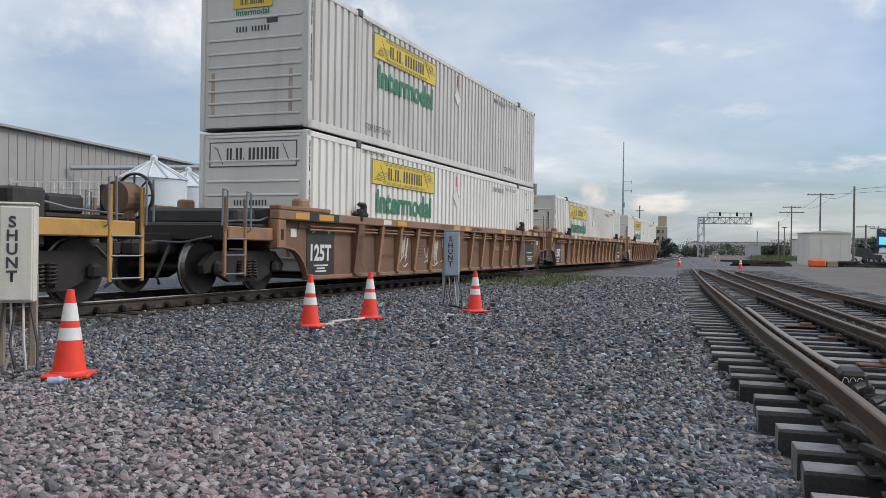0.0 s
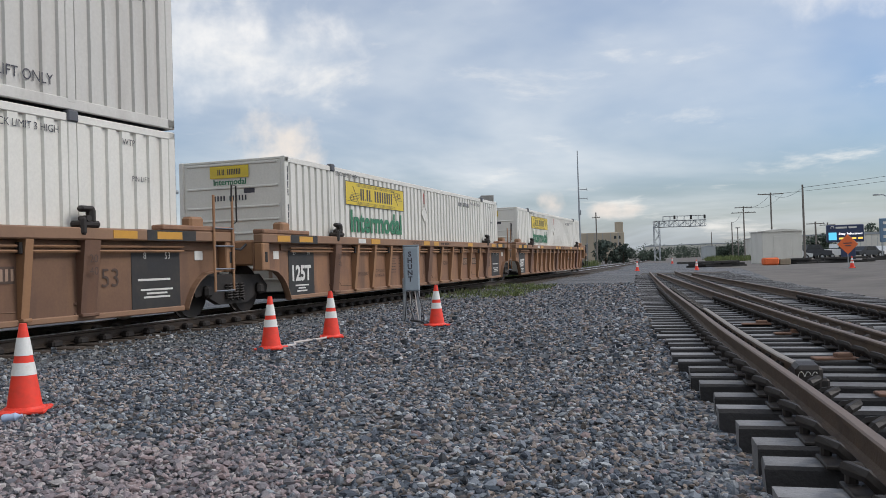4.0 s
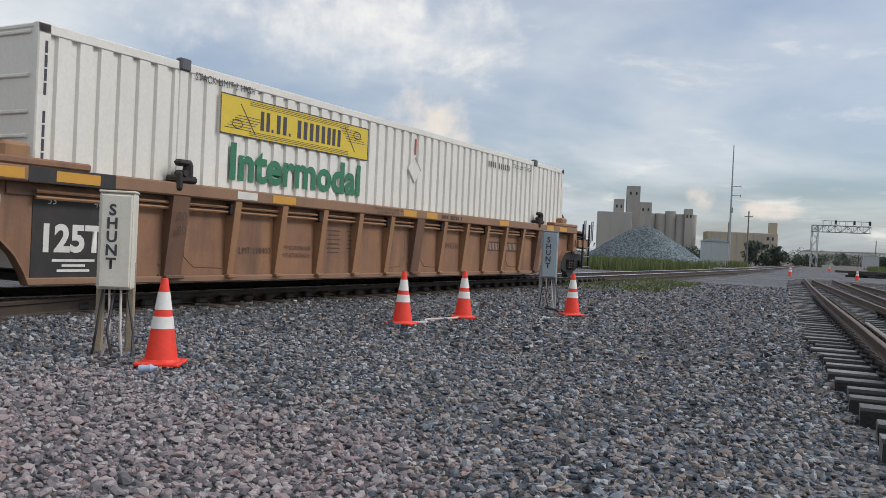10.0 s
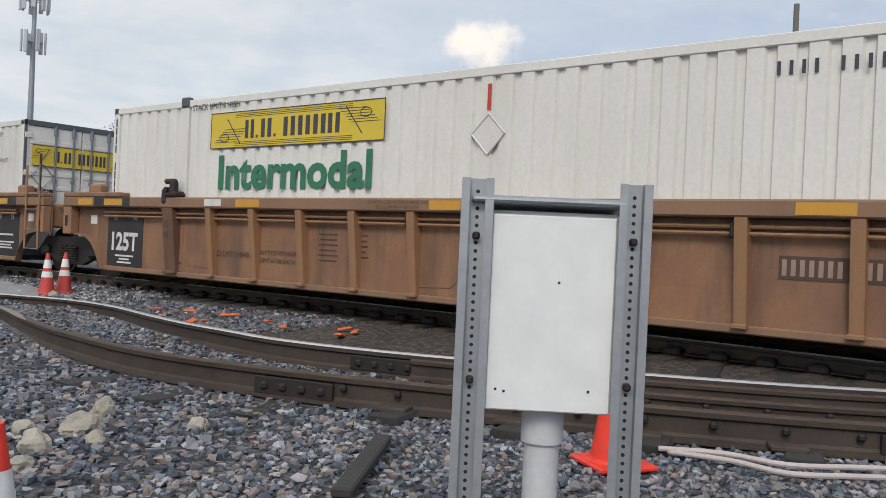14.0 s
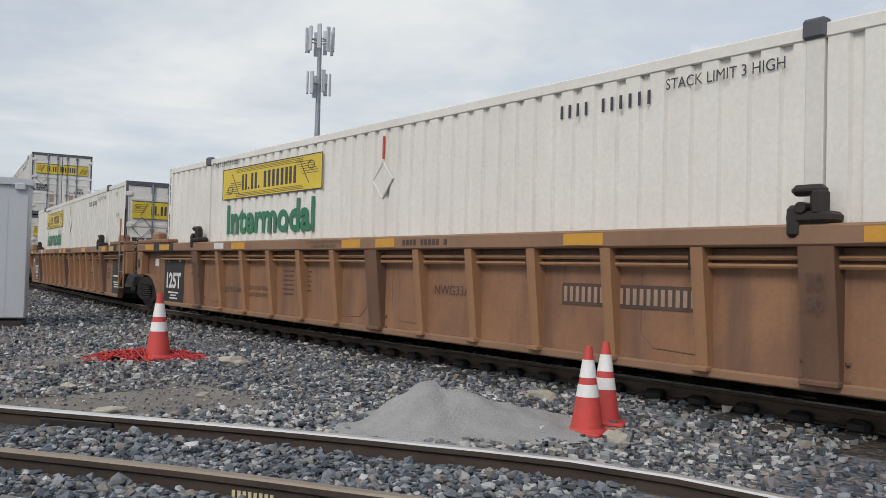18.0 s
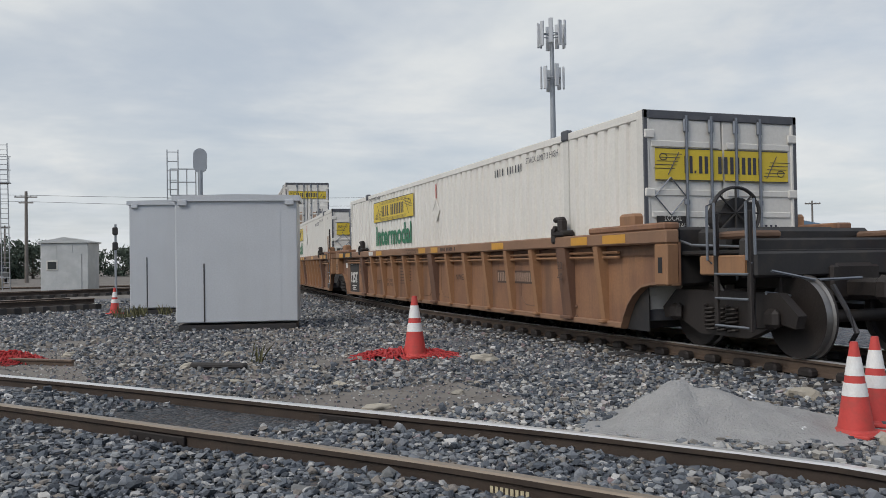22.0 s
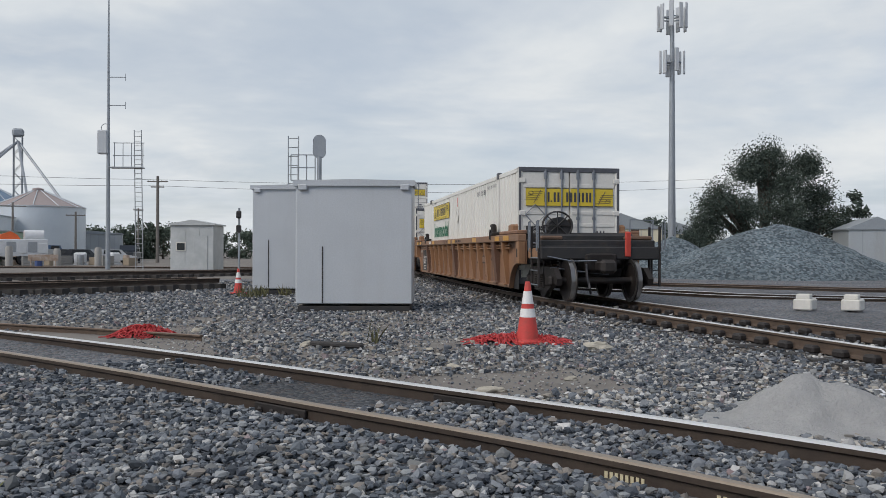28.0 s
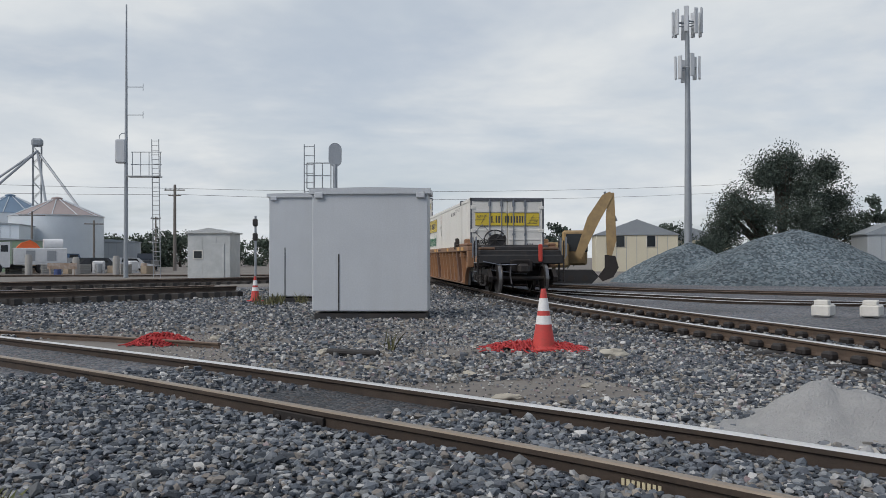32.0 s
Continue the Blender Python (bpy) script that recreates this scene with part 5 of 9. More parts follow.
def free_end(car, e, beam, wheel, dark):
    """The coupled end of a unit: a dark bulkhead, a platform on thin side beams, corner ladders, brake gear and a coupler."""
    o = -0.55 if dark else 0.4 if e > 0 else 0.0      # how far the end stands out
    end = part("end_frame", Mesh().box((0, e * (8.95 + o), 1.30), (2.56, 0.5, 0.84), 0.04).mesh("end_frame", M["car_black"]), car, "dark end bulkhead")
    part("centre_sill", Mesh().box((0, e * (9.9 + o), 0.95), (0.72, 1.6, 0.42), 0.03).mesh("centre_sill", M["truck_iron"]), end)
    part("end_platform", Mesh().box((0, e * (9.85 + o), 1.34), (2.5, 1.3, 0.07), 0.02).mesh("end_platform", M["car_black"]), end, "black end platform")
    part("bolster_box", Mesh().box((0, e * (9.62 + o), 1.52), (2.2, 0.6, 0.30), 0.05).mesh("bolster_box", M["car_black"]), end)
    part("end_beam", Mesh().box((0, e * (10.58 + o), 1.18), (2.75, 0.15, 0.32), 0.03).mesh("end_beam", M["car_black" if dark else "truck_iron"]), end, "dark buffer beam")
    for sx in (-1, 1):
        part("side_beam", Mesh().box((sx * 1.34, e * (9.85 + o / 2), 1.17), (0.12, 1.3 + o, 0.26), 0.02).mesh("side_beam", M[beam]), end, "thin side beam of the platform")
        ladder = Mesh()
        for y in (10.06, 10.6):
            ladder.box((sx * 1.40, e * (y + o), 1.1), (0.05, 0.06, 1.5), 0.01)
        part("ladder_stile", ladder.mesh("ladder_stile", M[beam if not dark else "truck_iron"]), end)
        for z in (0.40, 0.75, 1.06):
            part("ladder_rung", Mesh().tube([(sx * 1.42, e * (10.06 + o), z), (sx * 1.42, e * (10.6 + o), z)], 0.018, 6).mesh("ladder_rung", M["lock_rod"]), end)
        for y in (9.98, 10.62):
            g = Mesh().tube([(sx * 1.40, e * (y + o), 1.2), (sx * 1.46, e * (y + o), 1.24), (sx * 1.46, e * (y + o), 1.95), (sx * 1.46, e * (y + 0.12 + o), 1.98), (sx * 1.46, e * (y + 0.13 + o), 1.3)], 0.016, 6)
            part("grab_iron", g.mesh("grab_iron", M["lock_rod"]), end, "pale bent grab iron")
        part("air_line", Mesh().tube([(sx * 1.2, e * (8.9 + o), 1.6), (sx * 1.3, e * (9.5 + o), 1.45), (sx * 1.25, e * (10.4 + o), 1.4)], 0.02, 5).mesh("air_line", M["lock_rod"]), end)
    part("coupler", Mesh().box((0, e * (10.85 + o), 0.86), (0.3, 0.7, 0.26), 0.05).box((0.05, e * (11.2 + o), 0.86), (0.36, 0.26, 0.34), 0.08).mesh("coupler", M["truck_iron"]), end, "knuckle coupler")
    part("uncoupling_lever", Mesh().tube([(1.25, e * (10.75 + o), 1.1), (0.7, e * (10.8 + o), 0.98), (0.2, e * (10.95 + o), 1.0)], 0.018, 5).mesh("uncoupling_lever", M["lock_rod"]), end)
    hose = [(0.35, e * (10.7 + o), 0.9), (0.42, e * (10.95 + o), 0.6), (0.4, e * (11.05 + o), 0.34), (0.32, e * (10.9 + o), 0.2)]
    part("brake_hose", Mesh().tube(hose, 0.03, 6).mesh("brake_hose", M["cable_dark"]), end)
    if wheel:
        brake_wheel(end, *((0.62, e * 8.78, 1.9) if dark else (1.12, e * 10.95, 1.72)), e, "car_black" if dark else "brake_brown")
    if dark:
        # deep end sill with bearing pads, a pocket for the coupler, corner steps and a handrail
        part("end_sill", Mesh().box((0, e * (10.42 + o), 1.26), (2.7, 0.14, 0.5), 0.03).mesh("end_sill", M["car_black"]), end, "deep black end sill")
        part("coupler_pocket", Mesh().box((0, e * (10.55 + o), 0.95), (0.62, 0.3, 0.5), 0.06).mesh("coupler_pocket", M["truck_iron"]), end)
        for x in (-1.05, 1.05):
            part("bearing_pad", Mesh().box((x, e * (10.2 + o), 1.56), (0.5, 0.5, 0.10), 0.03).mesh("bearing_pad", M["brake_brown"]), end, "rusty pad on the end platform")
            part("corner_step", Mesh().tube([(x * 1.2, e * (10.5 + o), 1.05), (x * 1.2, e * (10.5 + o), 0.38), (x * 0.85, e * (10.5 + o), 0.38), (x * 0.85, e * (10.5 + o), 1.05)], 0.022, 6).mesh("corner_step", M["truck_iron"]), end)
        part("handrail", Mesh().tube([(-1.28, e * (10.5 + o), 1.5), (-1.3, e * (10.5 + o), 2.0), (-0.75, e * (10.5 + o), 2.02), (-0.72, e * (10.5 + o), 1.5)], 0.018, 6).mesh("handrail", M["lock_rod"]), end)
        part("brake_rod", Mesh().tube([(1.1, e * (10.5 + o), 0.82), (0.4, e * (10.56 + o), 0.72), (-0.2, e * (10.6 + o), 0.66)], 0.025, 6).mesh("brake_rod", M["lock_rod"]), end)
        part("air_tank", Mesh().tube([(-1.0, e * (9.9 + o), 0.98), (-0.25, e * (9.9 + o), 0.98)], 0.2, 14).mesh("air_tank", M["truck_iron"]), end)
        part("marker", Mesh().box((-0.62, e * (10.68 + o), 1.4), (0.13, 0.07, 0.62), 0.02).mesh("marker", M["red_mark"]), end, "red end-of-train marker")
        for x in (-0.4, 0.15, 0.55):
            part("valve", Mesh().box((x, e * (10.52 + o), 1.02), (0.22, 0.2, 0.26), 0.06).mesh("valve", M["truck_iron"]), end)


def joint_end(car, e):
    """The end over a shared truck: bulkhead, low sill and, at the rear, a tall ladder."""
    end = part("end_frame", Mesh().box((0, e * 8.95, 1.28), (2.56, 0.45, 0.55), 0.04).mesh("end_frame", M["car_brown_rib"]), car, "brown end bulkhead")
    part("centre_sill", Mesh().box((0, e * 9.3, 0.85), (0.8, 0.62, 0.3), 0.03).mesh("centre_sill", M["truck_iron"]), end)
    part("air_line", Mesh().tube([(1.1, e * 9.1, 1.5), (1.15, e * 9.4, 1.35), (1.1, e * 9.6, 1.38)], 0.025, 5).mesh("air_line", M["cable_dark"]), end)
    if e > 0:
        for sx in (-1, 1):
            for y in (8.62, 9.12):
                part("ladder_stile", Mesh().box((sx * 1.53, e * y, 1.45), (0.035, 0.05, 1.9), 0.01).mesh("ladder_stile", M["car_brown_rib"]), end)
            for z in (0.52, 0.95, 1.4, 1.75):
                part("ladder_rung", Mesh().tube([(sx * 1.54, 8.62, z), (sx * 1.54, 9.12, z)], 0.016, 6).mesh("ladder_rung", M["lock_rod"]), end)
            g = Mesh().tube([(sx * 1.53, 9.15, 1.85), (sx * 1.56, 9.2, 1.9), (sx * 1.56, 9.2, 2.62), (sx * 1.53, 9.12, 2.64), (sx * 1.53, 9.1, 2.3)], 0.016, 6)
            part("grab_iron", g.mesh("grab_iron", M["truck_iron"]), end, "bent grab iron")


def well_car_parts(car, rear_end=False, front_end=False, accent=True, tone="brown", graffiti=False):
    for sx in (-1, 1):
        well_side(car, sx, tone, accent, graffiti, rear_end)
    part("well_floor", Mesh().box((0, 0, 0.24), (2.56, 15.6, 0.10)).mesh("well_floor", M["car_black"]), car)
    beam = "car_yellow" if tone == "yellow" else "car_brown_rib"
    for e in (-1, 1):
        if (rear_end and e > 0) or (front_end and e < 0):
            free_end(car, e, beam, e > 0, dark=tone == "brown" and e > 0)
        else:
            joint_end(car, e)
    # set the sides and ends out to the car's full length
    for ob in car.children_recursive:
        at = ob.matrix_basis.translation
        low = 0.9 if ob.name.startswith("end_frame") or ob.parent.name.startswith("end_frame") else 1.0
        if at.length > 1e-6:
            at = at.copy()
            ob.matrix_basis = Matrix.Translation((0, at.y * (STRETCH - 1), 0)) @ ob.matrix_basis
        else:
            ob.data.transform(Matrix.Diagonal((1, STRETCH, low, 1)))


def rib_mesh(w, mat):
    """A side post, deep at the top and tapering to its foot."""
    m = Mesh()
    m.prism([(0.0, 0.24), (0.06, 0.24), (0.15, CH - 0.5), (0.185, CH - 0.18), (0.0, CH - 0.18)], 1, -w / 2, w / 2)
    if w > 0.2:
        for z in (0.27, 0.42):
            for y in (-w / 2 - 0.04, w / 2 + 0.04):
                m.box((0.012, y, z), (0.03, 0.045, 0.045), 0.012)
    m.box((0.07, 0, 0.25), (0.10, w + 0.03, 0.05), 0.01)
    return m.mesh("rib", M[mat])


RIB_MESH, RIB_WIDE = rib_mesh(0.13, "car_brown_rib"), rib_mesh(0.30, "car_rib_dark")


def truck_parts(car, y0):
    """A two-axle truck: side frames with spring nests, wheels on axles."""
    tr = part("truck", Mesh().box((0, y0, 0.62), (2.0, 0.38, 0.28), 0.05).mesh("truck", M["truck_iron"]), car, "dark cast-steel truck with coil springs")
    for sx in (-1, 1):
        fr = Mesh()
        fr.prism([(-1.25, 0.50), (-0.95, 0.74), (0.95, 0.74), (1.25, 0.50), (1.2, 0.36), (0.95, 0.40), (0.45, 0.20), (-0.45, 0.20), (-0.95, 0.40), (-1.2, 0.36)], 0, sx * 0.98, sx * 1.10)
        fr.v = [(x, y + y0, z) for x, y, z in fr.v]
        part("side_frame", fr.mesh("side_frame", M["truck_iron"]), tr)
        sp = Mesh()
        for dy in (-0.2, 0, 0.2):
            pts = [(sx * 1.13 + 0.06 * math.cos(a), y0 + dy + 0.075 * math.sin(a), 0.27 + 0.30 * a / (12 * math.pi)) for a in np.linspace(0, 12 * math.pi, 60)]
            sp.tube(pts, 0.018, 5)
        part("spring", sp.mesh("spring", M["truck_iron"]), tr)
        for dy in (-0.89, 0.89):
            part("bearing_cap", Mesh().box((sx * 1.14, y0 + dy, 0.455), (0.12, 0.22, 0.22), 0.05).mesh("bearing_cap", M["truck_iron"]), tr)
    wheels = []
    for dy in (-0.89, 0.89):
        wheels.append(part("wheelset", WHEELSET, tr, "paired steel wheels on an axle", Matrix.Translation((0, y0 + dy, 0.455))))
    return wheels


def wheelset_mesh():
    m = Mesh()
    for sx in (-1, 1):
        prof = [(0.06, 0.055), (0.30, 0.045), (0.40, 0.055), (0.455, 0.06), (0.455, -0.03), (0.485, -0.045), (0.485, -0.075), (0.40, -0.075), (0.36, -0.04), (0.10, -0.03), (0.06, -0.06)]
        n = 32
        base = len(m.v)
        for r, h in prof:
            for j in range(n):
                a = 2 * math.pi * j / n
                m.v.append((sx * (0.745 + h), r * math.cos(a), r * math.sin(a)))
        for i in range(len(prof)):
            for j in range(n):
                k = (i + 1) % len(prof)
                m.f.append((base + i * n + j, base + i * n + (j + 1) % n, base + k * n + (j + 1) % n, base + k * n + j))
    m.tube([(-0.95, 0, 0), (0.95, 0, 0)], 0.075, 12)
    me = m.mesh("wheelset", M["truck_iron"], True)
    me.materials.append(M["wheel_steel"])
    for p in me.polygons:
        c = p.center
        if 0.44 < math.hypot(c.y, c.z) < 0.48:
            p.material_index = 1
    return me


WHEELSET = wheelset_mesh()


def container(name, label, body_mat, lettered=True, plate=False):
    """A 53-foot domestic box: ribbed sides, ribbed front wall, hinged rear doors with lock rods."""
    L, W, H = CONT_L, CONT_W, CONT_H
    c = thing(name, label, "container", group="containers on the train")
    wall = M[body_mat]
    for sx in (-1, 1):
        m = Mesh()
        prof, y = [], -L / 2 + 0.16
        while y < L / 2 - 0.4:
            prof += [(y, 0.0), (y + 0.085, 0.0), (y + 0.105, 0.042), (y + 0.28, 0.042)]
            y += 0.30
        prof.append((L / 2 - 0.16, 0.0))
        x0 = sx * (W / 2 - 0.05)
        vs = [(x0 + sx * d, yy, z) for z in (0.16, H - 0.12) for yy, d in prof]
        n = len(prof)
        m.add(vs, [(i, i + 1, n + i + 1, n + i) for i in range(n - 1)])
        side = part("side_panel", m.mesh("side_panel", wall), c, "ribbed white side wall" if lettered else "")
        part("bottom_rail", Mesh().box((sx * (W / 2 - 0.03), 0, 0.08), (0.07, L, 0.16), 0.01).mesh("bottom_rail", wall), side)
        part("top_rail", Mesh().box((sx * (W / 2 - 0.03), 0, H - 0.07), (0.07, L, 0.12), 0.01).mesh("top_rail", wall), side)
        for y in (-6.32, 6.32):
            part("post", Mesh().box((sx * (W / 2 - 0.03), y, H / 2), (0.075, 0.16, H - 0.2), 0.01).mesh("post", wall), side)
            part("lifting_casting", Mesh().box((sx * (W / 2 - 0.02), y, H - 0.045), (0.12, 0.2, 0.17), 0.02).mesh("lifting_casting", M["door_frame"]), side, "dark lifting casting")
        for y in (-L / 2 + 0.08, L / 2 - 0.08):
            part("corner_post", Mesh().box((sx * (W / 2 - 0.05), y, H / 2), (0.11, 0.17, H), 0.015).mesh("corner_post", wall), side)
        if not lettered:
            continue
        turn = SIDE if sx > 0 else SIDE @ REAR
        X = sx * (W / 2 + 0.004)
        # on this side the placard stands near the front of the train, on the other near its rear
        yp = -3.68
        pl = part("placard", Mesh().box((X, yp, 2.31), (0.004, 3.82, 0.58)).mesh("placard", M["placard_yellow"]), side, "yellow placard with a dark name and scroll")
        lines = Mesh()
        X2, zp = sx * (W / 2 + 0.008), 2.31
        for z in (zp - 0.285, zp + 0.285):
            lines.box((X2, yp, z), (0.003, 3.85, 0.016))
        for y in (yp - 1.917, yp + 1.917):
            lines.box((X2, y, zp), (0.003, 0.016, 0.58))
        for k in range(6):
            for e in (-1, 1):
                lines.box((X2, yp + e * sx * 1.42 + 0.05 * k - 0.12, zp + e * (0.19 - 0.04 * k)), (0.003, 0.56, 0.009))
        for k in range(3):
            lines.box((X2, yp, zp + 0.25 - 0.026 * k), (0.003, 2.6, 0.007)); lines.box((X2, yp, zp - 0.25 + 0.026 * k), (0.003, 2.6, 0.007))
        # scroll ends
        for e in (-1, 1):
            a0 = Vector((X2, yp + e * sx * 1.16, zp + e * 0.23)); a1 = Vector((X2, yp + e * sx * 1.5, zp - e * 0.18))
            d = a1 - a0
            lines.box((a0 + a1) / 2, (0.003, d.length, 0.016), m=Matrix.Rotation(math.atan2(d.z, d.y), 3, "X").to_4x4())
            ring = [Vector((X2, yp + e * sx * (1.56 + 0.11 * math.cos(q)), zp + e * (0.12 + 0.065 * math.sin(q)))) for q in np.linspace(0, 2 * math.pi, 13)]
            lines.tube(ring, 0.007, 4, caps=False)
        part("scroll", lines.mesh("scroll", M["ink"]), pl)
        name_bars(side, 2.1, 0.29, Matrix.Translation((X2, yp, zp)) @ turn)
        part("lettering", sized_text("Intermodal", 3.40, 0.56, M["letter_green"], 0.026), side, "green lettering", Matrix.Translation((X2, yp + 0.02, 1.63)) @ turn)
        part("lettering", text_mesh("STACK LIMIT 3 HIGH", 0.15, M["ink"], squeeze=0.9), side, "", Matrix.Translation((X2, -5.5, 2.72)) @ turn)
        part("lettering", text_mesh("STACK LIMIT 3 HIGH", 0.15, M["ink"], squeeze=0.9), side, "", Matrix.Translation((X2, 5.45, 2.60)) @ turn)
        part("handling_mark", text_mesh("WTP", 0.14, M["ink"], squeeze=0.9), side, "", Matrix.Translation((X2, 7.45, 2.58)) @ turn)
        part("handling_mark", text_mesh("PIN LIFT", 0.12, M["ink"], squeeze=0.9), side, "", Matrix.Translation((X2, 7.7, 2.02)) @ turn)
        part("lettering", text_mesh("TOP LIFT ONLY", 0.22, M["ink"], squeeze=0.9), side, "", Matrix.Translation((X2, 5.3, 0.36)) @ turn)
        part("lettering", text_mesh("TOP LIFT ONLY", 0.22, M["ink"], squeeze=0.9), side, "", Matrix.Translation((X2, -5.3, 0.36)) @ turn)
        yd = -0.03
        part("warning_mark", Mesh().box((X2, yd, 2.49), (0.003, 0.055, 0.32)).mesh("warning_mark", M["red_mark"]), side)
        dm = Mesh()
        q = [Vector((X2, yd, 2.28)), Vector((X2, yd + 0.25, 2.03)), Vector((X2, yd, 1.77)), Vector((X2, yd - 0.25, 2.03)), Vector((X2, yd, 2.28))]
        for a, b in zip(q[:-1], q[1:]):
            dm.tube([a, b], 0.012, 4)
        dm.add([(X, yd, 2.28), (X, yd + 0.25, 2.03), (X, yd, 1.77), (X, yd - 0.25, 2.03)], [(0, 1, 2, 3)])
        part("placard_holder", dm.mesh("placard_holder", M["container_white"]), side, "diamond placard holder")
        for k in range(11):
            if k != 4:
                part("number_bar", BAR_INK, side, m=Matrix.Translation((X2, 3.45 + 0.118 * k, 2.52)))
        for k in range(11):
            if k != 4:
                part("number_bar", BAR_INK, side, m=Matrix.Translation((X2, -L / 2 + 0.10, 2.6 - 0.16 * k)))
    roof = Mesh().box((0, 0, H - 0.03), (W - 0.08, L - 0.04, 0.05), 0.01)
    part("roof", roof.mesh("roof", wall), c)
    part("floor", Mesh().box((0, 0, 0.1), (W - 0.14, L - 0.1, 0.14)).mesh("floor", M["door_frame"]), c)
    # front wall with horizontal ribs
    fr = part("front_wall", Mesh().box((0, -L / 2 + 0.06, H / 2), (W - 0.2, 0.05, H - 0.1)).mesh("front_wall", wall), c)
    for x in (-W / 2 + 0.3, W / 2 - 0.42):
        part("rust_streak", Mesh().box((x, -L / 2 + 0.0335, 0.75), (0.09, 0.003, 0.9)).mesh("rust_streak", M["rust_stain"]), fr, "brown rust streak")
    for z in (0.3, 0.55, 0.8, 1.05, 1.3, 1.58, 1.86, 2.28, 2.78):
        part("front_rib", Mesh().box((0, -L / 2 + 0.03, z), (W - 0.36, 0.04, 0.05), 0.012).mesh("front_rib", wall), fr)
    # doors
    if lettered:
        if plate:
            # a broad white name plate with a dark edge and scroll
            part("front_placard", Mesh().box((0.0, -L / 2 + 0.026, 2.42), (2.1, 0.006, 0.52)).mesh("front_placard", M["container_white"]), fr, "white name plate with a dark border")
            for z in (2.42 - 0.25, 2.42 + 0.25):
                part("plate_border", Mesh().box((0.0, -L / 2 + 0.02, z), (2.1, 0.006, 0.02)).mesh("plate_border", M["ink"]), fr)
            for x in (-1.04, 1.04):
                part("plate_border", Mesh().box((x, -L / 2 + 0.02, 2.42), (0.02, 0.006, 0.52)).mesh("plate_border", M["ink"]), fr)
            for e in (-1, 1):
                part("scroll", Mesh().tube([(e * 0.72, -L / 2 + 0.02, 2.42 + e * 0.2), (e * 0.86, -L / 2 + 0.02, 2.42 - e * 0.12), (e * 0.94, -L / 2 + 0.02, 2.42 - e * 0.16)], 0.01, 4).mesh("scroll", M["ink"]), fr)
            name_bars(fr, 1.25, 0.26, Matrix.Translation((0.0, -L / 2 + 0.02, 2.42)))
            part("lettering", text_mesh("53", 0.16, M["ink"]), fr, "", Matrix.Translation((0.1, -L / 2 + 0.024, 1.12)))
        else:
            part("front_placard", Mesh().box((-0.05, -L / 2 + 0.012, 2.62), (0.95, 0.004, 0.26)).mesh("front_placard", M["placard_yellow"]), fr, "small yellow name placard")
            name_bars(fr, 0.56, 0.12, Matrix.Translation((-0.05, -L / 2 + 0.008, 2.62)))
            part("lettering", sized_text("Intermodal", 0.80, 0.13, M["letter_green"], 0.02), fr, "", Matrix.Translation((-0.05, -L / 2 + 0.030, 2.41)))
            part("dark_plate", Mesh().box((0.42, -L / 2 + 0.031, 2.20), (0.26, 0.006, 0.10)).mesh("dark_plate", M["ink"]), fr)
        for k in range(11):
            if k != 4:
                part("number_bar", BAR_INK_END, fr, m=Matrix.Translation((-0.42 + 0.075 * k, -L / 2 + 0.028, 1.42 if plate else 2.06)))
    frame = Mesh().box((0, L / 2 - 0.02, H - 0.06), (W, 0.06, 0.12), 0.01).box((0, L / 2 - 0.02, 0.08), (W, 0.06, 0.16), 0.01)
    for sx in (-1, 1):
        frame.box((sx * (W / 2 - 0.035), L / 2 - 0.02, H / 2), (0.07, 0.06, H), 0.01)
    part("door_frame", frame.mesh("door_frame", M["door_frame"]), c, "dark door frame")
    for sx in (-1, 1):
        d = Mesh().box((sx * (W / 4 - 0.03), L / 2 - 0.035, H / 2 + 0.02), (W / 2 - 0.085, 0.045, H - 0.27), 0.008)
        door = part("door", d.mesh("door", M["container_white" if lettered else body_mat]), c, "hinged rear door")
        for z in (0.55, 1.0, 1.45, 1.75, 2.42):
            part("door_rib", Mesh().box((sx * (W / 4 - 0.03), L / 2 - 0.008, z), (W / 2 - 0.2, 0.024, 0.09), 0.01).mesh("door_rib", M["container_white" if lettered else body_mat]), door)
        if lettered:
            part("stain", Mesh().box((sx * 0.42, L / 2 - 0.0085, 0.7), (0.2, 0.006, 0.8)).mesh("stain", M["rust_stain"]), door, "brown rust stain")
        for xr in (0.21, 0.62):
            rod = Mesh().tube([(sx * xr, L / 2 + 0.03, 0.12), (sx * xr, L / 2 + 0.03, H - 0.06)], 0.022, 6)
            for z in (0.9, 1.62, H - 0.2, 0.3):
                rod.box((sx * xr, L / 2 + 0.02, z), (0.09, 0.05, 0.09 if z < 2 else 0.2), 0.02)
            part("lock_rod", rod.mesh("lock_rod", M["lock_rod"]), door)
        for z in (0.4, 1.2, 1.75, 2.55):
            part("hinge", Mesh().box((sx * (W / 2 - 0.09), L / 2 + 0.012, z), (0.16, 0.03, 0.12), 0.02).mesh("hinge", M["container_white"]), door)
        if lettered:
            part("placard", Mesh().box((sx * 0.57, L / 2 + 0.014, 2.14), (1.10, 0.004, 0.45)).mesh("placard", M["placard_yellow"]), door, "half of a yellow name placard")
            name_bars(door, 1.3, 0.24, Matrix.Translation((0, L / 2 + 0.019, 2.14)) @ REAR, half=-sx)
            door_scroll(door, sx, L / 2 + 0.019, 2.14)
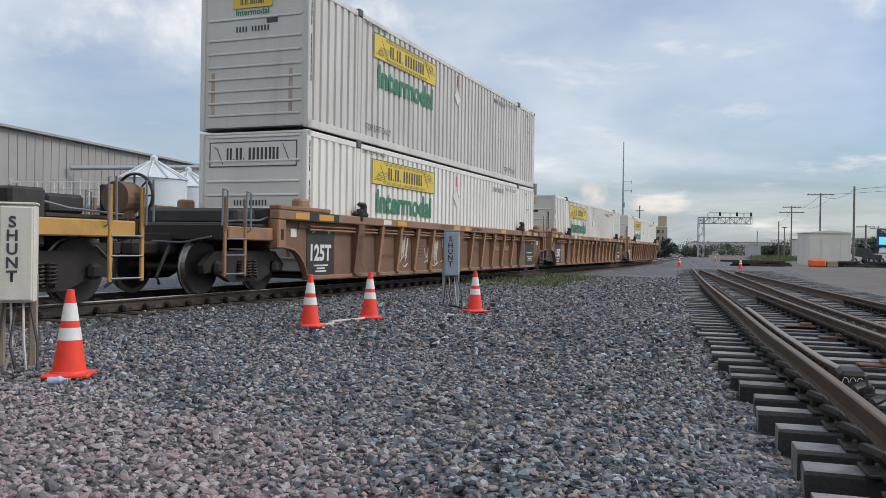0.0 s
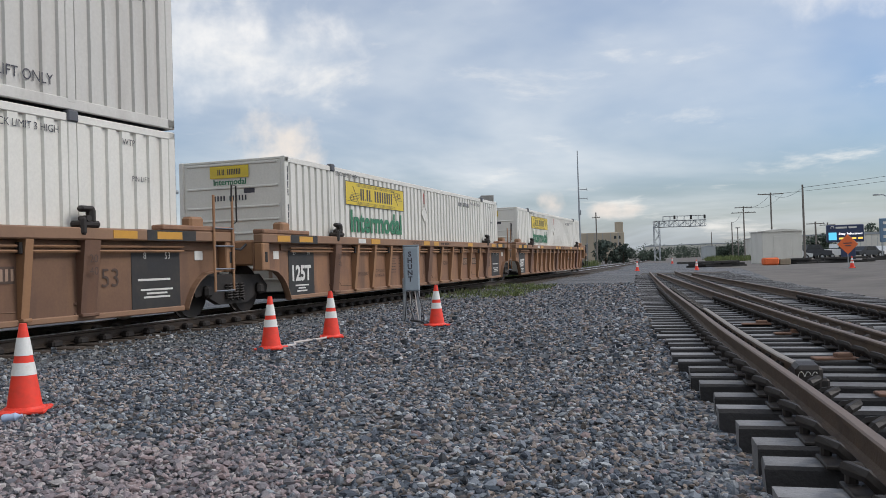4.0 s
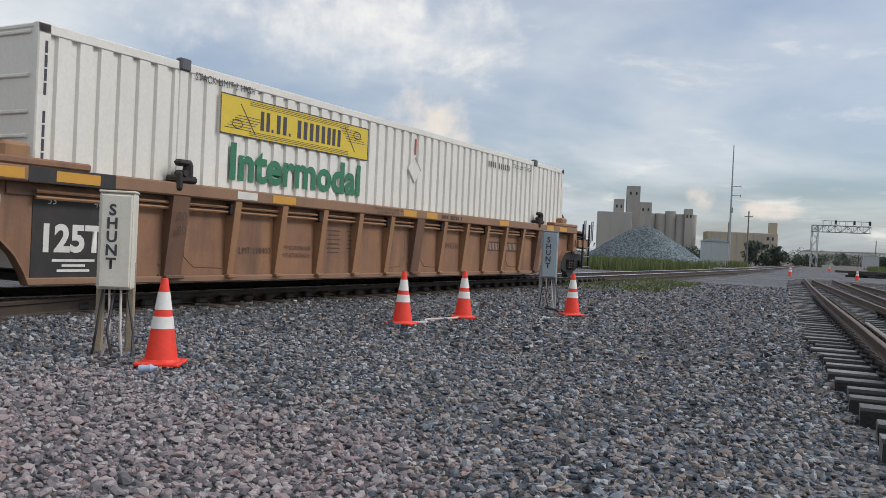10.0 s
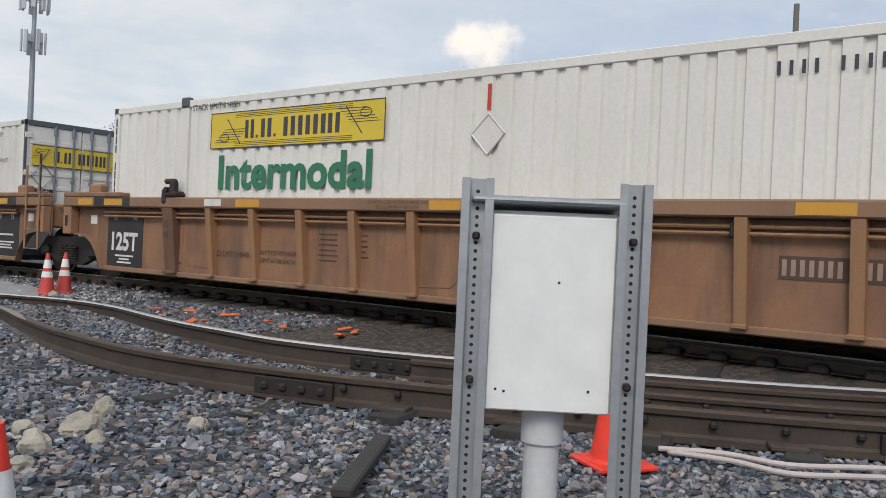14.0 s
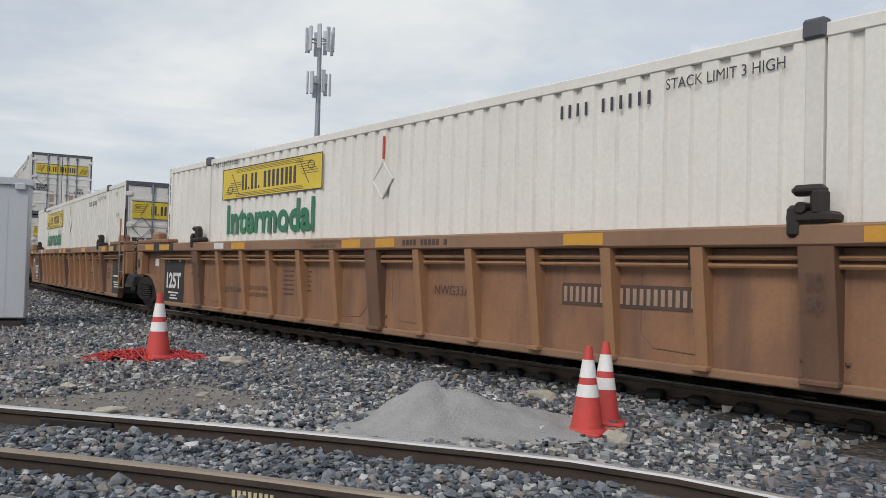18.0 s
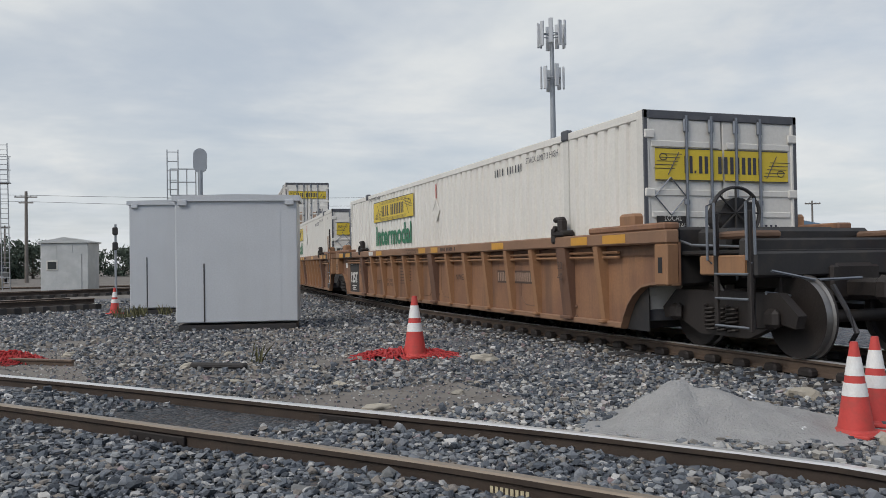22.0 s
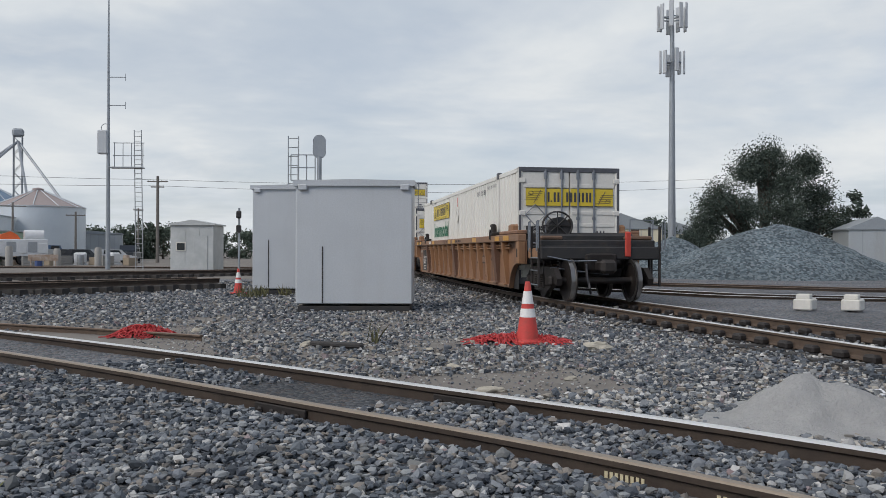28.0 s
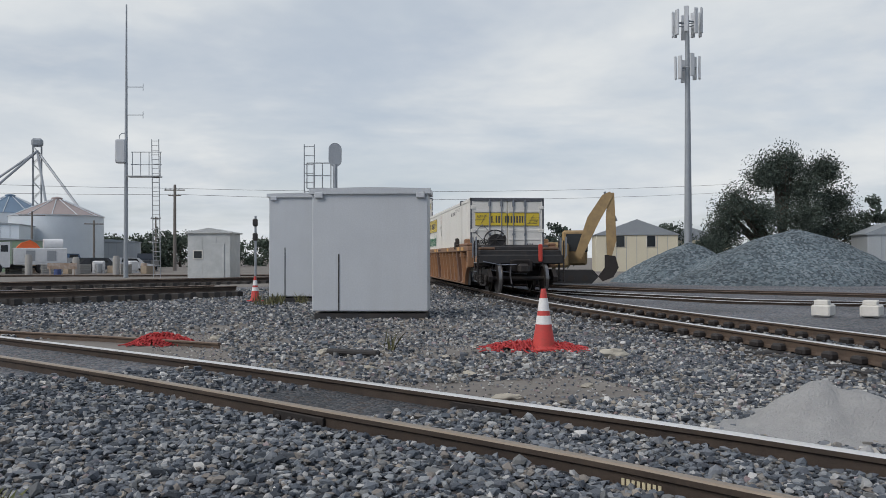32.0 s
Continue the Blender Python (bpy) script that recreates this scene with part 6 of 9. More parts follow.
    if lettered:
        sign = part("door_sign", Mesh().box((0.85, L / 2 + 0.014, 1.28), (0.52, 0.005, 0.30)).mesh("door_sign", M["car_black"]), c, "black sign with white words")
        part("lettering", text_mesh("LOCAL\nREGIONAL\nDEDICATED", 0.105, M["white_stencil"], squeeze=0.85), sign, "", Matrix.Translation((0.85, L / 2 + 0.020, 1.29)) @ REAR)
        q = [Vector((0.88 + 0.25 * a, L / 2 + 0.022, 1.70 + 0.26 * b)) for a, b in ((0, 1), (1, 0), (0, -1), (-1, 0), (0, 1))]
        dm = Mesh()
        for a, b in zip(q[:-1], q[1:]):
            dm.tube([a, b], 0.01, 4)
        part("placard_holder", dm.mesh("placard_holder", M["lock_rod"]), c, "diamond placard holder")
        for k in range(6):
            part("number_bar", BAR_INK_END, c, m=Matrix.Translation((-0.92 + 0.075 * k, L / 2 + 0.022, 1.1)))
        for k in range(4):
            part("number_bar", BAR_INK_END, c, m=Matrix.Translation((-0.88 + 0.085 * k, L / 2 + 0.022, 1.25)))
    return c


def door_scroll(door, sx, y, z):
    """The rolled end and thin lines of the scroll on one half of the door placard."""
    m = Mesh()
    for k in range(5):
        m.box((sx * (0.86 + 0.03 * k), y, z + sx * (0.14 - 0.05 * k)), (0.34, 0.003, 0.008))
    m.tube([(sx * 0.74, y, z + sx * 0.17), (sx * 0.92, y, z - sx * 0.15)], 0.007, 4)
    m.tube([(sx * 0.99 + 0.06 * math.cos(a), y, z + sx * 0.10 + 0.045 * math.sin(a)) for a in np.linspace(0, 2 * math.pi, 13)], 0.006, 4, caps=False)
    for e in (-1, 1):
        m.box((sx * 0.57, y, z + e * 0.218), (1.10, 0.003, 0.012))
    part("scroll", m.mesh("scroll", M["ink"]), door)


def name_bars(parent, w, h, m, half=0):
    """The owner's name as plain upright bars, two to a letter, and two dots."""
    units = [(0.0, 0.55, 1.0), (0.68, 0.12, 0.16), (1.0, 0.62, 1.0), (1.78, 0.12, 0.16), (2.35, 0.66, 1.0), (3.2, 0.66, 1.0), (4.05, 0.66, 1.0), (4.85, 0.62, 1.0)]
    total = 5.47
    for x, bw, bh in units:
        x0, x1 = (x / total - 0.5) * w, ((x + bw) / total - 0.5) * w
        if half and (x0 + x1) * half < 0:
            continue
        if bh < 0.5:
            bars = [((x0 + x1) / 2, x1 - x0, -h / 2 + h * bh / 2, h * bh)]
        else:
            t = (x1 - x0) * 0.36
            bars = [(x0 + t / 2, t, 0, h), (x1 - t / 2, t, 0, h)]
        for cx, ww, cz, hh in bars:
            key = (round(ww, 3), round(hh, 3))
            if key not in NAME_CACHE:
                NAME_CACHE[key] = Mesh().box((0, 0, 0), (ww, 0.003, hh)).mesh("name_bar", M["ink"])
            part("name_bar", NAME_CACHE[key], parent, m=m @ Matrix.Translation((cx, 0, cz)))


NAME_CACHE = {}
CARS, BOXES = [], []       # (object, metres behind the lead point, height)


def build_train():
    kinds = [("brown", True), ("brown", False), ("brown", False), ("brown", True), ("brown", False), ("brown", False)]
    # index 0 is the last car of the train
    for k in range(6):
        rear_end, front_end = k in (0, 3), k in (2, 5)
        car = thing("well_car", ["weathered brown well car with brake wheel at its open rear end", "weathered brown articulated well car carrying one white container",
                                 "graffiti-marked brown well car under two stacked containers", "brown and yellow well car with a brake wheel, coupled ahead",
                                 "weathered brown well car under grey container", "weathered brown well car under blue container"][k], "well car", group="well cars of the train")
        well_car_parts(car, rear_end, front_end, accent=k < 4, tone=("brown", "brown", "red", "yellow", "red", "red")[k], graffiti=k == 2)
        wheels = []
        if k in (0, 3):
            wheels += truck_parts(car, 9.9 if k == 0 else PITCH / 2)
        wheels += truck_parts(car, -PITCH / 2)
        CARS.append((car, -k * PITCH - (4.6 if k >= 3 else 0), 0.0, wheels))
    proto = container("container", "clean white ribbed container with yellow placard and green lettering", "container_white")
    BOXES.append((copy_thing(proto, Matrix()), 1, 0))
    # the last car's container has no handling marks
    for ob in list(proto.children_recursive):
        if ob.name.startswith("handling_mark"):
            bpy.data.objects.remove(ob)
    BOXES.append((container("container", "white ribbed container at the bottom of a double stack", "container_white", plate=True), 2, 0))
    BOXES.append((proto, 0, 0))
    dull = container("container", "dull greyish-white container stacked on another", "container_dull")
    BOXES.append((dull, 2, 1))
    c = copy_thing(proto, Matrix()); tagged(c, "white container stacked on another, further ahead"); BOXES.append((c, 3, 1))
    c = copy_thing(dull, Matrix()); tagged(c, "dull white container at the bottom of a stack ahead"); BOXES.append((c, 3, 0))
    for k, mat, lab in ((4, "container_grey", "plain grey ribbed container"), (5, "container_blue", "plain dark blue ribbed container")):
        g = container("container", lab + " low in its well", mat, lettered=False)
        BOXES.append((g, k, 0))
        c = copy_thing(g, Matrix()); tagged(c, lab + " stacked on another"); BOXES.append((c, k, 1))


build_train()

# where the middle of the last car is along the track, second by second
TRAIN_S = smooth_curve([0, 1, 2, 3, 4, 7, 8, 9, 10, 11, 12, 13, 14, 15, 16, 17, 18, 19, 20, 21, 22, 23, 25, 28, 31, 32],
                       [64.86, 59.9, 55.15, 50.2, 45.23, 30.39, 25.47, 20.45, 15.56, 10.75, 5.88, 0.93, -4.2, -9.0, -12.2, -15.0, -17.7, -20.4, -22.45, -24.1, -25.8, -27.6, -31.0, -35.8, -41.4, -44.2])


def on_track(s, half=10.0, z=0.0):
    """The pose of a car whose middle is at s: both its trucks stand on the track."""
    a, b = main_at(s - half), main_at(s + half)
    t = b - a
    c = (a + b) / 2
    return Matrix.Translation((c[0], c[1], RAIL_Z + z)) @ Matrix.Rotation(math.atan2(t[1], t[0]) - math.pi / 2, 4, "Z")


def motions():
    times = [0.5 * k for k in range(65)]
    for car, off, z, wheels in CARS:
        walk(car, [(t, on_track(TRAIN_S(t) + off, PITCH / 2)) for t in times])
        # the wheels roll: the angle follows the way along the track
        if off < -3.5 * PITCH:
            continue
        for w in wheels:
            at = w.matrix_basis.translation.copy()
            walk(w, [(0.1 * q, Matrix.Translation(at) @ Matrix.Rotation(-(TRAIN_S(0.1 * q) - TRAIN_S(0)) / 0.455, 4, "X")) for q in range(321)])
    for box, k, level in BOXES:
        up = CONT_Z + level * (CONT_H + 0.05)
        walk(box, [(t, on_track(TRAIN_S(t) + CARS[k][1], PITCH / 2) @ Matrix.Translation((0, 0, up))) for t in times])

# ---- traffic cones ----


def cone_meshes(h, mats):
    k = h / 0.71
    r0, r1 = 0.135 * k, 0.028 * k
    def r(z):
        return r0 + (r1 - r0) * (z - 0.03 * k) / (h - 0.03 * k)
    base = Mesh().box((0, 0, 0.016 * k), (0.36 * k, 0.36 * k, 0.032 * k), 0.01).lathe([(r0 + 0.02, 0.03 * k), (r0 + 0.004, 0.05 * k)], 24)
    body = Mesh().lathe([(r(z), z) for z in np.linspace(0.03 * k, h, 10)], 28)
    col1 = Mesh().lathe([(r(z) + 0.003, z) for z in (0.30 * h / 0.71, 0.40 * h / 0.71)], 28, caps=False)
    col2 = Mesh().lathe([(r(z) + 0.003, z) for z in (0.455 * h / 0.71, 0.60 * h / 0.71)], 28, caps=False)
    return (base.mesh("base", mats[0]), body.mesh("body", mats[0], True), col1.mesh("collar", mats[1], True), col2.mesh("collar", mats[1], True))




def cone(x, y, h, label, turn=0.0, lean=(0, 0), mat="cone_orange", z=None):
    key = (h, mat)
    if key not in CONE_CACHE:
        CONE_CACHE[key] = cone_meshes(h, (M[mat], M["cone_white"]))
    me = CONE_CACHE[key]
    t = thing("traffic_cone", label, "traffic cone", pose(x, y, ground_z(x, y) + 0.015 if z is None else z, lean[0], lean[1], turn), group="traffic cones")
    part("base", me[0], t, "square orange foot"); part("body", me[1], t)
    part("collar", me[2], t, "white reflective collar"); part("collar", me[3], t, "white reflective collar")
    return t


CONE_CACHE = {}
cone(-5.12, 5.58, 0.71, "bright orange traffic cone with two white collars beside the signal box", 30)
cone(-5.40, 10.3, 0.71, "bright orange traffic cone with a cable running from it", 10)
cone(-5.22, 11.9, 0.71, "bright orange traffic cone at the end of a pale cable", 25)
cone(-4.20, 14.1, 0.71, "bright orange traffic cone beside the grey signal box", 40)
cone(-5.22, 2.60, 0.71, "bright orange traffic cone standing on pinkish ballast", 15)
cone(-5.05, -0.95, 0.71, "orange traffic cone behind the white equipment box", 50)
cone(-1.68, -1.36, 0.71, "orange traffic cone with white collars on dark ballast", 20)
cone(-9.58, -12.72, 0.72, "orange traffic cone leaning against another cone", 12, mat="cone_faded")
cone(-10.0, -12.85, 0.72, "faded orange traffic cone standing behind another", 30, (0, -3), "cone_faded")
cone(-9.05, -19.6, 0.90, "tall orange traffic cone standing on red netting", 8, mat="cone_faded")
cone(-6.56, -35.2, 0.78, "orange traffic cone beside the grey cabinets", 20, mat="cone_faded")
cone(0.57, 61.0, 0.71, "orange traffic cone at the end of the switch panel", 0)
cone(-3.6, 64.0, 0.71, "orange traffic cone beside the distant crossing", 0)
cone(9.3, 54.7, 0.71, "orange traffic cone below a diamond road-work sign", 0)
cone(-1.9, 110.0, 0.71, "distant orange traffic cone on the dirt", 0)

# ---- signal boxes on posts ----


def shunt_box(x, y, turn, paint, label):
    t = thing("signal_box", label, "signal box", pose(x, y, ground_z(x, y) - 0.02, 0, 0, turn))
    body = part("cabinet", Mesh().box((0, 0.02, 1.03), (0.30, 0.24, 0.86), 0.015).mesh("cabinet", M[paint]), t, "painted steel cabinet")
    part("lid", Mesh().box((0, 0.012, 1.468), (0.31, 0.265, 0.02), 0.006).mesh("lid", M[paint]), body)
    part("door", Mesh().box((0, -0.115, 1.03), (0.26, 0.03, 0.82), 0.01).mesh("door", M[paint]), body)
    for k, ch in enumerate("SHUNT"):
        part("letter", text_mesh(ch, 0.135, M["ink"], bold=0.004), body, "", Matrix.Translation((-0.03, -0.134, 1.30 - 0.118 * k)))
    for sx in (-0.14, 0.12):
        part("post", Mesh().box((sx, 0.1, 0.42), (0.07, 0.07, 0.86), 0.012).mesh("post", M["post_wood" if paint == "box_cream" else "galv"]), t, "upright post")
    for k in range(5):
        a = Vector((-0.1 + 0.05 * k, -0.02, 0.62)); b = Vector((-0.16 + 0.09 * k, -0.1 - 0.05 * k, 0.02))
        mid = (a + b) / 2 + Vector((0.05 * math.sin(k * 2.1), -0.05, -0.08))
        part("cable", Mesh().tube([a, a * 0.6 + mid * 0.4, mid, mid * 0.4 + b * 0.6, b], 0.012, 6).mesh("cable", M["cable_pale" if k % 2 else "cable_dark"]), t)
    return t


shunt_box(-5.95, 5.85, 38, "box_cream", "cream signal box on wooden posts with black vertical lettering")
shunt_box(-5.05, 15.35, 20, "box_blue_grey", "blue-grey signal box on steel posts with dark lettering")


def equipment_box():
    """White box between two perforated posts, with a conduit below."""
    a, b = Vector((-2.68, -0.60)), Vector((-2.90, -0.19))
    c = (a + b) / 2
    ang = math.degrees(math.atan2(b.y - a.y, b.x - a.x)) - 180
    t = thing("equipment_box", "white steel equipment box bolted between perforated galvanised posts", "equipment box", pose(c.x, c.y, -0.02, 0, 0, ang))
    w = (b - a).length
    part("box", Mesh().box((0, -0.16, 1.03), (0.40, 0.24, 0.60), 0.012).mesh("box", M["box_white"]), t, "white box with scuffed paint")
    part("back_plate", Mesh().box((0, -0.025, 1.025), (0.37, 0.012, 0.585), 0.004).mesh("back_plate", M["box_white"]), t)
    part("lid", Mesh().box((0.02, -0.15, 1.345), (0.46, 0.32, 0.02), 0.006, pose(0, 0, 0, 6, 0, 0)).mesh("lid", M["galv"]), t, "tilted sheet-metal lid")
    for sx in (-1, 1):
        m = Mesh()
        x = sx * w / 2
        m.box((x, -0.03, 0.70), (0.046, 0.006, 1.44), 0.0)
        for e in (-1, 1):
            m.box((x + e * 0.026, -0.012, 0.70), (0.006, 0.040, 1.44)); m.box((x + e * 0.036, 0.006, 0.70), (0.024, 0.006, 1.44))
        post = part("post", m.mesh("post", M["galv"]), t, "perforated galvanised channel post")
        holes = Mesh()
        for k in range(54):
            z = 0.03 + k * 0.0255
            holes.add([(x + 0.006 * math.cos(q), -0.0262, z + 0.006 * math.sin(q)) for q in np.linspace(0, 2 * math.pi, 9)[:-1]], [tuple(range(8))])
        part("perforation", holes.mesh("perforation", M["dark_gap"]), post)
        for z in (0.82, 1.25):
            part("bolt", Mesh().box((x, -0.018, z), (0.022, 0.03, 0.022), 0.005).mesh("bolt", M["truck_iron"]), post)
    for px, pz in ((-0.12, 0.80), (0.13, 0.79), (0.155, 0.795), (-0.02, 1.12)):
        part("scuff", Mesh().box((px, -0.0175, pz), (0.007, 0.002, 0.007)).mesh("scuff", M["dark_gap"]), t)
    part("conduit", Mesh().tube([(0, -0.14, -0.05), (0, -0.14, 0.73)], 0.055, 16).tube([(0, -0.14, 0.62), (0, -0.14, 0.73)], 0.066, 16).mesh("conduit", M["pvc_grey"], True), t, "grey plastic conduit")
    part("wire", Mesh().tube([(0.08, -0.1, 0.5), (0.12, -0.02, 0.3), (0.09, 0.02, 0.1), (0.13, 0.03, 0.0)], 0.004, 5).mesh("wire", M["cable_dark"]), t)


equipment_box()

# ---- cabinets ----


def relay_cabinet(x0, y0, x1, y1, depth, h, label):
    """A sheet-metal relay house; its front runs from (x0, y0) to (x1, y1)."""
    a, b = Vector((x0, y0)), Vector((x1, y1))
    w = (b - a).length
    ang = math.degrees(math.atan2(b.y - a.y, b.x - a.x))
    c = (a + b) / 2
    t = thing("relay_cabinet", label, "cabinet", pose(c.x, c.y, 0.0, 0, 0, ang))
    s = -1                      # body stands behind its front
    part("base", Mesh().box((0, s * depth / 2, 0.05), (w * 0.97, depth * 0.96, 0.16), 0.01).mesh("base", M["car_black"]), t, "dark steel skid")
    part("body", Mesh().box((0, s * depth / 2, 0.13 + h / 2), (w, depth, h - 0.1), 0.02).mesh("body", M["cabinet_grey"]), t, "light grey sheet-metal body")
    roof = part("roof", Mesh().prism([(-w / 2 - 0.06, h + 0.05), (w / 2 + 0.06, h + 0.05), (w / 2 + 0.06, h + 0.17), (0, h + 0.20), (-w / 2 - 0.06, h + 0.17)], 1, s * depth - 0.06, 0.06).mesh("roof", M["cabinet_grey"]), t, "low-pitched roof cap")
    for k in (-1, 1):
        part("roof_clip", Mesh().box((k * (w / 2 - 0.16), s * depth - 0.05, h + 0.02), (0.2, 0.06, 0.14), 0.02).mesh("roof_clip", M["cabinet_grey"]), roof)
    part("seam", Mesh().box((-w * 0.27, s * depth - 0.006, h * 0.30), (0.025, 0.014, h * 0.46)).mesh("seam", M["car_black"]), t, "dark cable channel on the face")
    for k in (0.36,):
        part("panel_joint", Mesh().box((w * k, s * depth - 0.003, 0.13 + h / 2), (0.006, 0.004, h - 0.16)).mesh("panel_joint", M["cabinet_grey"]), t)
    door = part("door", Mesh().box((-w / 2 - 0.012, s * depth / 2, 0.15 + h / 2), (0.03, depth * 0.8, h - 0.25), 0.008).mesh("door", M["cabinet_grey"]), t)
    part("handle", Mesh().box((-w / 2 - 0.04, s * depth * 0.2, h * 0.5), (0.04, 0.05, 0.2), 0.01).mesh("handle", M["car_black"]), door, "black latch handle")
    return t


relay_cabinet(-7.30, -28.07, -9.72, -27.15, 1.0, 2.75, "light grey sheet-metal relay cabinet beside the tracks")
relay_cabinet(-7.37, -36.05, -9.4, -35.3, 1.2, 3.2, "second grey relay cabinet standing behind another")

# ---- loose ballast, clutter on the ground ----


def scatter():
    rnd = np.random.RandomState(4)
    dark, pink, pale, blue = [], [], [], []

    def patch(x0, x1, y0, y1, per_m2, r0, r1, keep):
        n = int((x1 - x0) * (y1 - y0) * per_m2)
        xs, ys = rnd.uniform(x0, x1, n), rnd.uniform(y0, y1, n)
        rs = rnd.uniform(r0, r1, n) * (1 + 0.5 * (rnd.uniform(0, 1, n) > 0.93))
        for x, y, r in zip(xs, ys, rs):
            kind = keep(x, y)
            if kind is None:
                continue
            if -33 < y < 8.3:
                d = x - side_near(y)
                if abs(d) < 0.11 or abs(d + 1.15 * GAUGE) < 0.13 or abs(d + 1.03 * GAUGE) < 0.1:
                    continue
            if y > -8 and abs(x - main_x(y)) < 1.3 and rnd.uniform() < 0.75 or abs(abs(x - main_x(y)) - MAIN_GAUGE / 2) < 0.10:
                continue
            (dark, pink, pale, blue)[kind].append((x, y, ground_z(x, y) + (0.25 if y < -11 else 0.0) * r + rnd.uniform(-0.25, 0.55) * r, r))

    def footway(x, y):
        if y > 0.3 and x > PANEL_ENDS(y) + 0.06:
            return None
        if y > 8 and x - main_x(y) < 2.4 + 0.9 * noise.noise(Vector((x * 0.5, y * 0.4, 7))):
            return None if rnd.uniform() < 0.3 else 3
        if -3.0 < y < 9.0 and x < side_near(y) - 0.1 and rnd.uniform() < 0.8:
            return None
        w = math.exp(-(((x + 3.8) / 2.1) ** 2 + ((y - 2.7) / 2.4) ** 2)) + 0.25 * noise.noise(Vector((x * 0.9, y * 0.9, 3)))
        return 1 if w > rnd.uniform(0.18, 0.5) else (1 if rnd.uniform() < 0.05 else 0)

    def shelf(x, y):
        far = x < side_near(y) - 1.6
        u = rnd.uniform()
        if far and -26 < y < -15.5 and noise.noise(Vector((x * 0.7, y * 0.7, 21))) > rnd.uniform(-0.25, 0.65):
            return None
        return 2 if u < (0.24 if far else 0.015) else 1 if u < (0.26 if far else 0.025) else 3

    # near the first standpoint, thinner with distance
    patch(-7.4, 0.6, 1.6, 5.2, 980, 0.020, 0.036, footway)
    patch(-8.8, 0.5, 5.2, 8.5, 620, 0.021, 0.036, footway)
    patch(-8.6, 0.3, 8.5, 14.0, 280, 0.025, 0.040, footway)
    patch(-8.0, 0.0, 14.0, 22.0, 120, 0.028, 0.045, footway)
    patch(-8.0, -0.8, 22.0, 36.0, 52, 0.032, 0.052, footway)
    patch(-7.8, -1.6, -2.6, 1.6, 760, 0.021, 0.037, footway)
    patch(-7.6, -0.6, -6.5, -2.6, 420, 0.023, 0.040, footway)
    patch(-10.2, -2.0, -11.0, -6.5, 170, 0.024, 0.040, footway)
    patch(-1.6, 1.6, -6.0, 1.6, 260, 0.022, 0.038, footway)
    # round the second standpoint
    patch(-8.4, 0.5, -15.4, -11.4, 620, 0.025, 0.046, shelf)
    patch(-4.6, 3.0, -19.0, -15.4, 460, 0.026, 0.046, shelf)
    patch(-12.4, -8.4, -17.0, -11.0, 360, 0.024, 0.044, shelf)
    patch(-13.6, -4.6, -24.0, -17.0, 210, 0.024, 0.046, shelf)
    patch(-14.6, -1.0, -34.0, -24.0, 85, 0.028, 0.054, shelf)
    patch(-1.0, 8.0, -34.0, -19.0, 60, 0.028, 0.05, shelf)
    patch(-16.0, 4.0, -46.0, -34.0, 34, 0.035, 0.065, shelf)
    patch(-12.2, -3.6, -25.0, -15.6, 110, 0.012, 0.022, lambda x, y: None if x > side_near(y) - 1.7 else int(rnd.choice([0, 2, 3, 3, 1, 2])))
    for name, pts, mat, lab, seed in (("dark_ballast_stones", dark, "stone_dark", "loose dark grey crushed ballast stones", 1), ("pink_ballast_stones", pink, "stone_pink", "loose pinkish crushed ballast stones", 2),
                                      ("blue_ballast_stones", blue, "stone_blue", "loose angular blue-grey ballast stones", 5),
                                      ("pale_stones", pale, "stone_pale", "pale chips of stone scattered on the ballast", 3)):
        a = np.array(pts)
        close = ((a[:, 1] > -2.6) & (a[:, 1] < 8.5)) | ((a[:, 1] > -15.4) & (a[:, 1] < -11.4) & (a[:, 0] > -8.4))
        scatter_stones(name, a[close, :3], a[close, 3], M[mat], lab, seed)
        scatter_stones("far_" + name, a[~close, :3], a[~close, 3], M[mat], lab, seed + 20, False)


scatter()


def boulder(x, y, r, label, seed, squash=(1, 0.8, 0.65), mat="limestone", turn=0):
    rnd = random.Random(seed)
    bm = bmesh.new()
    bmesh.ops.create_icosphere(bm, subdivisions=3, radius=1)
    off = Vector((seed * 3.7, seed * 1.3, 0))
    for v in bm.verts:
        n = noise.noise(v.co * 1.2 + off) * 0.45 + noise.noise(v.co * 3.1 + off) * 0.16
        v.co *= 1 + n
        v.co = Vector((v.co.x * squash[0], v.co.y * squash[1], v.co.z * squash[2])) * r
    me = bpy.data.meshes.new("rock")
    bm.to_mesh(me); bm.free()
    me.materials.append(M[mat])
    solo("rock", me, label, "rock", pose(x, y, ground_z(x, y) + r * squash[2] * 0.45, 0, 0, turn), group="loose rocks")


for k, (x, y, r, sq) in enumerate([(-3.6, -3.2, 0.14, (1.2, 0.8, 0.7)), (-3.15, -3.0, 0.11, (1, 0.9, 0.9)), (-3.36, -3.42, 0.08, (1, 0.9, 0.8)), (-3.9, -3.42, 0.09, (1, 0.9, 1.2)),
                                   (-4.1, -2.78, 0.075, (1, 1, 0.8)), (-2.92, -2.76, 0.085, (1.2, 0.8, 0.6)), (-3.44, -2.88, 0.085, (1.1, 0.8, 0.7)), (-2.79, -3.65, 0.07, (1.3, 0.8, 0.5))]):
    boulder(x - 0.1, y - 0.52, 0.82 * r, "pale tan limestone rock lying on the ballast", 30 + k, sq, turn=40 * k)
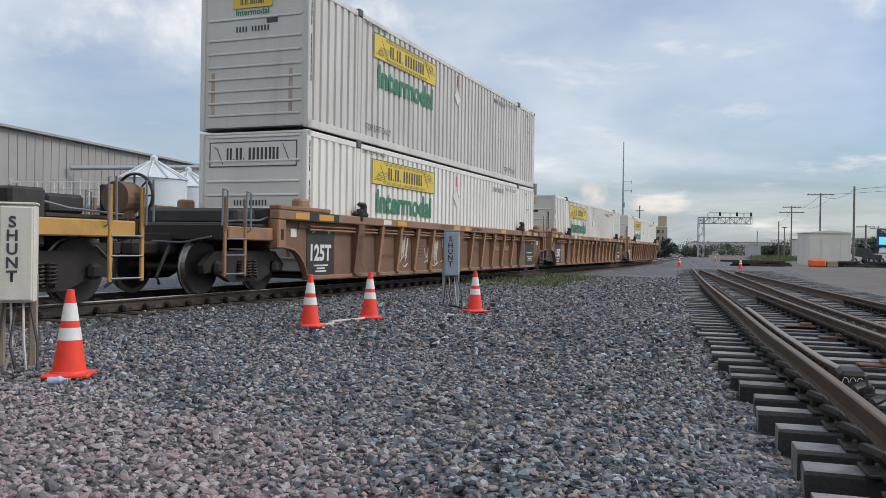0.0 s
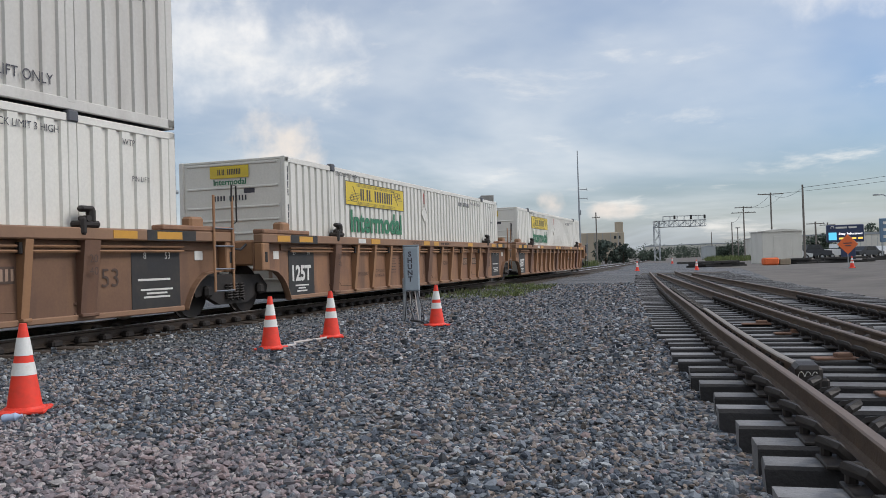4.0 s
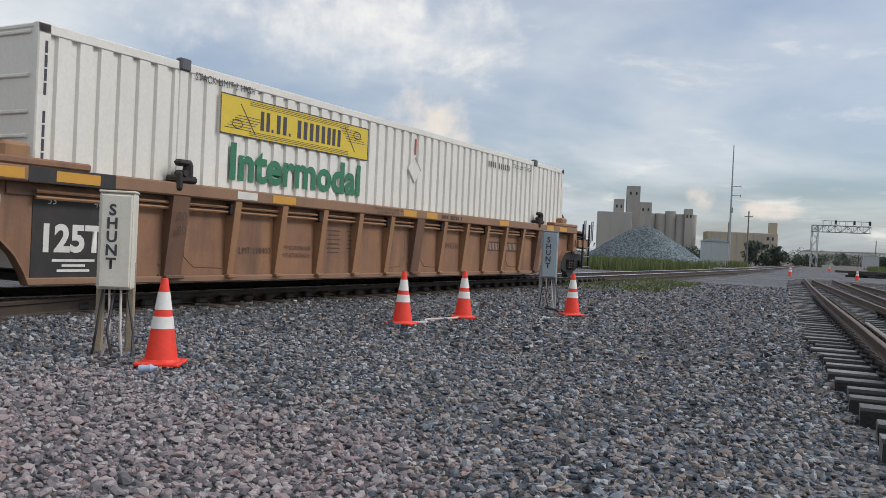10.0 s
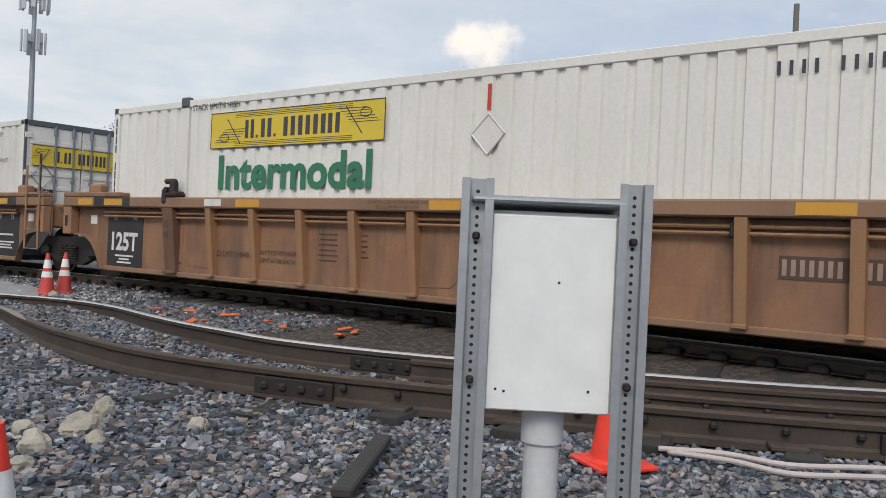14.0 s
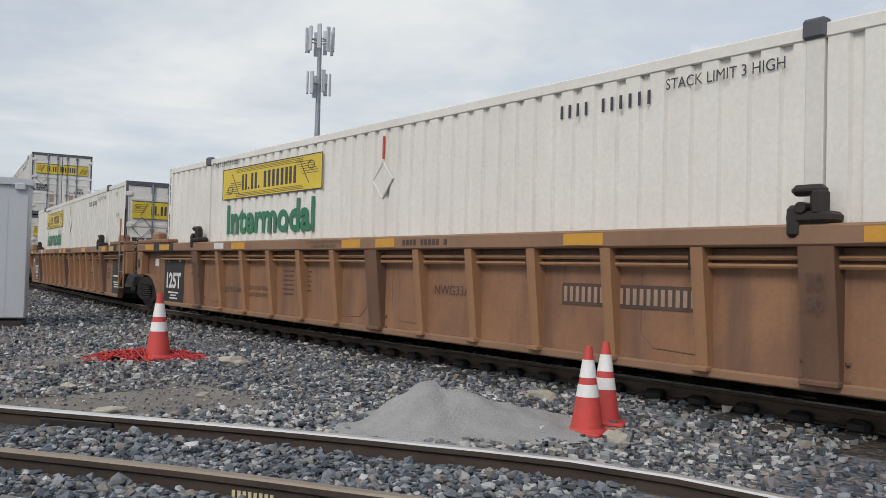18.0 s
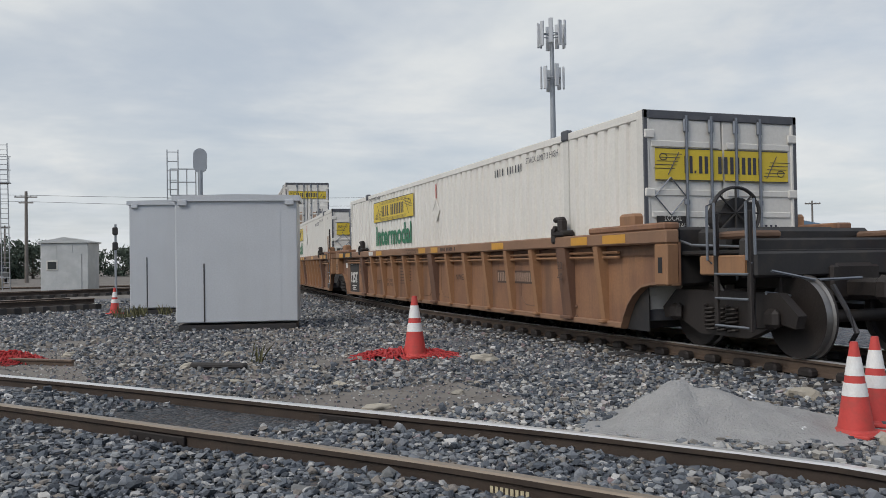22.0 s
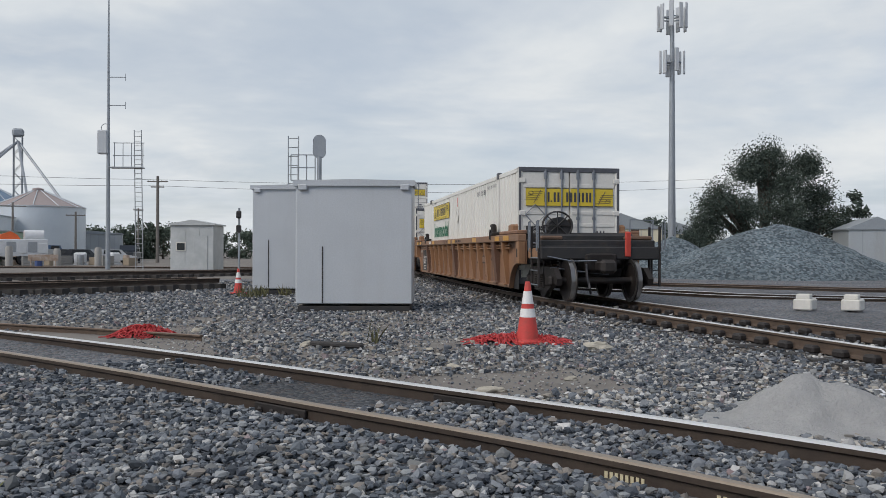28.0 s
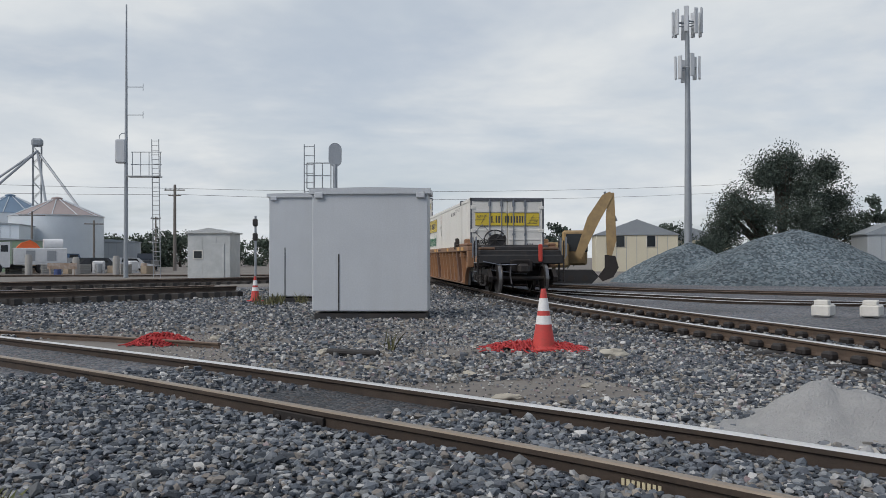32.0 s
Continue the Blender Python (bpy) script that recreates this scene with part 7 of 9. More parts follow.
for k, (x, y, r, sq) in enumerate([(-9.58, -18.5, 0.26, (1.4, 0.8, 0.5)), (-9.42, -12.3, 0.13, (1.1, 0.9, 0.9)), (-10.55, -14.0, 0.19, (1.2, 0.8, 0.6)), (-6.9, -15.9, 0.14, (1.5, 0.8, 0.4)),
                                   (-5.9, -20.2, 0.15, (1.1, 0.8, 0.6)), (-7.1, -17.5, 0.12, (1.3, 0.8, 0.5)), (-6.1, -18.3, 0.10, (1.2, 0.8, 0.6)), (-8.0, -16.3, 0.09, (1.3, 0.9, 0.5)),
                                   (-6.75, -21.5, 0.12, (1.1, 0.9, 0.6)), (-10.2, -15.3, 0.08, (1.2, 0.9, 0.6)), (-4.6, -23.0, 0.14, (1.2, 0.9, 0.5)), (-7.4, -19.2, 0.09, (1.1, 0.9, 0.6))]):
    boulder(x, y, 0.68 * r, "weathered pale rock half sunk in the gravel", 60 + k, sq, turn=55 * k)


def cable(name, pts, r, mat, label):
    p = [Vector(q) for q in pts]
    fine = []
    for i in range(len(p) - 1):
        a, b, c, d = p[max(i - 1, 0)], p[i], p[i + 1], p[min(i + 2, len(p) - 1)]
        for u in (0, 0.25, 0.5, 0.75):
            fine.append(0.5 * (2 * b + (c - a) * u + (2 * a - 5 * b + 4 * c - d) * u * u + (3 * b - a - 3 * c + d) * u**3))
    fine.append(p[-1])
    solo(name, Mesh().tube(fine, r, 8).mesh(name, M[mat], True), label, "cable")


def lay(pts, h=0.035):
    return [(x, y, ground_z(x, y) + h) for x, y in pts]


cable("hose", lay([(-5.42, -0.75), (-5.45, -0.4), (-5.38, -0.08), (-5.55, 0.25), (-5.70, 0.54), (-5.55, 0.81), (-5.26, 1.08), (-5.16, 1.36), (-5.27, 1.58), (-5.47, 1.78), (-5.50, 2.06), (-5.42, 2.45)], 0.045), 0.016, "cable_pale", "pale plastic hose snaking over the ballast")
cable("hose", lay([(-5.40, -0.80), (-5.52, -0.45), (-5.50, -0.10), (-5.72, 0.28), (-5.86, 0.55), (-5.88, 0.80), (-5.74, 0.98), (-5.48, 1.08)], 0.06), 0.016, "cable_pale", "pale plastic hose looping beside another")
cable("hose", lay([(-5.02, 1.12), (-5.0, 1.32), (-5.10, 1.5), (-5.30, 1.66), (-5.42, 1.82)], 0.035), 0.014, "cable_pale", "short grey end of hose on the ballast")
cable("cable", lay([(-5.36, 10.35), (-5.25, 10.7), (-5.45, 11.1), (-5.28, 11.5), (-5.2, 11.85)]), 0.018, "cable_pale", "pale cable between two traffic cones")
cable("cable", lay([(-5.05, 15.2), (-4.8, 14.9), (-4.6, 14.6), (-4.35, 14.3)]), 0.02, "cable_dark", "dark cable from the signal box to a cone")


def sand_pile():
    n, rings = 72, 24
    vs, fs = [], []
    for i in range(rings + 1):
        u = i / rings
        for j in range(n):
            a = 2 * math.pi * j / n
            rr = (1.0 + 0.25 * math.cos(a) + 0.10 * math.cos(3 * a + 1) + 0.22 * noise.noise(Vector((math.cos(a), math.sin(a), 2)))) * u
            x, y = rr * math.cos(a) * 1.42, rr * math.sin(a) * 0.8
            h = 0.40 * (0.65 * max(0, 1 - u) ** 1.25 + 0.35 * max(0, 1 - 1.6 * u) ** 1.0 + 0.05 * math.sin(7 * a) * u * (1 - u)) * (1 + 0.3 * noise.noise(Vector((x * 3, y * 3, 1)))) - 0.02
            vs.append((x, y, h + (0.035 * noise.noise(Vector((x * 7, y * 7, 4))) + 0.05 * noise.noise(Vector((x * 2.6, y * 2.6, 8)))) * min(1, 2.5 * (1 - u))))
    for i in range(rings):
        for j in range(n):
            fs.append((i * n + j, i * n + (j + 1) % n, (i + 1) * n + (j + 1) % n, (i + 1) * n + j))
    me = bpy.data.meshes.new("sand_pile")
    me.from_pydata(vs, [], fs)
    me.materials.append(M["sand"])
    me.polygons.foreach_set("use_smooth", [True] * len(me.polygons))
    solo("sand_mound", me, "small heap of pale grey sand beside two cones", "sand mound", pose(-8.7, -13.65, 0.02, 0, 0, 145))


sand_pile()


def net_heap(x, y, w, d, h, seed, label):
    """Crumpled plastic fence mesh: many loops of red cord heaped on the ground."""
    rnd = random.Random(seed)
    m = Mesh()
    for k in range(130):
        a = rnd.uniform(0, math.pi)
        cx, cy = rnd.uniform(-w / 2, w / 2) * 0.8, rnd.uniform(-d / 2, d / 2) * 0.8
        ln = rnd.uniform(0.15, 0.4)
        pts = []
        for q in range(6):
            u = q / 5 - 0.5
            px, py = cx + u * ln * 2 * math.cos(a), cy + u * ln * math.sin(a)
            top = h * max(0.1, 1 - (abs(px) / (w / 2)) ** 2) * max(0.1, 1 - (abs(py) / (d / 2)) ** 2)
            pts.append((px, py, max(0.01, top * rnd.uniform(0.3, 1.0))))
        m.tube(pts, 0.009, 4)
    # folded sheet under the cords
    n = 14
    base = len(m.v)
    for i in range(n):
        for j in range(n):
            px, py = (i / (n - 1) - 0.5) * w, (j / (n - 1) - 0.5) * d
            e = max(0, 1 - (2 * px / w) ** 2) * max(0, 1 - (2 * py / d) ** 2)
            m.v.append((px * (0.9 + 0.1 * rnd.random()), py * (0.9 + 0.1 * rnd.random()), h * 0.75 * e ** 0.7 * (0.55 + 0.5 * rnd.random()) - 0.01))
    for i in range(n - 1):
        for j in range(n - 1):
            a = base + i * n + j
            if rnd.random() < 0.3 + 0.5 * (((i - 6) / 6.5) ** 2 + ((j - 6) / 6.5) ** 2) / 2:
                continue
            m.f.append((a, a + n, a + n + 1, a + 1))
    t = solo("safety_netting", m.mesh("safety_netting", M["net_red"]), label, "netting", pose(x, y, ground_z(x, y) + 0.01, 0, 0, 70))


net_heap(-8.95, -19.75, 0.7, 1.75, 0.16, 1, "crumpled red plastic safety netting round a cone")
net_heap(-3.75, -22.4, 0.5, 1.1, 0.2, 2, "crumpled red safety netting lying by a loose rail")

# loose rail, planks and litter
solo("loose_rail", rail_mesh([(0.6, -26.6), (-0.8, -25.2), (-2.9, -23.2), (-4.55, -21.4)], 0.10, "rail_brown_head", 0.9, 0.8), "rusty length of rail lying on the ground", "rail")
solo("plank", Mesh().box((0, 0, 0.06), (0.8, 0.12, 0.07), 0.02).mesh("plank", M["tie_black"]), "short dark timber lying in the gravel", "timber", pose(-6.25, -19.85, 0.0, 0, 0, -40))
solo("plank", Mesh().box((0, 0, 0.05), (1.1, 0.10, 0.05), 0.01).mesh("plank", M["tie_black"]), "dark strip of wood on the ballast", "timber", pose(-4.0, -1.9, 0.02, 0, 0, 25))
solo("bottle", Mesh().lathe([(0.0, 0), (0.03, 0.0), (0.033, 0.03), (0.026, 0.06), (0.032, 0.09), (0.012, 0.12), (0.012, 0.14)], 14).mesh("bottle", M["litter_blue"], True), "crushed blue plastic bottle beside a cone", "bottle", pose(-4.93, 5.15, 0.05, 0, 84, 30))
solo("litter", Mesh().box((0, 0, 0.03), (0.17, 0.11, 0.05), 0.03).mesh("litter", M["litter_white"]), "white crumpled litter near the sand heap", "litter", pose(-9.2, -12.9, 0.03, 8, 5, 20))
solo("litter", Mesh().box((0, 0, 0.03), (0.22, 0.10, 0.05), 0.03).mesh("litter", M["litter_white"]), "white scrap lying among the stones", "litter", pose(-10.25, -14.4, 0.0, 8, 5, 60))
solo("steel_plate", Mesh().box((0, 0, 0.02), (1.1, 0.35, 0.03), 0.005).mesh("steel_plate", M["galv"]), "flat grey plate lying behind the cones", "plate", pose(-10.75, -12.75, 0.02, 0, 0, 70))
solo("white_flake", Mesh().box((0, 0, 0.015), (0.14, 0.07, 0.03), 0.012).mesh("white_flake", M["litter_white"]), "white scrap on the ballast by the rail", "litter", pose(-6.5, 1.05, 0.03, 5, 0, 40))
rnd5 = random.Random(8)
for k in range(14):
    x, y = -8.9 + rnd5.uniform(-0.5, 0.6), rnd5.uniform(-9.5, -4.0)
    solo("paint_mark", Mesh().box((0, 0, 0.01), (rnd5.uniform(0.08, 0.3), rnd5.uniform(0.05, 0.1), 0.03), 0.01).mesh("paint_mark", M["paint_orange_mark"]), "orange marking paint on ballast stones", "paint mark",
         pose(x, y, ground_z(x, y) + 0.03, rnd5.uniform(-15, 15), rnd5.uniform(-15, 15), rnd5.uniform(0, 180)), group="orange paint marks")


def grass_tufts(name, spots, label, h0=0.12, h1=0.3, seed=3, blades=26, mat="grass"):
    rnd = random.Random(seed)
    m = Mesh()
    for x, y, s in spots:
        z = ground_z(x, y)
        for _ in range(blades):
            a, r = rnd.uniform(0, 6.28), rnd.uniform(0, s)
            bx, by, h = x + r * math.cos(a), y + r * math.sin(a), rnd.uniform(h0, h1)
            lx, ly = rnd.uniform(-0.1, 0.1) * h / h0 * 0.6, rnd.uniform(-0.1, 0.1) * h / h0 * 0.6
            w = 0.012 + 0.02 * h
            t = rnd.uniform(0, 3.14)
            dx, dy = w * math.cos(t), w * math.sin(t)
            m.add([(bx - dx, by - dy, z - 0.01), (bx + dx, by + dy, z - 0.01), (bx + lx * 0.5 + dx * 0.6, by + ly * 0.5 + dy * 0.6, z + h * 0.6), (bx + lx, by + ly, z + h)], [(0, 1, 2), (0, 2, 3)])
    me = bpy.data.meshes.new(name)
    me.from_pydata(m.v, [], m.f)
    me.materials.append(M[mat])
    solo(name, me, label, "grass", kind="stuff")


rg = random.Random(2)
grass_tufts("grass", [(rg.uniform(-7.4, -5.0), rg.uniform(24, 34), 0.35) for _ in range(60)], "low green grass growing between the tracks", 0.06, 0.2)
grass_tufts("weeds", [(-7.0 + rg.uniform(-0.9, 0.6), -33.5 + rg.uniform(-1, 1), 0.25) for _ in range(14)] + [(-6.9, -20.3, 0.12), (0.8, -13.2, 0.3), (0.5, -13.8, 0.25), (1.0, -14.1, 0.3), (0.2, -12.6, 0.2)], "dry weeds beside the cabinets and rails", 0.1, 0.4, 5, 14, "grass_dry")
grass_tufts("low_grass", [(-2.1 + rg.gauss(0, 0.35), -7.5 + rg.gauss(0, 0.6), 0.16) for _ in range(26)] + [(-2.7 + rg.gauss(0, 0.15), -13.3 + rg.gauss(0, 0.2), 0.14) for _ in range(8)], "patch of low yellow-green grass in the gravel", 0.05, 0.16, 9, 26, "grass_pale")
grass_tufts("tall_grass", [(rg.uniform(-20, -9.6), rg.uniform(50, 70), 0.6) for _ in range(420)] + [(rg.uniform(-20, -11.5), rg.uniform(76, 120), 0.8) for _ in range(160)] + [(rg.uniform(3, 10), rg.uniform(120, 170), 1.0) for _ in range(120)],
            "tall green grass along the far side of the line", 0.35, 0.9, 6)

# ---- north: what stands beyond the end of the train ----


def utility_pole(x, y, h, label, arms=(), r=0.14, mat="pole_wood", turn=0, transformer=False):
    t = thing("utility_pole", label, "utility pole", pose(x, y, 0, 0, 0, turn), group="utility poles")
    part("pole", Mesh().tube([(0, 0, -0.2), (0, 0, h)], r, 10, r1=r * 0.7).mesh("pole", M[mat], True), t)
    for z, w in arms:
        arm = part("crossarm", Mesh().box((0, 0.08, z), (w, 0.1, 0.12), 0.01).mesh("crossarm", M[mat]), t)
        for k in (-0.45, -0.2, 0.2, 0.45):
            part("insulator", Mesh().lathe([(0.03, 0), (0.05, 0.05), (0.03, 0.12)], 8, (w * k, 0.08, z + 0.06)).mesh("insulator", M["cabinet_grey"]), arm)
    if transformer:
        part("transformer", Mesh().lathe([(0.25, 0), (0.27, 0.1), (0.27, 0.8), (0.2, 0.9)], 12, (0.4, 0, h - 2.2)).mesh("transformer", M["galv"]), t)
    return t


utility_pole(11.7, 95.1, 8.0, "tall bare wooden pole beside the white shed", r=0.13)
utility_pole(10.7, 119, 8.9, "wooden utility pole with one crossarm", ((8.7, 3.2),), r=0.13)
utility_pole(8.5, 139, 8.3, "distant wooden pole with two crossarms", ((8.1, 2.6), (7.3, 3.6)), r=0.13)
utility_pole(8.2, 170, 7.0, "far bare wooden pole beside the line", r=0.13)
utility_pole(10.3, 190, 6.5, "far wooden pole with lamp arm", ((6.4, 1.0),), r=0.13)
utility_pole(5.5, 210, 6.2, "small far wooden pole", r=0.13)
utility_pole(17.5, 130, 5.2, "far utility pole behind the parked cars", ((4.9, 2.4),), r=0.16)
utility_pole(22.0, 150, 5.6, "far utility pole behind the message sign", ((5.2, 2.4),), r=0.16)
utility_pole(-13.4, 132, 8.0, "dark wooden pole beside the grain elevator", ((7.2, 1.2),), r=0.13)
utility_pole(-24.5, 200, 9.0, "thin far pole before the tan warehouse", r=0.13)
utility_pole(-40.15, -5.5, 12.4, "wooden pole rising behind the train", (), r=0.17)


def lattice_mast(x, y, z0, w, h, mat="galv"):
    """An upright square lattice as one mesh."""
    m = Mesh()
    for sx in (-1, 1):
        for sy in (-1, 1):
            m.tube([(x + sx * w / 2, y + sy * w / 2, z0), (x + sx * w / 2, y + sy * w / 2, z0 + h)], 0.06, 5)
    n = int(h / (w * 1.1))
    for k in range(n):
        a, b = z0 + h * k / n, z0 + h * (k + 1) / n
        for sy in (-1, 1):
            s = 1 if k % 2 else -1
            m.tube([(x - s * w / 2, y + sy * w / 2, a), (x + s * w / 2, y + sy * w / 2, b)], 0.04, 4)
        for sx in (-1, 1):
            m.tube([(x + sx * w / 2, y - w / 2, a), (x + sx * w / 2, y + w / 2, b)], 0.04, 4)
    return m


def signal_gantry():
    t = thing("signal_gantry", "galvanised lattice signal bridge reaching over the track", "signal gantry", pose(-5.2, 156, 0, 0, 0, 14))
    part("mast", lattice_mast(0, 0, 0, 0.95, 7.2).mesh("mast", M["galv"]), t, "lattice upright")
    beam = Mesh()
    for z in (6.1, 7.2):
        for sy in (-0.5, 0.5):
            beam.tube([(-0.5, sy, z), (8.6, sy, z)], 0.07, 5)
    for k in range(10):
        a, b = -0.5 + 0.91 * k, -0.5 + 0.91 * (k + 1)
        s = k % 2
        for sy in (-0.5, 0.5):
            beam.tube([(a, sy, 6.1 if s else 7.2), (b, sy, 7.2 if s else 6.1)], 0.045, 4)
            beam.tube([(b, sy, 6.1), (b, sy, 7.2)], 0.04, 4)
    for sy in (-0.5, 0.5):
        beam.tube([(1.2, sy, 8.0), (8.6, sy, 8.0)], 0.035, 4)
        for k in range(7):
            beam.tube([(1.2 + 1.23 * k, sy, 7.2), (1.2 + 1.23 * k, sy, 8.0)], 0.03, 4)
    part("beam", beam.mesh("beam", M["galv"]), t, "lattice cantilever with a handrail")
    for x in (3.1, 6.0, 8.4):
        part("signal_head", Mesh().box((x, -0.5, 7.75), (0.35, 0.2, 0.7), 0.05).mesh("signal_head", M["car_black"]), t, "black signal head")


signal_gantry()


def antenna_mast():
    t = thing("antenna_mast", "slim steel radio mast with side antennas", "antenna mast", pose(-18.6, 154, 0, 0, 0, 10))
    part("mast", Mesh().tube([(0, 0, 0), (0, 0, 20.5)], 0.22, 8, r1=0.08).mesh("mast", M["steel_pole"]), t)
    for z in (13.4, 11.8):
        part("antenna", Mesh().tube([(0, 0, z), (1.5, 0, z)], 0.06, 5).tube([(1.5, 0, z - 0.3), (1.5, 0, z + 0.3)], 0.05, 5).mesh("antenna", M["steel_pole"]), t)
    part("junction", Mesh().box((0.1, 0, 9.3), (0.5, 0.4, 0.9), 0.05).mesh("junction", M["steel_pole"]), t)


antenna_mast()


def tree(x, y, h, w, label, seed, trunk_h=0.25, clumps=46, leaves=46, name="tree", leaf=0.2, lobes=None, mat="leaf"):
    """A tapered trunk with limbs and a crown of many small leaves in uneven clumps."""
    rnd = random.Random(seed)
    t = thing(name, label, "tree" if h > 3 else "bush", pose(x, y, 0))
    wood = Mesh()
    wood.tube([(0, 0, -0.1), (0.03 * h * rnd.uniform(-1, 1), 0, h * 0.3), (0, 0.02 * h, h * 0.62)], 0.035 * h + 0.05, 8, r1=0.01 * h)
    cents = []
    for k in range(clumps):
        if lobes:
            lx, ly, lz, lr = lobes[k % len(lobes)]
            d = Vector((rnd.gauss(0, 1), rnd.gauss(0, 1), rnd.gauss(0, 0.8))).normalized() * lr * rnd.random() ** 0.5
            cents.append(Vector((lx * w / 2, ly * w / 2, lz * h)) + d * h)
            continue
        a, u = rnd.uniform(0, 6.28), rnd.uniform(0.0, 1.0)
        z = h * (trunk_h + (0.96 - trunk_h) * u)
        rr = w / 2 * math.sqrt(max(0.05, 1 - ((u - 0.42) / 0.62) ** 2)) * rnd.uniform(0.45, 1.0)
        cents.append(Vector((rr * math.cos(a), rr * math.sin(a), z)))
    for c in cents[::4]:
        b = Vector((0, 0, h * trunk_h * rnd.uniform(0.7, 1.5)))
        wood.tube([b, (b + c) / 2 + Vector((0, 0, -0.04 * h)), c], 0.012 * h, 5, r1=0.004 * h)
    part("trunk", wood.mesh("trunk", M["bark"], True), t, "dark trunk and limbs")
    vs, fs = [], []
    for c in cents:
        s = w * (rnd.uniform(0.05, 0.10) if lobes else rnd.uniform(0.09, 0.17))
        for _ in range(leaves):
            d = Vector((rnd.gauss(0, 1), rnd.gauss(0, 1), rnd.gauss(0, 0.8)))
            p = c + d.normalized() * s * rnd.random() ** 0.4
            u = Vector((rnd.gauss(0, 1), rnd.gauss(0, 1), rnd.gauss(0, 1))).normalized() * leaf * rnd.uniform(0.6, 1.3)
            v = Vector((rnd.gauss(0, 1), rnd.gauss(0, 1), rnd.gauss(0, 1))).normalized() * leaf * rnd.uniform(0.5, 1.0)
            n = len(vs)
            vs += [p - u, p - v * 0.7, p + u, p + v * 0.7]
            fs.append((n, n + 1, n + 2, n + 3))
    me = bpy.data.meshes.new("crown")
    me.from_pydata([tuple(q) for q in vs], [], fs)
    me.materials.append(M[mat])
    part("crown", me, t, "dark green leafy crown")
    return t


def plain_shed(name, label, x, y, w, d, h, turn, wall, roof, door=None, peak=0.35, category="shed", windows=()):
    t = thing(name, label, category, pose(x, y, 0, 0, 0, turn))
    body = part("wall", Mesh().box((0, 0, h / 2 - 0.05), (w, d, h + 0.1), 0.03).mesh("wall", M[wall]), t)
    part("roof", Mesh().prism([(-w / 2 - 0.12, h), (w / 2 + 0.12, h), (w / 2 + 0.12, h + 0.08), (0, h + 0.08 + peak), (-w / 2 - 0.12, h + 0.08)], 1, -d / 2 - 0.12, d / 2 + 0.12).mesh("roof", M[roof]), t)
    n = max(3, int(w / 0.9))
    for k in range(1, n):
        part("seam", Mesh().box((-w / 2 + w * k / n, -d / 2 - 0.006, h / 2), (0.04, 0.02, h - 0.1)).mesh("seam", M[roof]), body)
    if door:
        part("door", Mesh().box((door[0], -d / 2 - 0.02, door[2] / 2), (door[1], 0.05, door[2]), 0.01).mesh("door", M[wall]), t)
    for wx, wz, ww, wh in windows:
        win = part("window", Mesh().box((wx, -d / 2 - 0.02, wz), (ww + 0.14, 0.05, wh + 0.14), 0.01).mesh("window", M["white_wall"]), t)
        part("pane", Mesh().box((wx, -d / 2 - 0.05, wz), (ww, 0.02, wh)).mesh("pane", M["window_dark"]), win)
    return t


plain_shed("equipment_shed", "white corrugated equipment shed with dirty walls", 8.4, 89.5, 3.9, 3.0, 3.05, 17, "white_wall", "white_wall", (0.0, 1.7, 2.6), 0.2)
plain_shed("small_shed", "small pale grey shed by the gravel heap", -13.8, 101, 2.8, 2.8, 2.8, 14, "metal_wall", "metal_roof")
plain_shed("relay_hut", "distant small white relay hut", -7.5, 190, 2.6, 2.6, 3.0, 5, "white_wall", "metal_roof")
plain_shed("relay_hut", "distant grey relay hut on the far bank", 4.5, 205, 3.0, 2.6, 2.6, 5, "metal_wall", "metal_roof")
solo("tank", Mesh().box((0, 0, 0.32), (1.25, 0.8, 0.62), 0.12).mesh("tank", M["paint_orange_mark"]), "faded orange container at the foot of the white shed", "tank", pose(6.6, 75.6, 0, 0, 0, 15))
solo("crate", Mesh().box((0, 0, 0.26), (0.9, 0.7, 0.5), 0.05).mesh("crate", M["post_wood"]), "brown crate beside the white shed", "crate", pose(7.7, 76, 0, 0, 0, 15))
for k, (x, y, w) in enumerate(((1.8, 74, 3.6), (10.4, 79.5, 3.2), (13.4, 80.5, 4.0), (2.6, 76, 2.4), (16.8, 79.0, 4.0))):
    t = thing("timber_stack", "dark stack of used railroad ties", "timber stack", pose(x, y, 0, 0, 0, 12 + 3 * k), group="tie stacks")
    me = tie_mesh(2.0, M["tie_black"], 0.22, 0.17, seed=90 + k)
    for q in range(14):
        part("timber", me, t, m=Matrix.Translation((random.uniform(-w / 2, w / 2), random.uniform(-0.5, 0.5), 0.165 + 0.165 * (q % 3))) @ Matrix.Rotation(radians(random.uniform(-12, 12)), 4, "Z"))


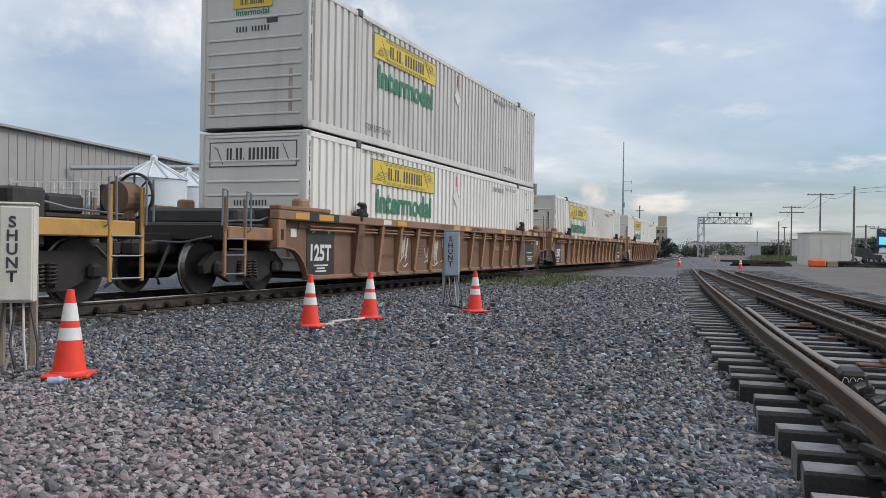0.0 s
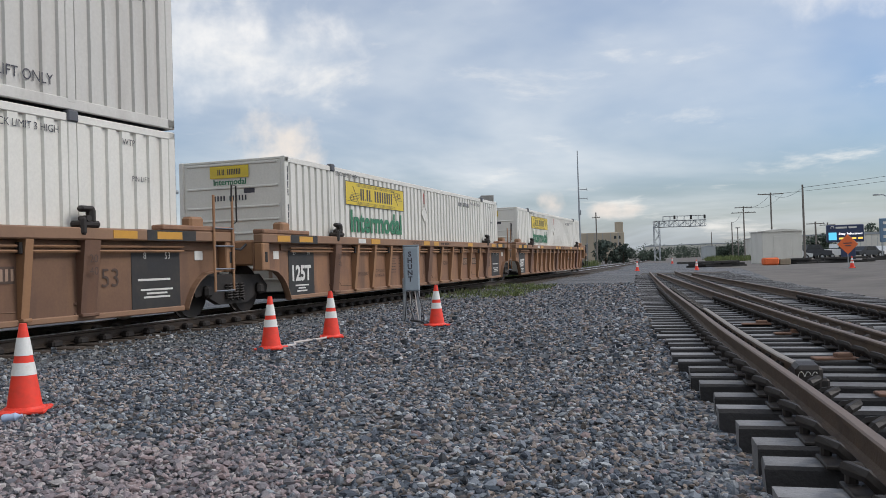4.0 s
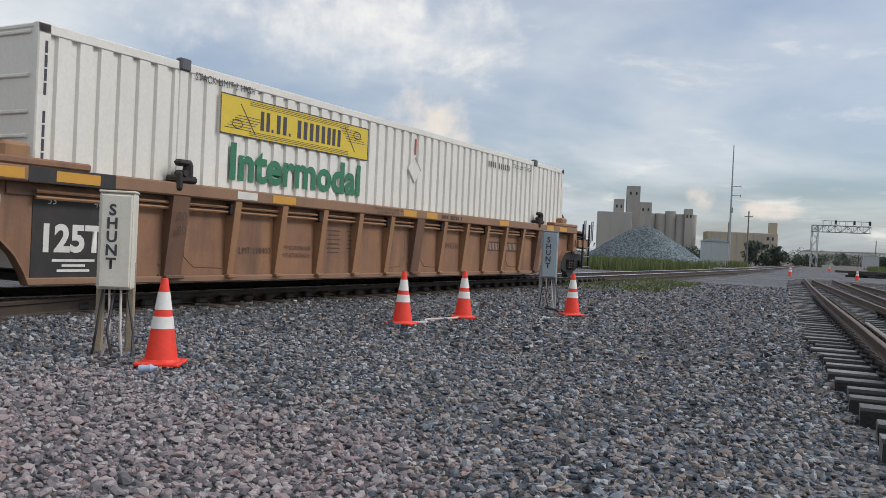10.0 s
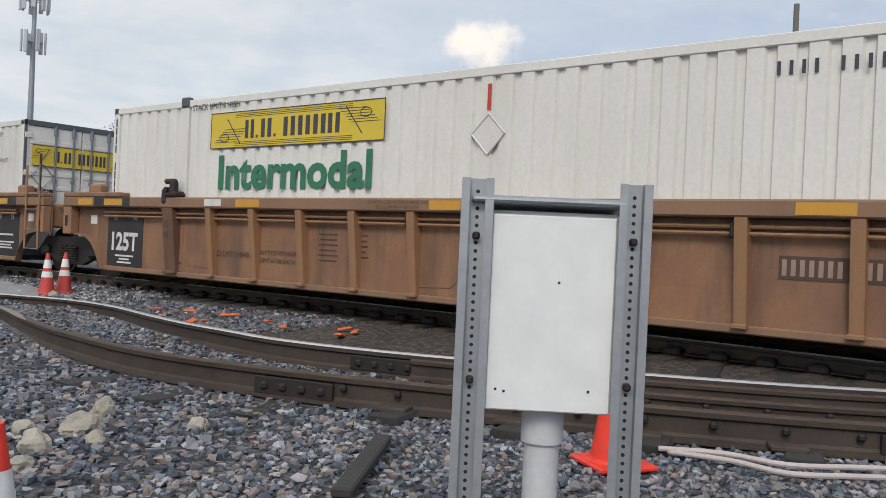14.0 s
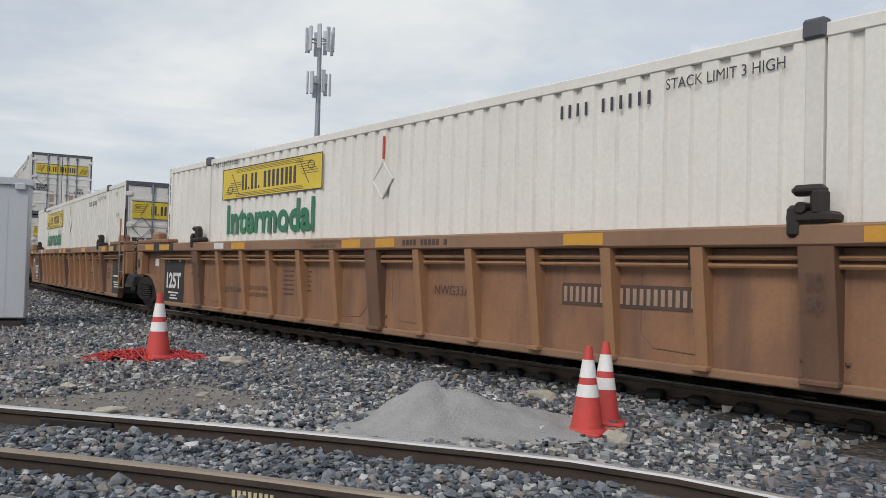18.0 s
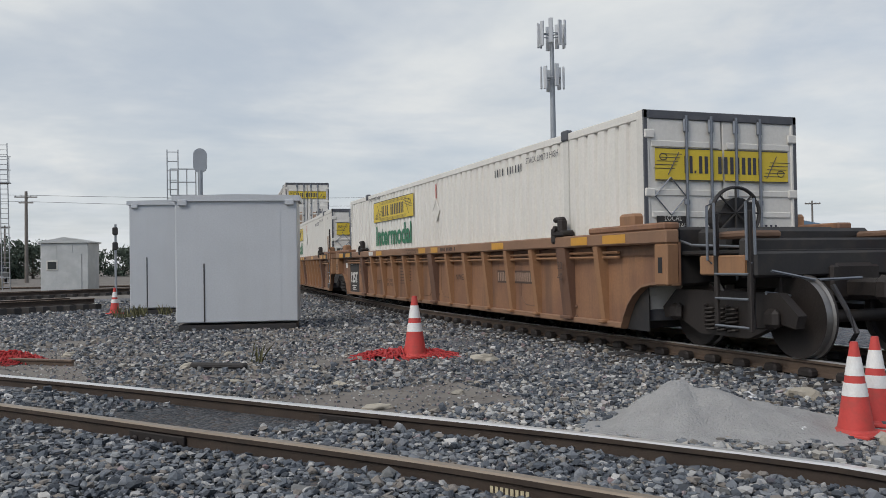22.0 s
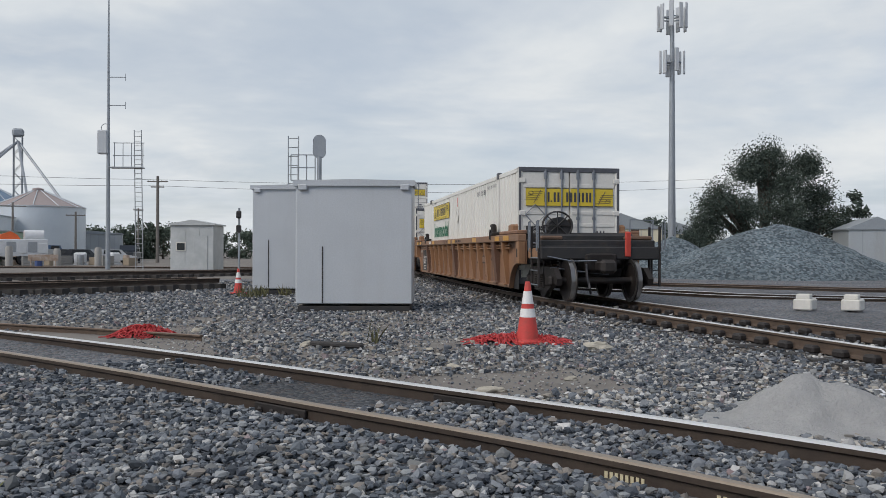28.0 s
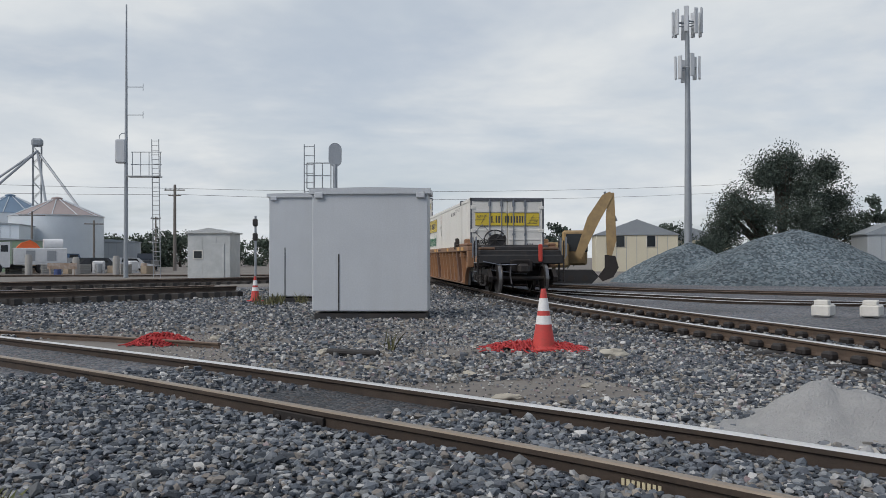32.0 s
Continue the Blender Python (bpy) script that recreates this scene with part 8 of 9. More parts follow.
def message_sign():
    t = thing("message_sign", "dark blue roadside message board with lit panels", "sign", pose(17.0, 103.8, 0, 0, 0, 8))
    part("board", Mesh().box((0, 0, 2.92), (3.9, 0.5, 1.95), 0.06).mesh("board", M["sign_navy"]), t)
    part("leg", Mesh().box((0.3, 0.1, 0.95), (1.5, 0.4, 2.1), 0.04).mesh("leg", M["sign_navy"]), t, "dark boxed foot of the board")
    screen = part("screen", Mesh().box((-1.4, -0.27, 2.62), (0.85, 0.05, 0.85), 0.02).mesh("screen", M["screen_blue"]), t, "lit blue screen")
    part("lettering", sized_text("Stay Informed", 2.5, 0.34, M["screen_white"], 0.02), screen, "lit white words", Matrix.Translation((0.5, -0.262, 2.86)))
    for k, w in enumerate((0.5, 0.7, 0.45, 0.5)):
        part("message_bar", Mesh().box((-0.5 + 0.68 * k, -0.262, 2.36), (w, 0.02, 0.2)).mesh("message_bar", M["screen_amber"]), t, "lit amber writing")
    part("emblem", Mesh().tube([(-1.4 + 0.17 * math.cos(a), -0.262, 3.58 + 0.17 * math.sin(a)) for a in np.linspace(-0.5, 3.6, 14)], 0.05, 5).mesh("emblem", M["white_stencil"]), t, "pale ring-shaped emblem")
    for k, w in enumerate((1.2, 0.85)):
        part("name_bar", Mesh().box((-0.45 + 1.2 * k, -0.262, 3.58), (w, 0.02, 0.2)).mesh("name_bar", M["white_stencil"]), t)


message_sign()
for k, (x, y, h, w) in enumerate(((32.0, 167, 5.4, 6.5), (36.5, 168, 4.6, 6.0), (20.4, 148, 3.4, 5.0))):
    tree(x, y, h, w, "dark rounded tree behind the message board", 150 + k, 0.08, 46, 44, leaf=0.26, mat="leaf_hazed")


def lamp_pole(x, y, h, arm):
    t = thing("street_lamp", "tall grey steel street lamp with a single arm", "street lamp", pose(x, y, 0), group="street lamps")
    part("pole", Mesh().tube([(0, 0, 0), (0, 0, h)], 0.13, 10, r1=0.09).mesh("pole", M["steel_pole"], True), t)
    part("arm", Mesh().tube([(0, 0, h - 0.5), (0.5 * arm, 0, h - 0.05), (arm, 0, h)], 0.05, 6).mesh("arm", M["steel_pole"]), t)
    part("lamp_head", Mesh().box((arm + 0.2, 0, h - 0.02), (0.6, 0.26, 0.14), 0.04).mesh("lamp_head", M["galv"]), t, "flat grey lamp head")


lamp_pole(15.2, 68.3, 7.2, 2.0)
lamp_pole(18.65, 88.0, 6.2, -1.6)


def price_sign(x, y, h, mat, label):
    t = thing("roadside_sign", label, "sign", pose(x, y, 0, 0, 0, 10), group="roadside signs")
    for sx in (-0.8, 0.8):
        part("post", Mesh().tube([(sx, 0, 0), (sx, 0, h)], 0.08, 8).mesh("post", M["galv"]), t)
    part("panel", Mesh().box((0, 0, h - 1.3), (2.0, 0.3, 2.6), 0.04).mesh("panel", M[mat]), t)
    for k in range(3):
        part("writing_bar", Mesh().box((0, -0.16, h - 0.5 - 0.75 * k), (1.4, 0.02, 0.3)).mesh("writing_bar", M["white_stencil"]), t, "pale bar of writing")


price_sign(21.3, 102.8, 4.4, "blue_roof", "blue roadside sign with pale writing")
price_sign(27.5, 108.0, 4.3, "red_mark", "red roadside sign with pale writing")


def diamond_sign():
    t = thing("road_work_sign", "orange diamond road-work sign on a stand", "sign", pose(9.25, 55.6, 0, 0, 0, 10))
    part("panel", Mesh().box((0, 0, 0), (0.86, 0.03, 0.86), 0.01, Matrix.Rotation(radians(45), 4, "Y")).mesh("panel", M["sign_orange"]), t, "", pose(0, 0, 1.43))
    for k in range(2):
        part("writing_bar", Mesh().box((0, -0.02, 1.5 - 0.16 * k), (0.5 - 0.15 * k, 0.01, 0.06)).mesh("writing_bar", M["ink"]), t)
    part("stand", Mesh().tube([(0, 0.03, 0), (0, 0.03, 1.3)], 0.025, 6).tube([(-0.4, 0.03, 0.02), (0.4, 0.03, 0.02)], 0.02, 6).mesh("stand", M["galv"]), t)


diamond_sign()


def parked_car(x, y, turn, body, label, kind="car"):
    """A small parked vehicle seen from afar."""
    t = thing("parked_vehicle", label, kind, pose(x, y, 0, 0, 0, turn), group="parked vehicles")
    prof = [(-2.2, 0.35), (2.2, 0.35), (2.25, 0.75), (1.3, 0.9), (0.75, 1.42), (-1.1, 1.45), (-1.75, 0.95), (-2.25, 0.85)]
    if kind == "truck":
        prof = [(-2.7, 0.45), (2.7, 0.45), (2.75, 1.05), (1.7, 1.15), (1.2, 1.85), (-0.4, 1.88), (-0.5, 1.2), (-2.75, 1.15)]
    part("body", Mesh().prism(prof, 1, -0.85, 0.85).mesh("body", M[body]), t)
    k = 0.42 if kind == "truck" else 0.0
    part("glass", Mesh().prism([(-0.95 + k, 0.98 + k * 0.6), (0.8 + k, 0.98 + k * 0.6), (0.55 + k, 1.35 + k), (-0.85 + k * 1.4, 1.37 + k)], 1, -0.87, 0.87).mesh("glass", M["window_dark"]), t)
    for wx in (-1.4, 1.4):
        for sy in (-0.82, 0.82):
            w = part("wheel", Mesh().tube([(wx, sy - 0.1, 0.34), (wx, sy + 0.1, 0.34)], 0.34, 16).mesh("wheel", M["tyre"]), t)
            part("rim", Mesh().tube([(wx, sy - 0.115, 0.34), (wx, sy + 0.115, 0.34)], 0.18, 10).mesh("rim", M["galv"]), w)
    return t


for k, (x, y, b, kd) in enumerate(((12.3, 112, "vehicle_white", "car"), (14.6, 116, "vehicle_dark", "truck"), (18.3, 118, "vehicle_white", "truck"), (21.5, 117, "vehicle_dark", "car"), (24.6, 121, "vehicle_white", "car"))):
    parked_car(x, y, 8 + 11 * k, b, "parked %s beyond the timber stacks" % ("white pickup truck" if kd == "truck" and b == "vehicle_white" else "dark pickup truck" if kd == "truck" else "white car" if b == "vehicle_white" else "dark car"), kd)
plain_shed("warehouse", "low pale warehouse behind the parked cars", 28, 165, 34, 12, 3.6, 8, "white_wall", "metal_roof", category="warehouse")
plain_shed("warehouse", "long low far warehouse at the end of the line", 6, 330, 40, 14, 4.5, 4, "white_wall", "metal_roof", category="warehouse")


def heap(x, y, w, d, h, label, seed, mat="heap_stone", turn=0):
    """A mound of loose stone with a slumped, uneven outline."""
    n, rings = 56, 18
    vs, fs = [], []
    for i in range(rings + 1):
        u = i / rings
        for j in range(n):
            a = 2 * math.pi * j / n
            e = 1 + 0.10 * noise.noise(Vector((math.cos(a) * 2, math.sin(a) * 2, seed)))
            px, py = w / 2 * u * e * math.cos(a), d / 2 * u * e * math.sin(a)
            t = 1 - u
            z = h * (t ** 0.95) * (1 - 0.35 * max(0, t - 0.75)) + 0.05 * h * noise.noise(Vector((px * 0.6, py * 0.6, seed))) * min(1, 3 * t) + 0.018 * h * noise.noise(Vector((px * 2.2, py * 2.2, seed)))
            vs.append((px, py, z - 0.06))
    for i in range(rings):
        for j in range(n):
            fs.append((i * n + j, i * n + (j + 1) % n, (i + 1) * n + (j + 1) % n, (i + 1) * n + j))
    me = bpy.data.meshes.new("gravel_heap")
    me.from_pydata(vs, [], fs)
    me.materials.append(M[mat])
    me.polygons.foreach_set("use_smooth", [True] * len(me.polygons))
    solo("gravel_heap", me, label, "gravel heap", pose(x, y, 0, 0, 0, turn))


heap(-16.5, 76, 12.5, 9, 4.0, "tall heap of grey crushed stone beside the line", 3, turn=15)


def grain_elevator():
    t = thing("grain_elevator", "old grey concrete grain elevator with a tall headhouse", "grain elevator", pose(-56, 256, 0, 0, 0, 16))
    part("block", Mesh().box((-8.5, 0, 6), (10, 12, 14), 0.1).mesh("block", M["concrete"]), t, "low workhouse block")
    silos = [(-3 + 3.0 * k, 13.2 + (0.8 if k % 3 == 0 else 0)) for k in range(6)]
    for x, h in silos:
        part("silo", Mesh().lathe([(1.6, 0), (1.6, h)], 20, (x + 2, 0, 0)).mesh("silo", M["concrete"], True), t, "upright concrete silo")
    for x, w, h in ((-3.2, 3.9, 21), (0.5, 3.5, 16.3), (-7.3, 3.0, 17.0), (13.0, 2.2, 14.8)):
        tw = part("headhouse", Mesh().box((x, -1, h / 2), (w, 4.5, h), 0.08).mesh("headhouse", M["concrete"]), t, "square concrete tower")
        for q in (-1, 1):
            part("window", Mesh().box((x + q * w * 0.22, -3.27, h - 2.2), (0.5, 0.06, 0.9)).mesh("window", M["window_dark"]), tw)
    low = part("warehouse_block", Mesh().box((27, -6, 3.6), (19, 10, 9.4), 0.1).mesh("warehouse_block", M["concrete_tan"]), t, "tan flat-roofed warehouse")
    part("stair_tower", Mesh().box((36.0, -6, 5.5), (1.9, 3, 12), 0.05).mesh("stair_tower", M["concrete_tan"]), low)
    for k in range(8):
        part("pilaster", Mesh().box((18.6 + 2.3 * k, -11.06, 3.9), (0.3, 0.2, 8.6)).mesh("pilaster", M["concrete"]), low)
    for k in range(2):
        for q in range(2):
            part("window", Mesh().box((33.8 + 1.2 * k, -11.06, 6.8 - 2.0 * q), (0.7, 0.1, 0.9)).mesh("window", M["window_dark"]), low)


grain_elevator()


for k, (x, y, h, w) in enumerate(((-13.0, 141, 3.6, 4.4), (-10.2, 143, 2.9, 4.2), (-7.0, 175, 3.2, 6), (-3.5, 300, 6.0, 12), (4.0, 312, 5.2, 14), (9.5, 212, 4.6, 7), (6.8, 215, 3.8, 5), (-30, 180, 4.0, 9), (16, 240, 5.0, 16), (30, 250, 5, 18), (-14, 330, 6, 20), (20, 340, 6.5, 24), (44, 260, 6, 22), (-45, 210, 4.5, 12), (-58, 170, 5.5, 14), (-70, 150, 6, 16), (-84, 128, 6, 18), (-62, 190, 6, 20))):
    tree(x, y, h if k < 2 else 0.62 * h, w, "bushy dark green tree in the distance", 70 + k, 0.08, 40, 40, leaf=0.2 + 0.02 * h, mat="leaf" if k < 2 else "leaf_hazed")

# ---- west: long metal building and bins behind the train ----


def metal_hall():
    t = thing("metal_hall", "long grey ribbed metal grain storage hall", "metal building", pose(-49.04, 39.0, 0, 0, 0, 97.2))
    L, D, H = 46, 16, 7.85
    body = part("wall", Mesh().box((0, 0, H / 2), (L, D, H), 0.05).mesh("wall", M["hall_wall"]), t, "ribbed grey metal wall")
    part("roof", Mesh().prism([(-D / 2 - 0.4, H), (D / 2 + 0.4, H), (D / 2 + 0.4, H + 0.15), (0, H + 0.5), (-D / 2 - 0.4, H + 0.15)], 0, -L / 2 - 0.3, L / 2 + 0.3).mesh("roof", M["hall_wall"]), t, "grey metal roof")
    for k in range(60):
        part("wall_rib", Mesh().box((-L / 2 + L * k / 59, -D / 2 - 0.02, H / 2), (0.06, 0.03, H - 0.1)).mesh("wall_rib", M["hall_wall"]), body)
    pipe = Mesh().tube([(L / 2 - 18, -D / 2 - 0.3, 6.0), (L / 2 - 13, -D / 2 - 5.0, 6.5), (L / 2 - 10.5, -D / 2 - 7.6, 6.75)], 0.16, 8)
    part("conveyor_pipe", pipe.mesh("conveyor_pipe", M["metal_roof"]), t)


metal_hall()


def grain_bin(x, y, r, h, roof_h, label, roof="bin_steel_hazed"):
    t = thing("grain_bin", label, "grain bin", pose(x, y, 0), group="grain bins")
    prof, z = [], 0.0
    while z < h:
        prof += [(r, z), (r + 0.05, z + 0.22)]
        z += 0.45
    prof.append((r, h))
    part("shell", Mesh().lathe(prof, 32).mesh("shell", M["bin_steel_hazed"], True), t, "corrugated silver shell")
    roof_o = part("roof", Mesh().lathe([(r + 0.12, h), (r * 0.12, h + roof_h), (r * 0.12, h + roof_h + 0.3), (0.05, h + roof_h + 0.45)], 24).mesh("roof", M[roof]), t, "shallow conical roof")
    for k in range(12):
        a = 2 * math.pi * k / 12
        part("roof_rib", Mesh().tube([((r + 0.1) * math.cos(a), (r + 0.1) * math.sin(a), h + 0.06), (r * 0.14 * math.cos(a), r * 0.14 * math.sin(a), h + roof_h + 0.06)], 0.05, 4).mesh("roof_rib", M["bin_steel_hazed"]), roof_o)
    return t


grain_bin(-31.81, 41.11, 1.85, 4.8, 1.0, "silver corrugated grain bin behind the train")
grain_bin(-34.93, 48.76, 1.85, 4.9, 1.0, "silver corrugated grain bin further back")
fence = thing("guard_fence", "white tubular guard fence on a raised walkway before the metal hall", "fence", pose(-28.9, 31.5, 0, 0, 0, 7.5))
for k in range(15):
    part("post", Mesh().tube([(-3.15 + 0.45 * k, 0, 2.8), (-3.15 + 0.45 * k, 0, 3.9 + 0.12 * (k % 4 == 0))], 0.03, 5).mesh("post", M["white_wall"]), fence)
for z in (2.85, 3.2, 3.55, 3.9):
    part("bar", Mesh().tube([(-3.15, 0, z), (3.15, 0, z)], 0.022, 5).mesh("bar", M["white_wall"]), fence)
part("deck", Mesh().box((0, 0.5, 2.75), (6.6, 1.2, 0.14), 0.02).mesh("deck", M["galv"]), fence)
for k in range(4):
    part("leg", Mesh().box((-3.0 + 2.0 * k, 0.5, 1.34), (0.2, 0.2, 2.7), 0.02).mesh("leg", M["galv"]), fence)

# ---- south: what stands behind the cabinets ----


def cell_tower():
    t = thing("cell_tower", "tall grey steel monopole with two rings of panel antennas", "cell tower", pose(-45.0, -67.8, 0))
    part("pole", Mesh().tube([(0, 0, 0), (0, 0, 21.3)], 0.34, 14, r1=0.16).mesh("pole", M["steel_pole"], True), t)
    for z, h, r, n in ((20.6, 2.1, 1.15, 9), (16.9, 1.9, 0.95, 6)):
        ring = part("mounting_ring", Mesh().tube([(r * 0.8 * math.cos(a), r * 0.8 * math.sin(a), z) for a in np.linspace(0, 2 * math.pi, 7)], 0.06, 5, caps=False).mesh("mounting_ring", M["steel_pole"]), t)
        for k in range(3):
            a = 2 * math.pi * k / 3
            part("arm", Mesh().tube([(0, 0, z), (r * 0.8 * math.cos(a), r * 0.8 * math.sin(a), z)], 0.06, 5).mesh("arm", M["steel_pole"]), ring)
        for k in range(n):
            a = 2 * math.pi * (k + 0.3) / n
            part("panel_antenna", Mesh().box((0, 0, 0), (0.16, 0.36, h), 0.04).mesh("panel_antenna", M["cabinet_grey"]), ring, "pale panel antenna",
                 Matrix.Translation((r * math.cos(a), r * math.sin(a), z + (0.15 if k % 2 else 0))) @ Matrix.Rotation(a, 4, "Z"))


cell_tower()
tree(-47.0, -59.2, 9.9, 13.2, "large broad dark green tree beside the gravel heap", 11, 0.14, 340, 190, leaf=0.095,
     lobes=((-0.05, 0, 0.84, 0.10), (-0.5, 0.1, 0.78, 0.09), (0.2, 0, 0.74, 0.11), (-0.2, 0.1, 0.66, 0.12), (0.65, 0.1, 0.5, 0.12), (0.75, 0, 0.33, 0.11), (0.35, 0.1, 0.4, 0.14), (-0.75, 0, 0.56, 0.11), (-0.85, 0.1, 0.36, 0.11), (-0.55, 0, 0.3, 0.12), (-0.1, 0.2, 0.42, 0.15), (0.92, 0, 0.2, 0.07)))
tree(-54.3, -57.4, 6.0, 3.0, "narrow small tree beside the large one", 12, 0.2, 26, 70, leaf=0.2)
tree(-52.0, -54.8, 3.2, 3.0, "low light green bush by the metal shed", 13, 0.05, 26, 60, leaf=0.15)
tree(-44.6, -92, 5.2, 6.0, "distant green tree behind the train", 14, 0.12, 40, 50, leaf=0.25)
tree(-58, -92, 5.0, 8.0, "distant green tree behind the cream building", 15, 0.12, 40, 50, leaf=0.25)
heap(-35.6, -45.0, 14.5, 10.5, 3.2, "large heap of blue-grey crushed stone", 7, turn=-20)
heap(-32.1, -49.3, 9.0, 8.0, 2.5, "smaller heap of blue-grey crushed stone", 9, turn=10)


def antenna_mast_south():
    t = thing("radio_mast", "steel radio mast with ladder, platform and side antennas", "antenna mast", pose(-1.55, -72.7, 0, 0, 0, -18))
    part("mast", Mesh().tube([(0, 0, 0), (0, 0, 9.0), (0, 0, 19.5)], 0.17, 10, r1=0.05).mesh("mast", M["steel_pole"], True), t)
    for z in (13.6, 11.6):
        part("antenna", Mesh().tube([(0, 0, z), (-1.2, 0, z)], 0.03, 5).tube([(-1.2, 0, z - 0.25), (-1.2, 0, z + 0.25)], 0.025, 5).mesh("antenna", M["steel_pole"]), t)
    part("equipment_can", Mesh().box((0.35, 0, 9.0), (0.75, 0.5, 1.7), 0.08).mesh("equipment_can", M["cabinet_grey"]), t, "grey equipment box high on the mast")
    part("ring", Mesh().tube([(0.2 + 0.3 * math.cos(a), 0, 10.0 + 0.3 * math.sin(a)) for a in np.linspace(0, 6.28, 13)], 0.03, 5).mesh("ring", M["steel_pole"]), t)
    pl = part("platform", Mesh().box((-1.3, 0, 7.2), (2.3, 0.8, 0.08), 0.01).mesh("platform", M["galv"]), t)
    g = Mesh()
    for x in (-0.3, -0.9, -1.5, -2.3):
        g.tube([(x, -0.4, 7.2), (x, -0.4, 9.0)], 0.03, 5)
    for z in (8.1, 9.0):
        g.tube([(-0.2, -0.4, z), (-2.4, -0.4, z)], 0.03, 5)
    part("handrail", g.mesh("handrail", M["galv"]), pl)
    lad = Mesh()
    for x in (-1.75, -2.25):
        lad.tube([(x - 0.15, -0.2, 0), (x, -0.2, 9.9)], 0.035, 5)
    for k in range(30):
        lad.tube([(-1.9 + 0.005 * k, -0.2, 0.2 + 0.33 * k), (-2.4 + 0.005 * k, -0.2, 0.2 + 0.33 * k)], 0.02, 4)
    part("ladder", lad.mesh("ladder", M["galv"]), t)


antenna_mast_south()


def railway_signal():
    t = thing("railway_signal", "oval-backed railway signal on a post with ladder and platform", "railway signal", pose(-9.65, -38.0, 0, 0, 0, -18))
    part("post", Mesh().tube([(0, 0, 0), (0, 0, 4.7)], 0.085, 10).mesh("post", M["steel_pole"], True), t)
    oval = [(0.0 + 0.23 * math.cos(a), 4.85 + 0.23 * math.sin(a) + (0.38 if math.sin(a) > 0 else -0.0)) for a in np.linspace(0, 2 * math.pi, 25)[:-1]]
    head = part("backboard", Mesh().prism(oval, 1, -0.05, 0.05).mesh("backboard", M["steel_pole"]), t, "tall oval signal backboard")
    part("lens_hood", Mesh().tube([(0, -0.05, 5.2), (0, -0.25, 5.18)], 0.09, 10).tube([(0, -0.05, 4.9), (0, -0.25, 4.88)], 0.09, 10).mesh("lens_hood", M["car_black"]), head)
    g = Mesh()
    for z in (3.85, 4.3, 4.75):
        g.tube([(0.15, 0, z), (1.0, 0, z)], 0.02, 5)
    for x in (0.15, 0.45, 0.75, 1.0):
        g.tube([(x, 0, 3.85), (x, 0, 4.75)], 0.02, 5)
    part("platform_rail", g.mesh("platform_rail", M["galv"]), t)
    lad = Mesh()
    for x in (0.72, 1.08):
        lad.tube([(x, 0.1, 0), (x, 0.1, 5.4)], 0.02, 5)
    for k in range(17):
        lad.tube([(0.72, 0.1, 0.2 + 0.32 * k), (1.08, 0.1, 0.2 + 0.32 * k)], 0.014, 4)
    part("ladder", lad.mesh("ladder", M["galv"]), t)


railway_signal()
plain_shed("equipment_hut", "pale haze-toned metal equipment hut with a door", -7.2, -65.4, 2.75, 2.4, 2.95, 160, "hut_grey_hazed", "hut_grey_hazed", (0.55, 0.9, 2.3), 0.28, windows=((-0.7, 1.6, 0.5, 0.45),))
utility_pole(-5.5, -106.4, 9.5, "dark wooden utility pole with two crossarms", ((8.9, 2.2), (8.3, 1.4)), r=0.2, turn=-15)
utility_pole(-3.5, -112, 6.2, "far thin pole with lamp arm", ((6.0, 1.1),), r=0.12)
utility_pole(3.0, -110, 5.6, "far utility pole by the parked vehicles", ((5.2, 2.0),), r=0.14)
utility_pole(9.0, -108, 6.4, "far utility pole by the grain bins", ((6.0, 2.6),), r=0.14)
utility_pole(-73.2, -65, 6.9, "utility pole with crossarm behind the blue roof", ((6.6, 1.6),), r=0.12, turn=-20)
grain_bin(7.9, -121, 5.3, 6.4, 2.05, "pale silver grain bin with a dusty conical roof", "bin_roof")
grain_bin(14.8, -132.9, 5.4, 7.2, 2.3, "second grain bin with a dark blue roof", "blue_roof")


def elevator_leg():
    t = thing("bucket_elevator", "steel bucket elevator tower with spreading grain spouts", "elevator leg", pose(11.2, -130, 0))
    part("leg", lattice_mast(0, 0, 0, 1.0, 16.0, "steel_pole").mesh("leg", M["steel_pole"]), t)
    part("head", Mesh().box((0, 0, 16.5), (1.4, 1.0, 1.1), 0.25).mesh("head", M["steel_pole"]), t)
    for dx, dy in ((6.5, 5), (-5.5, 6), (9, 2), (-2, 8)):
        part("spout", Mesh().tube([(0, 0, 15.4), (dx, dy, 7.8)], 0.16, 6).mesh("spout", M["steel_pole"]), t)


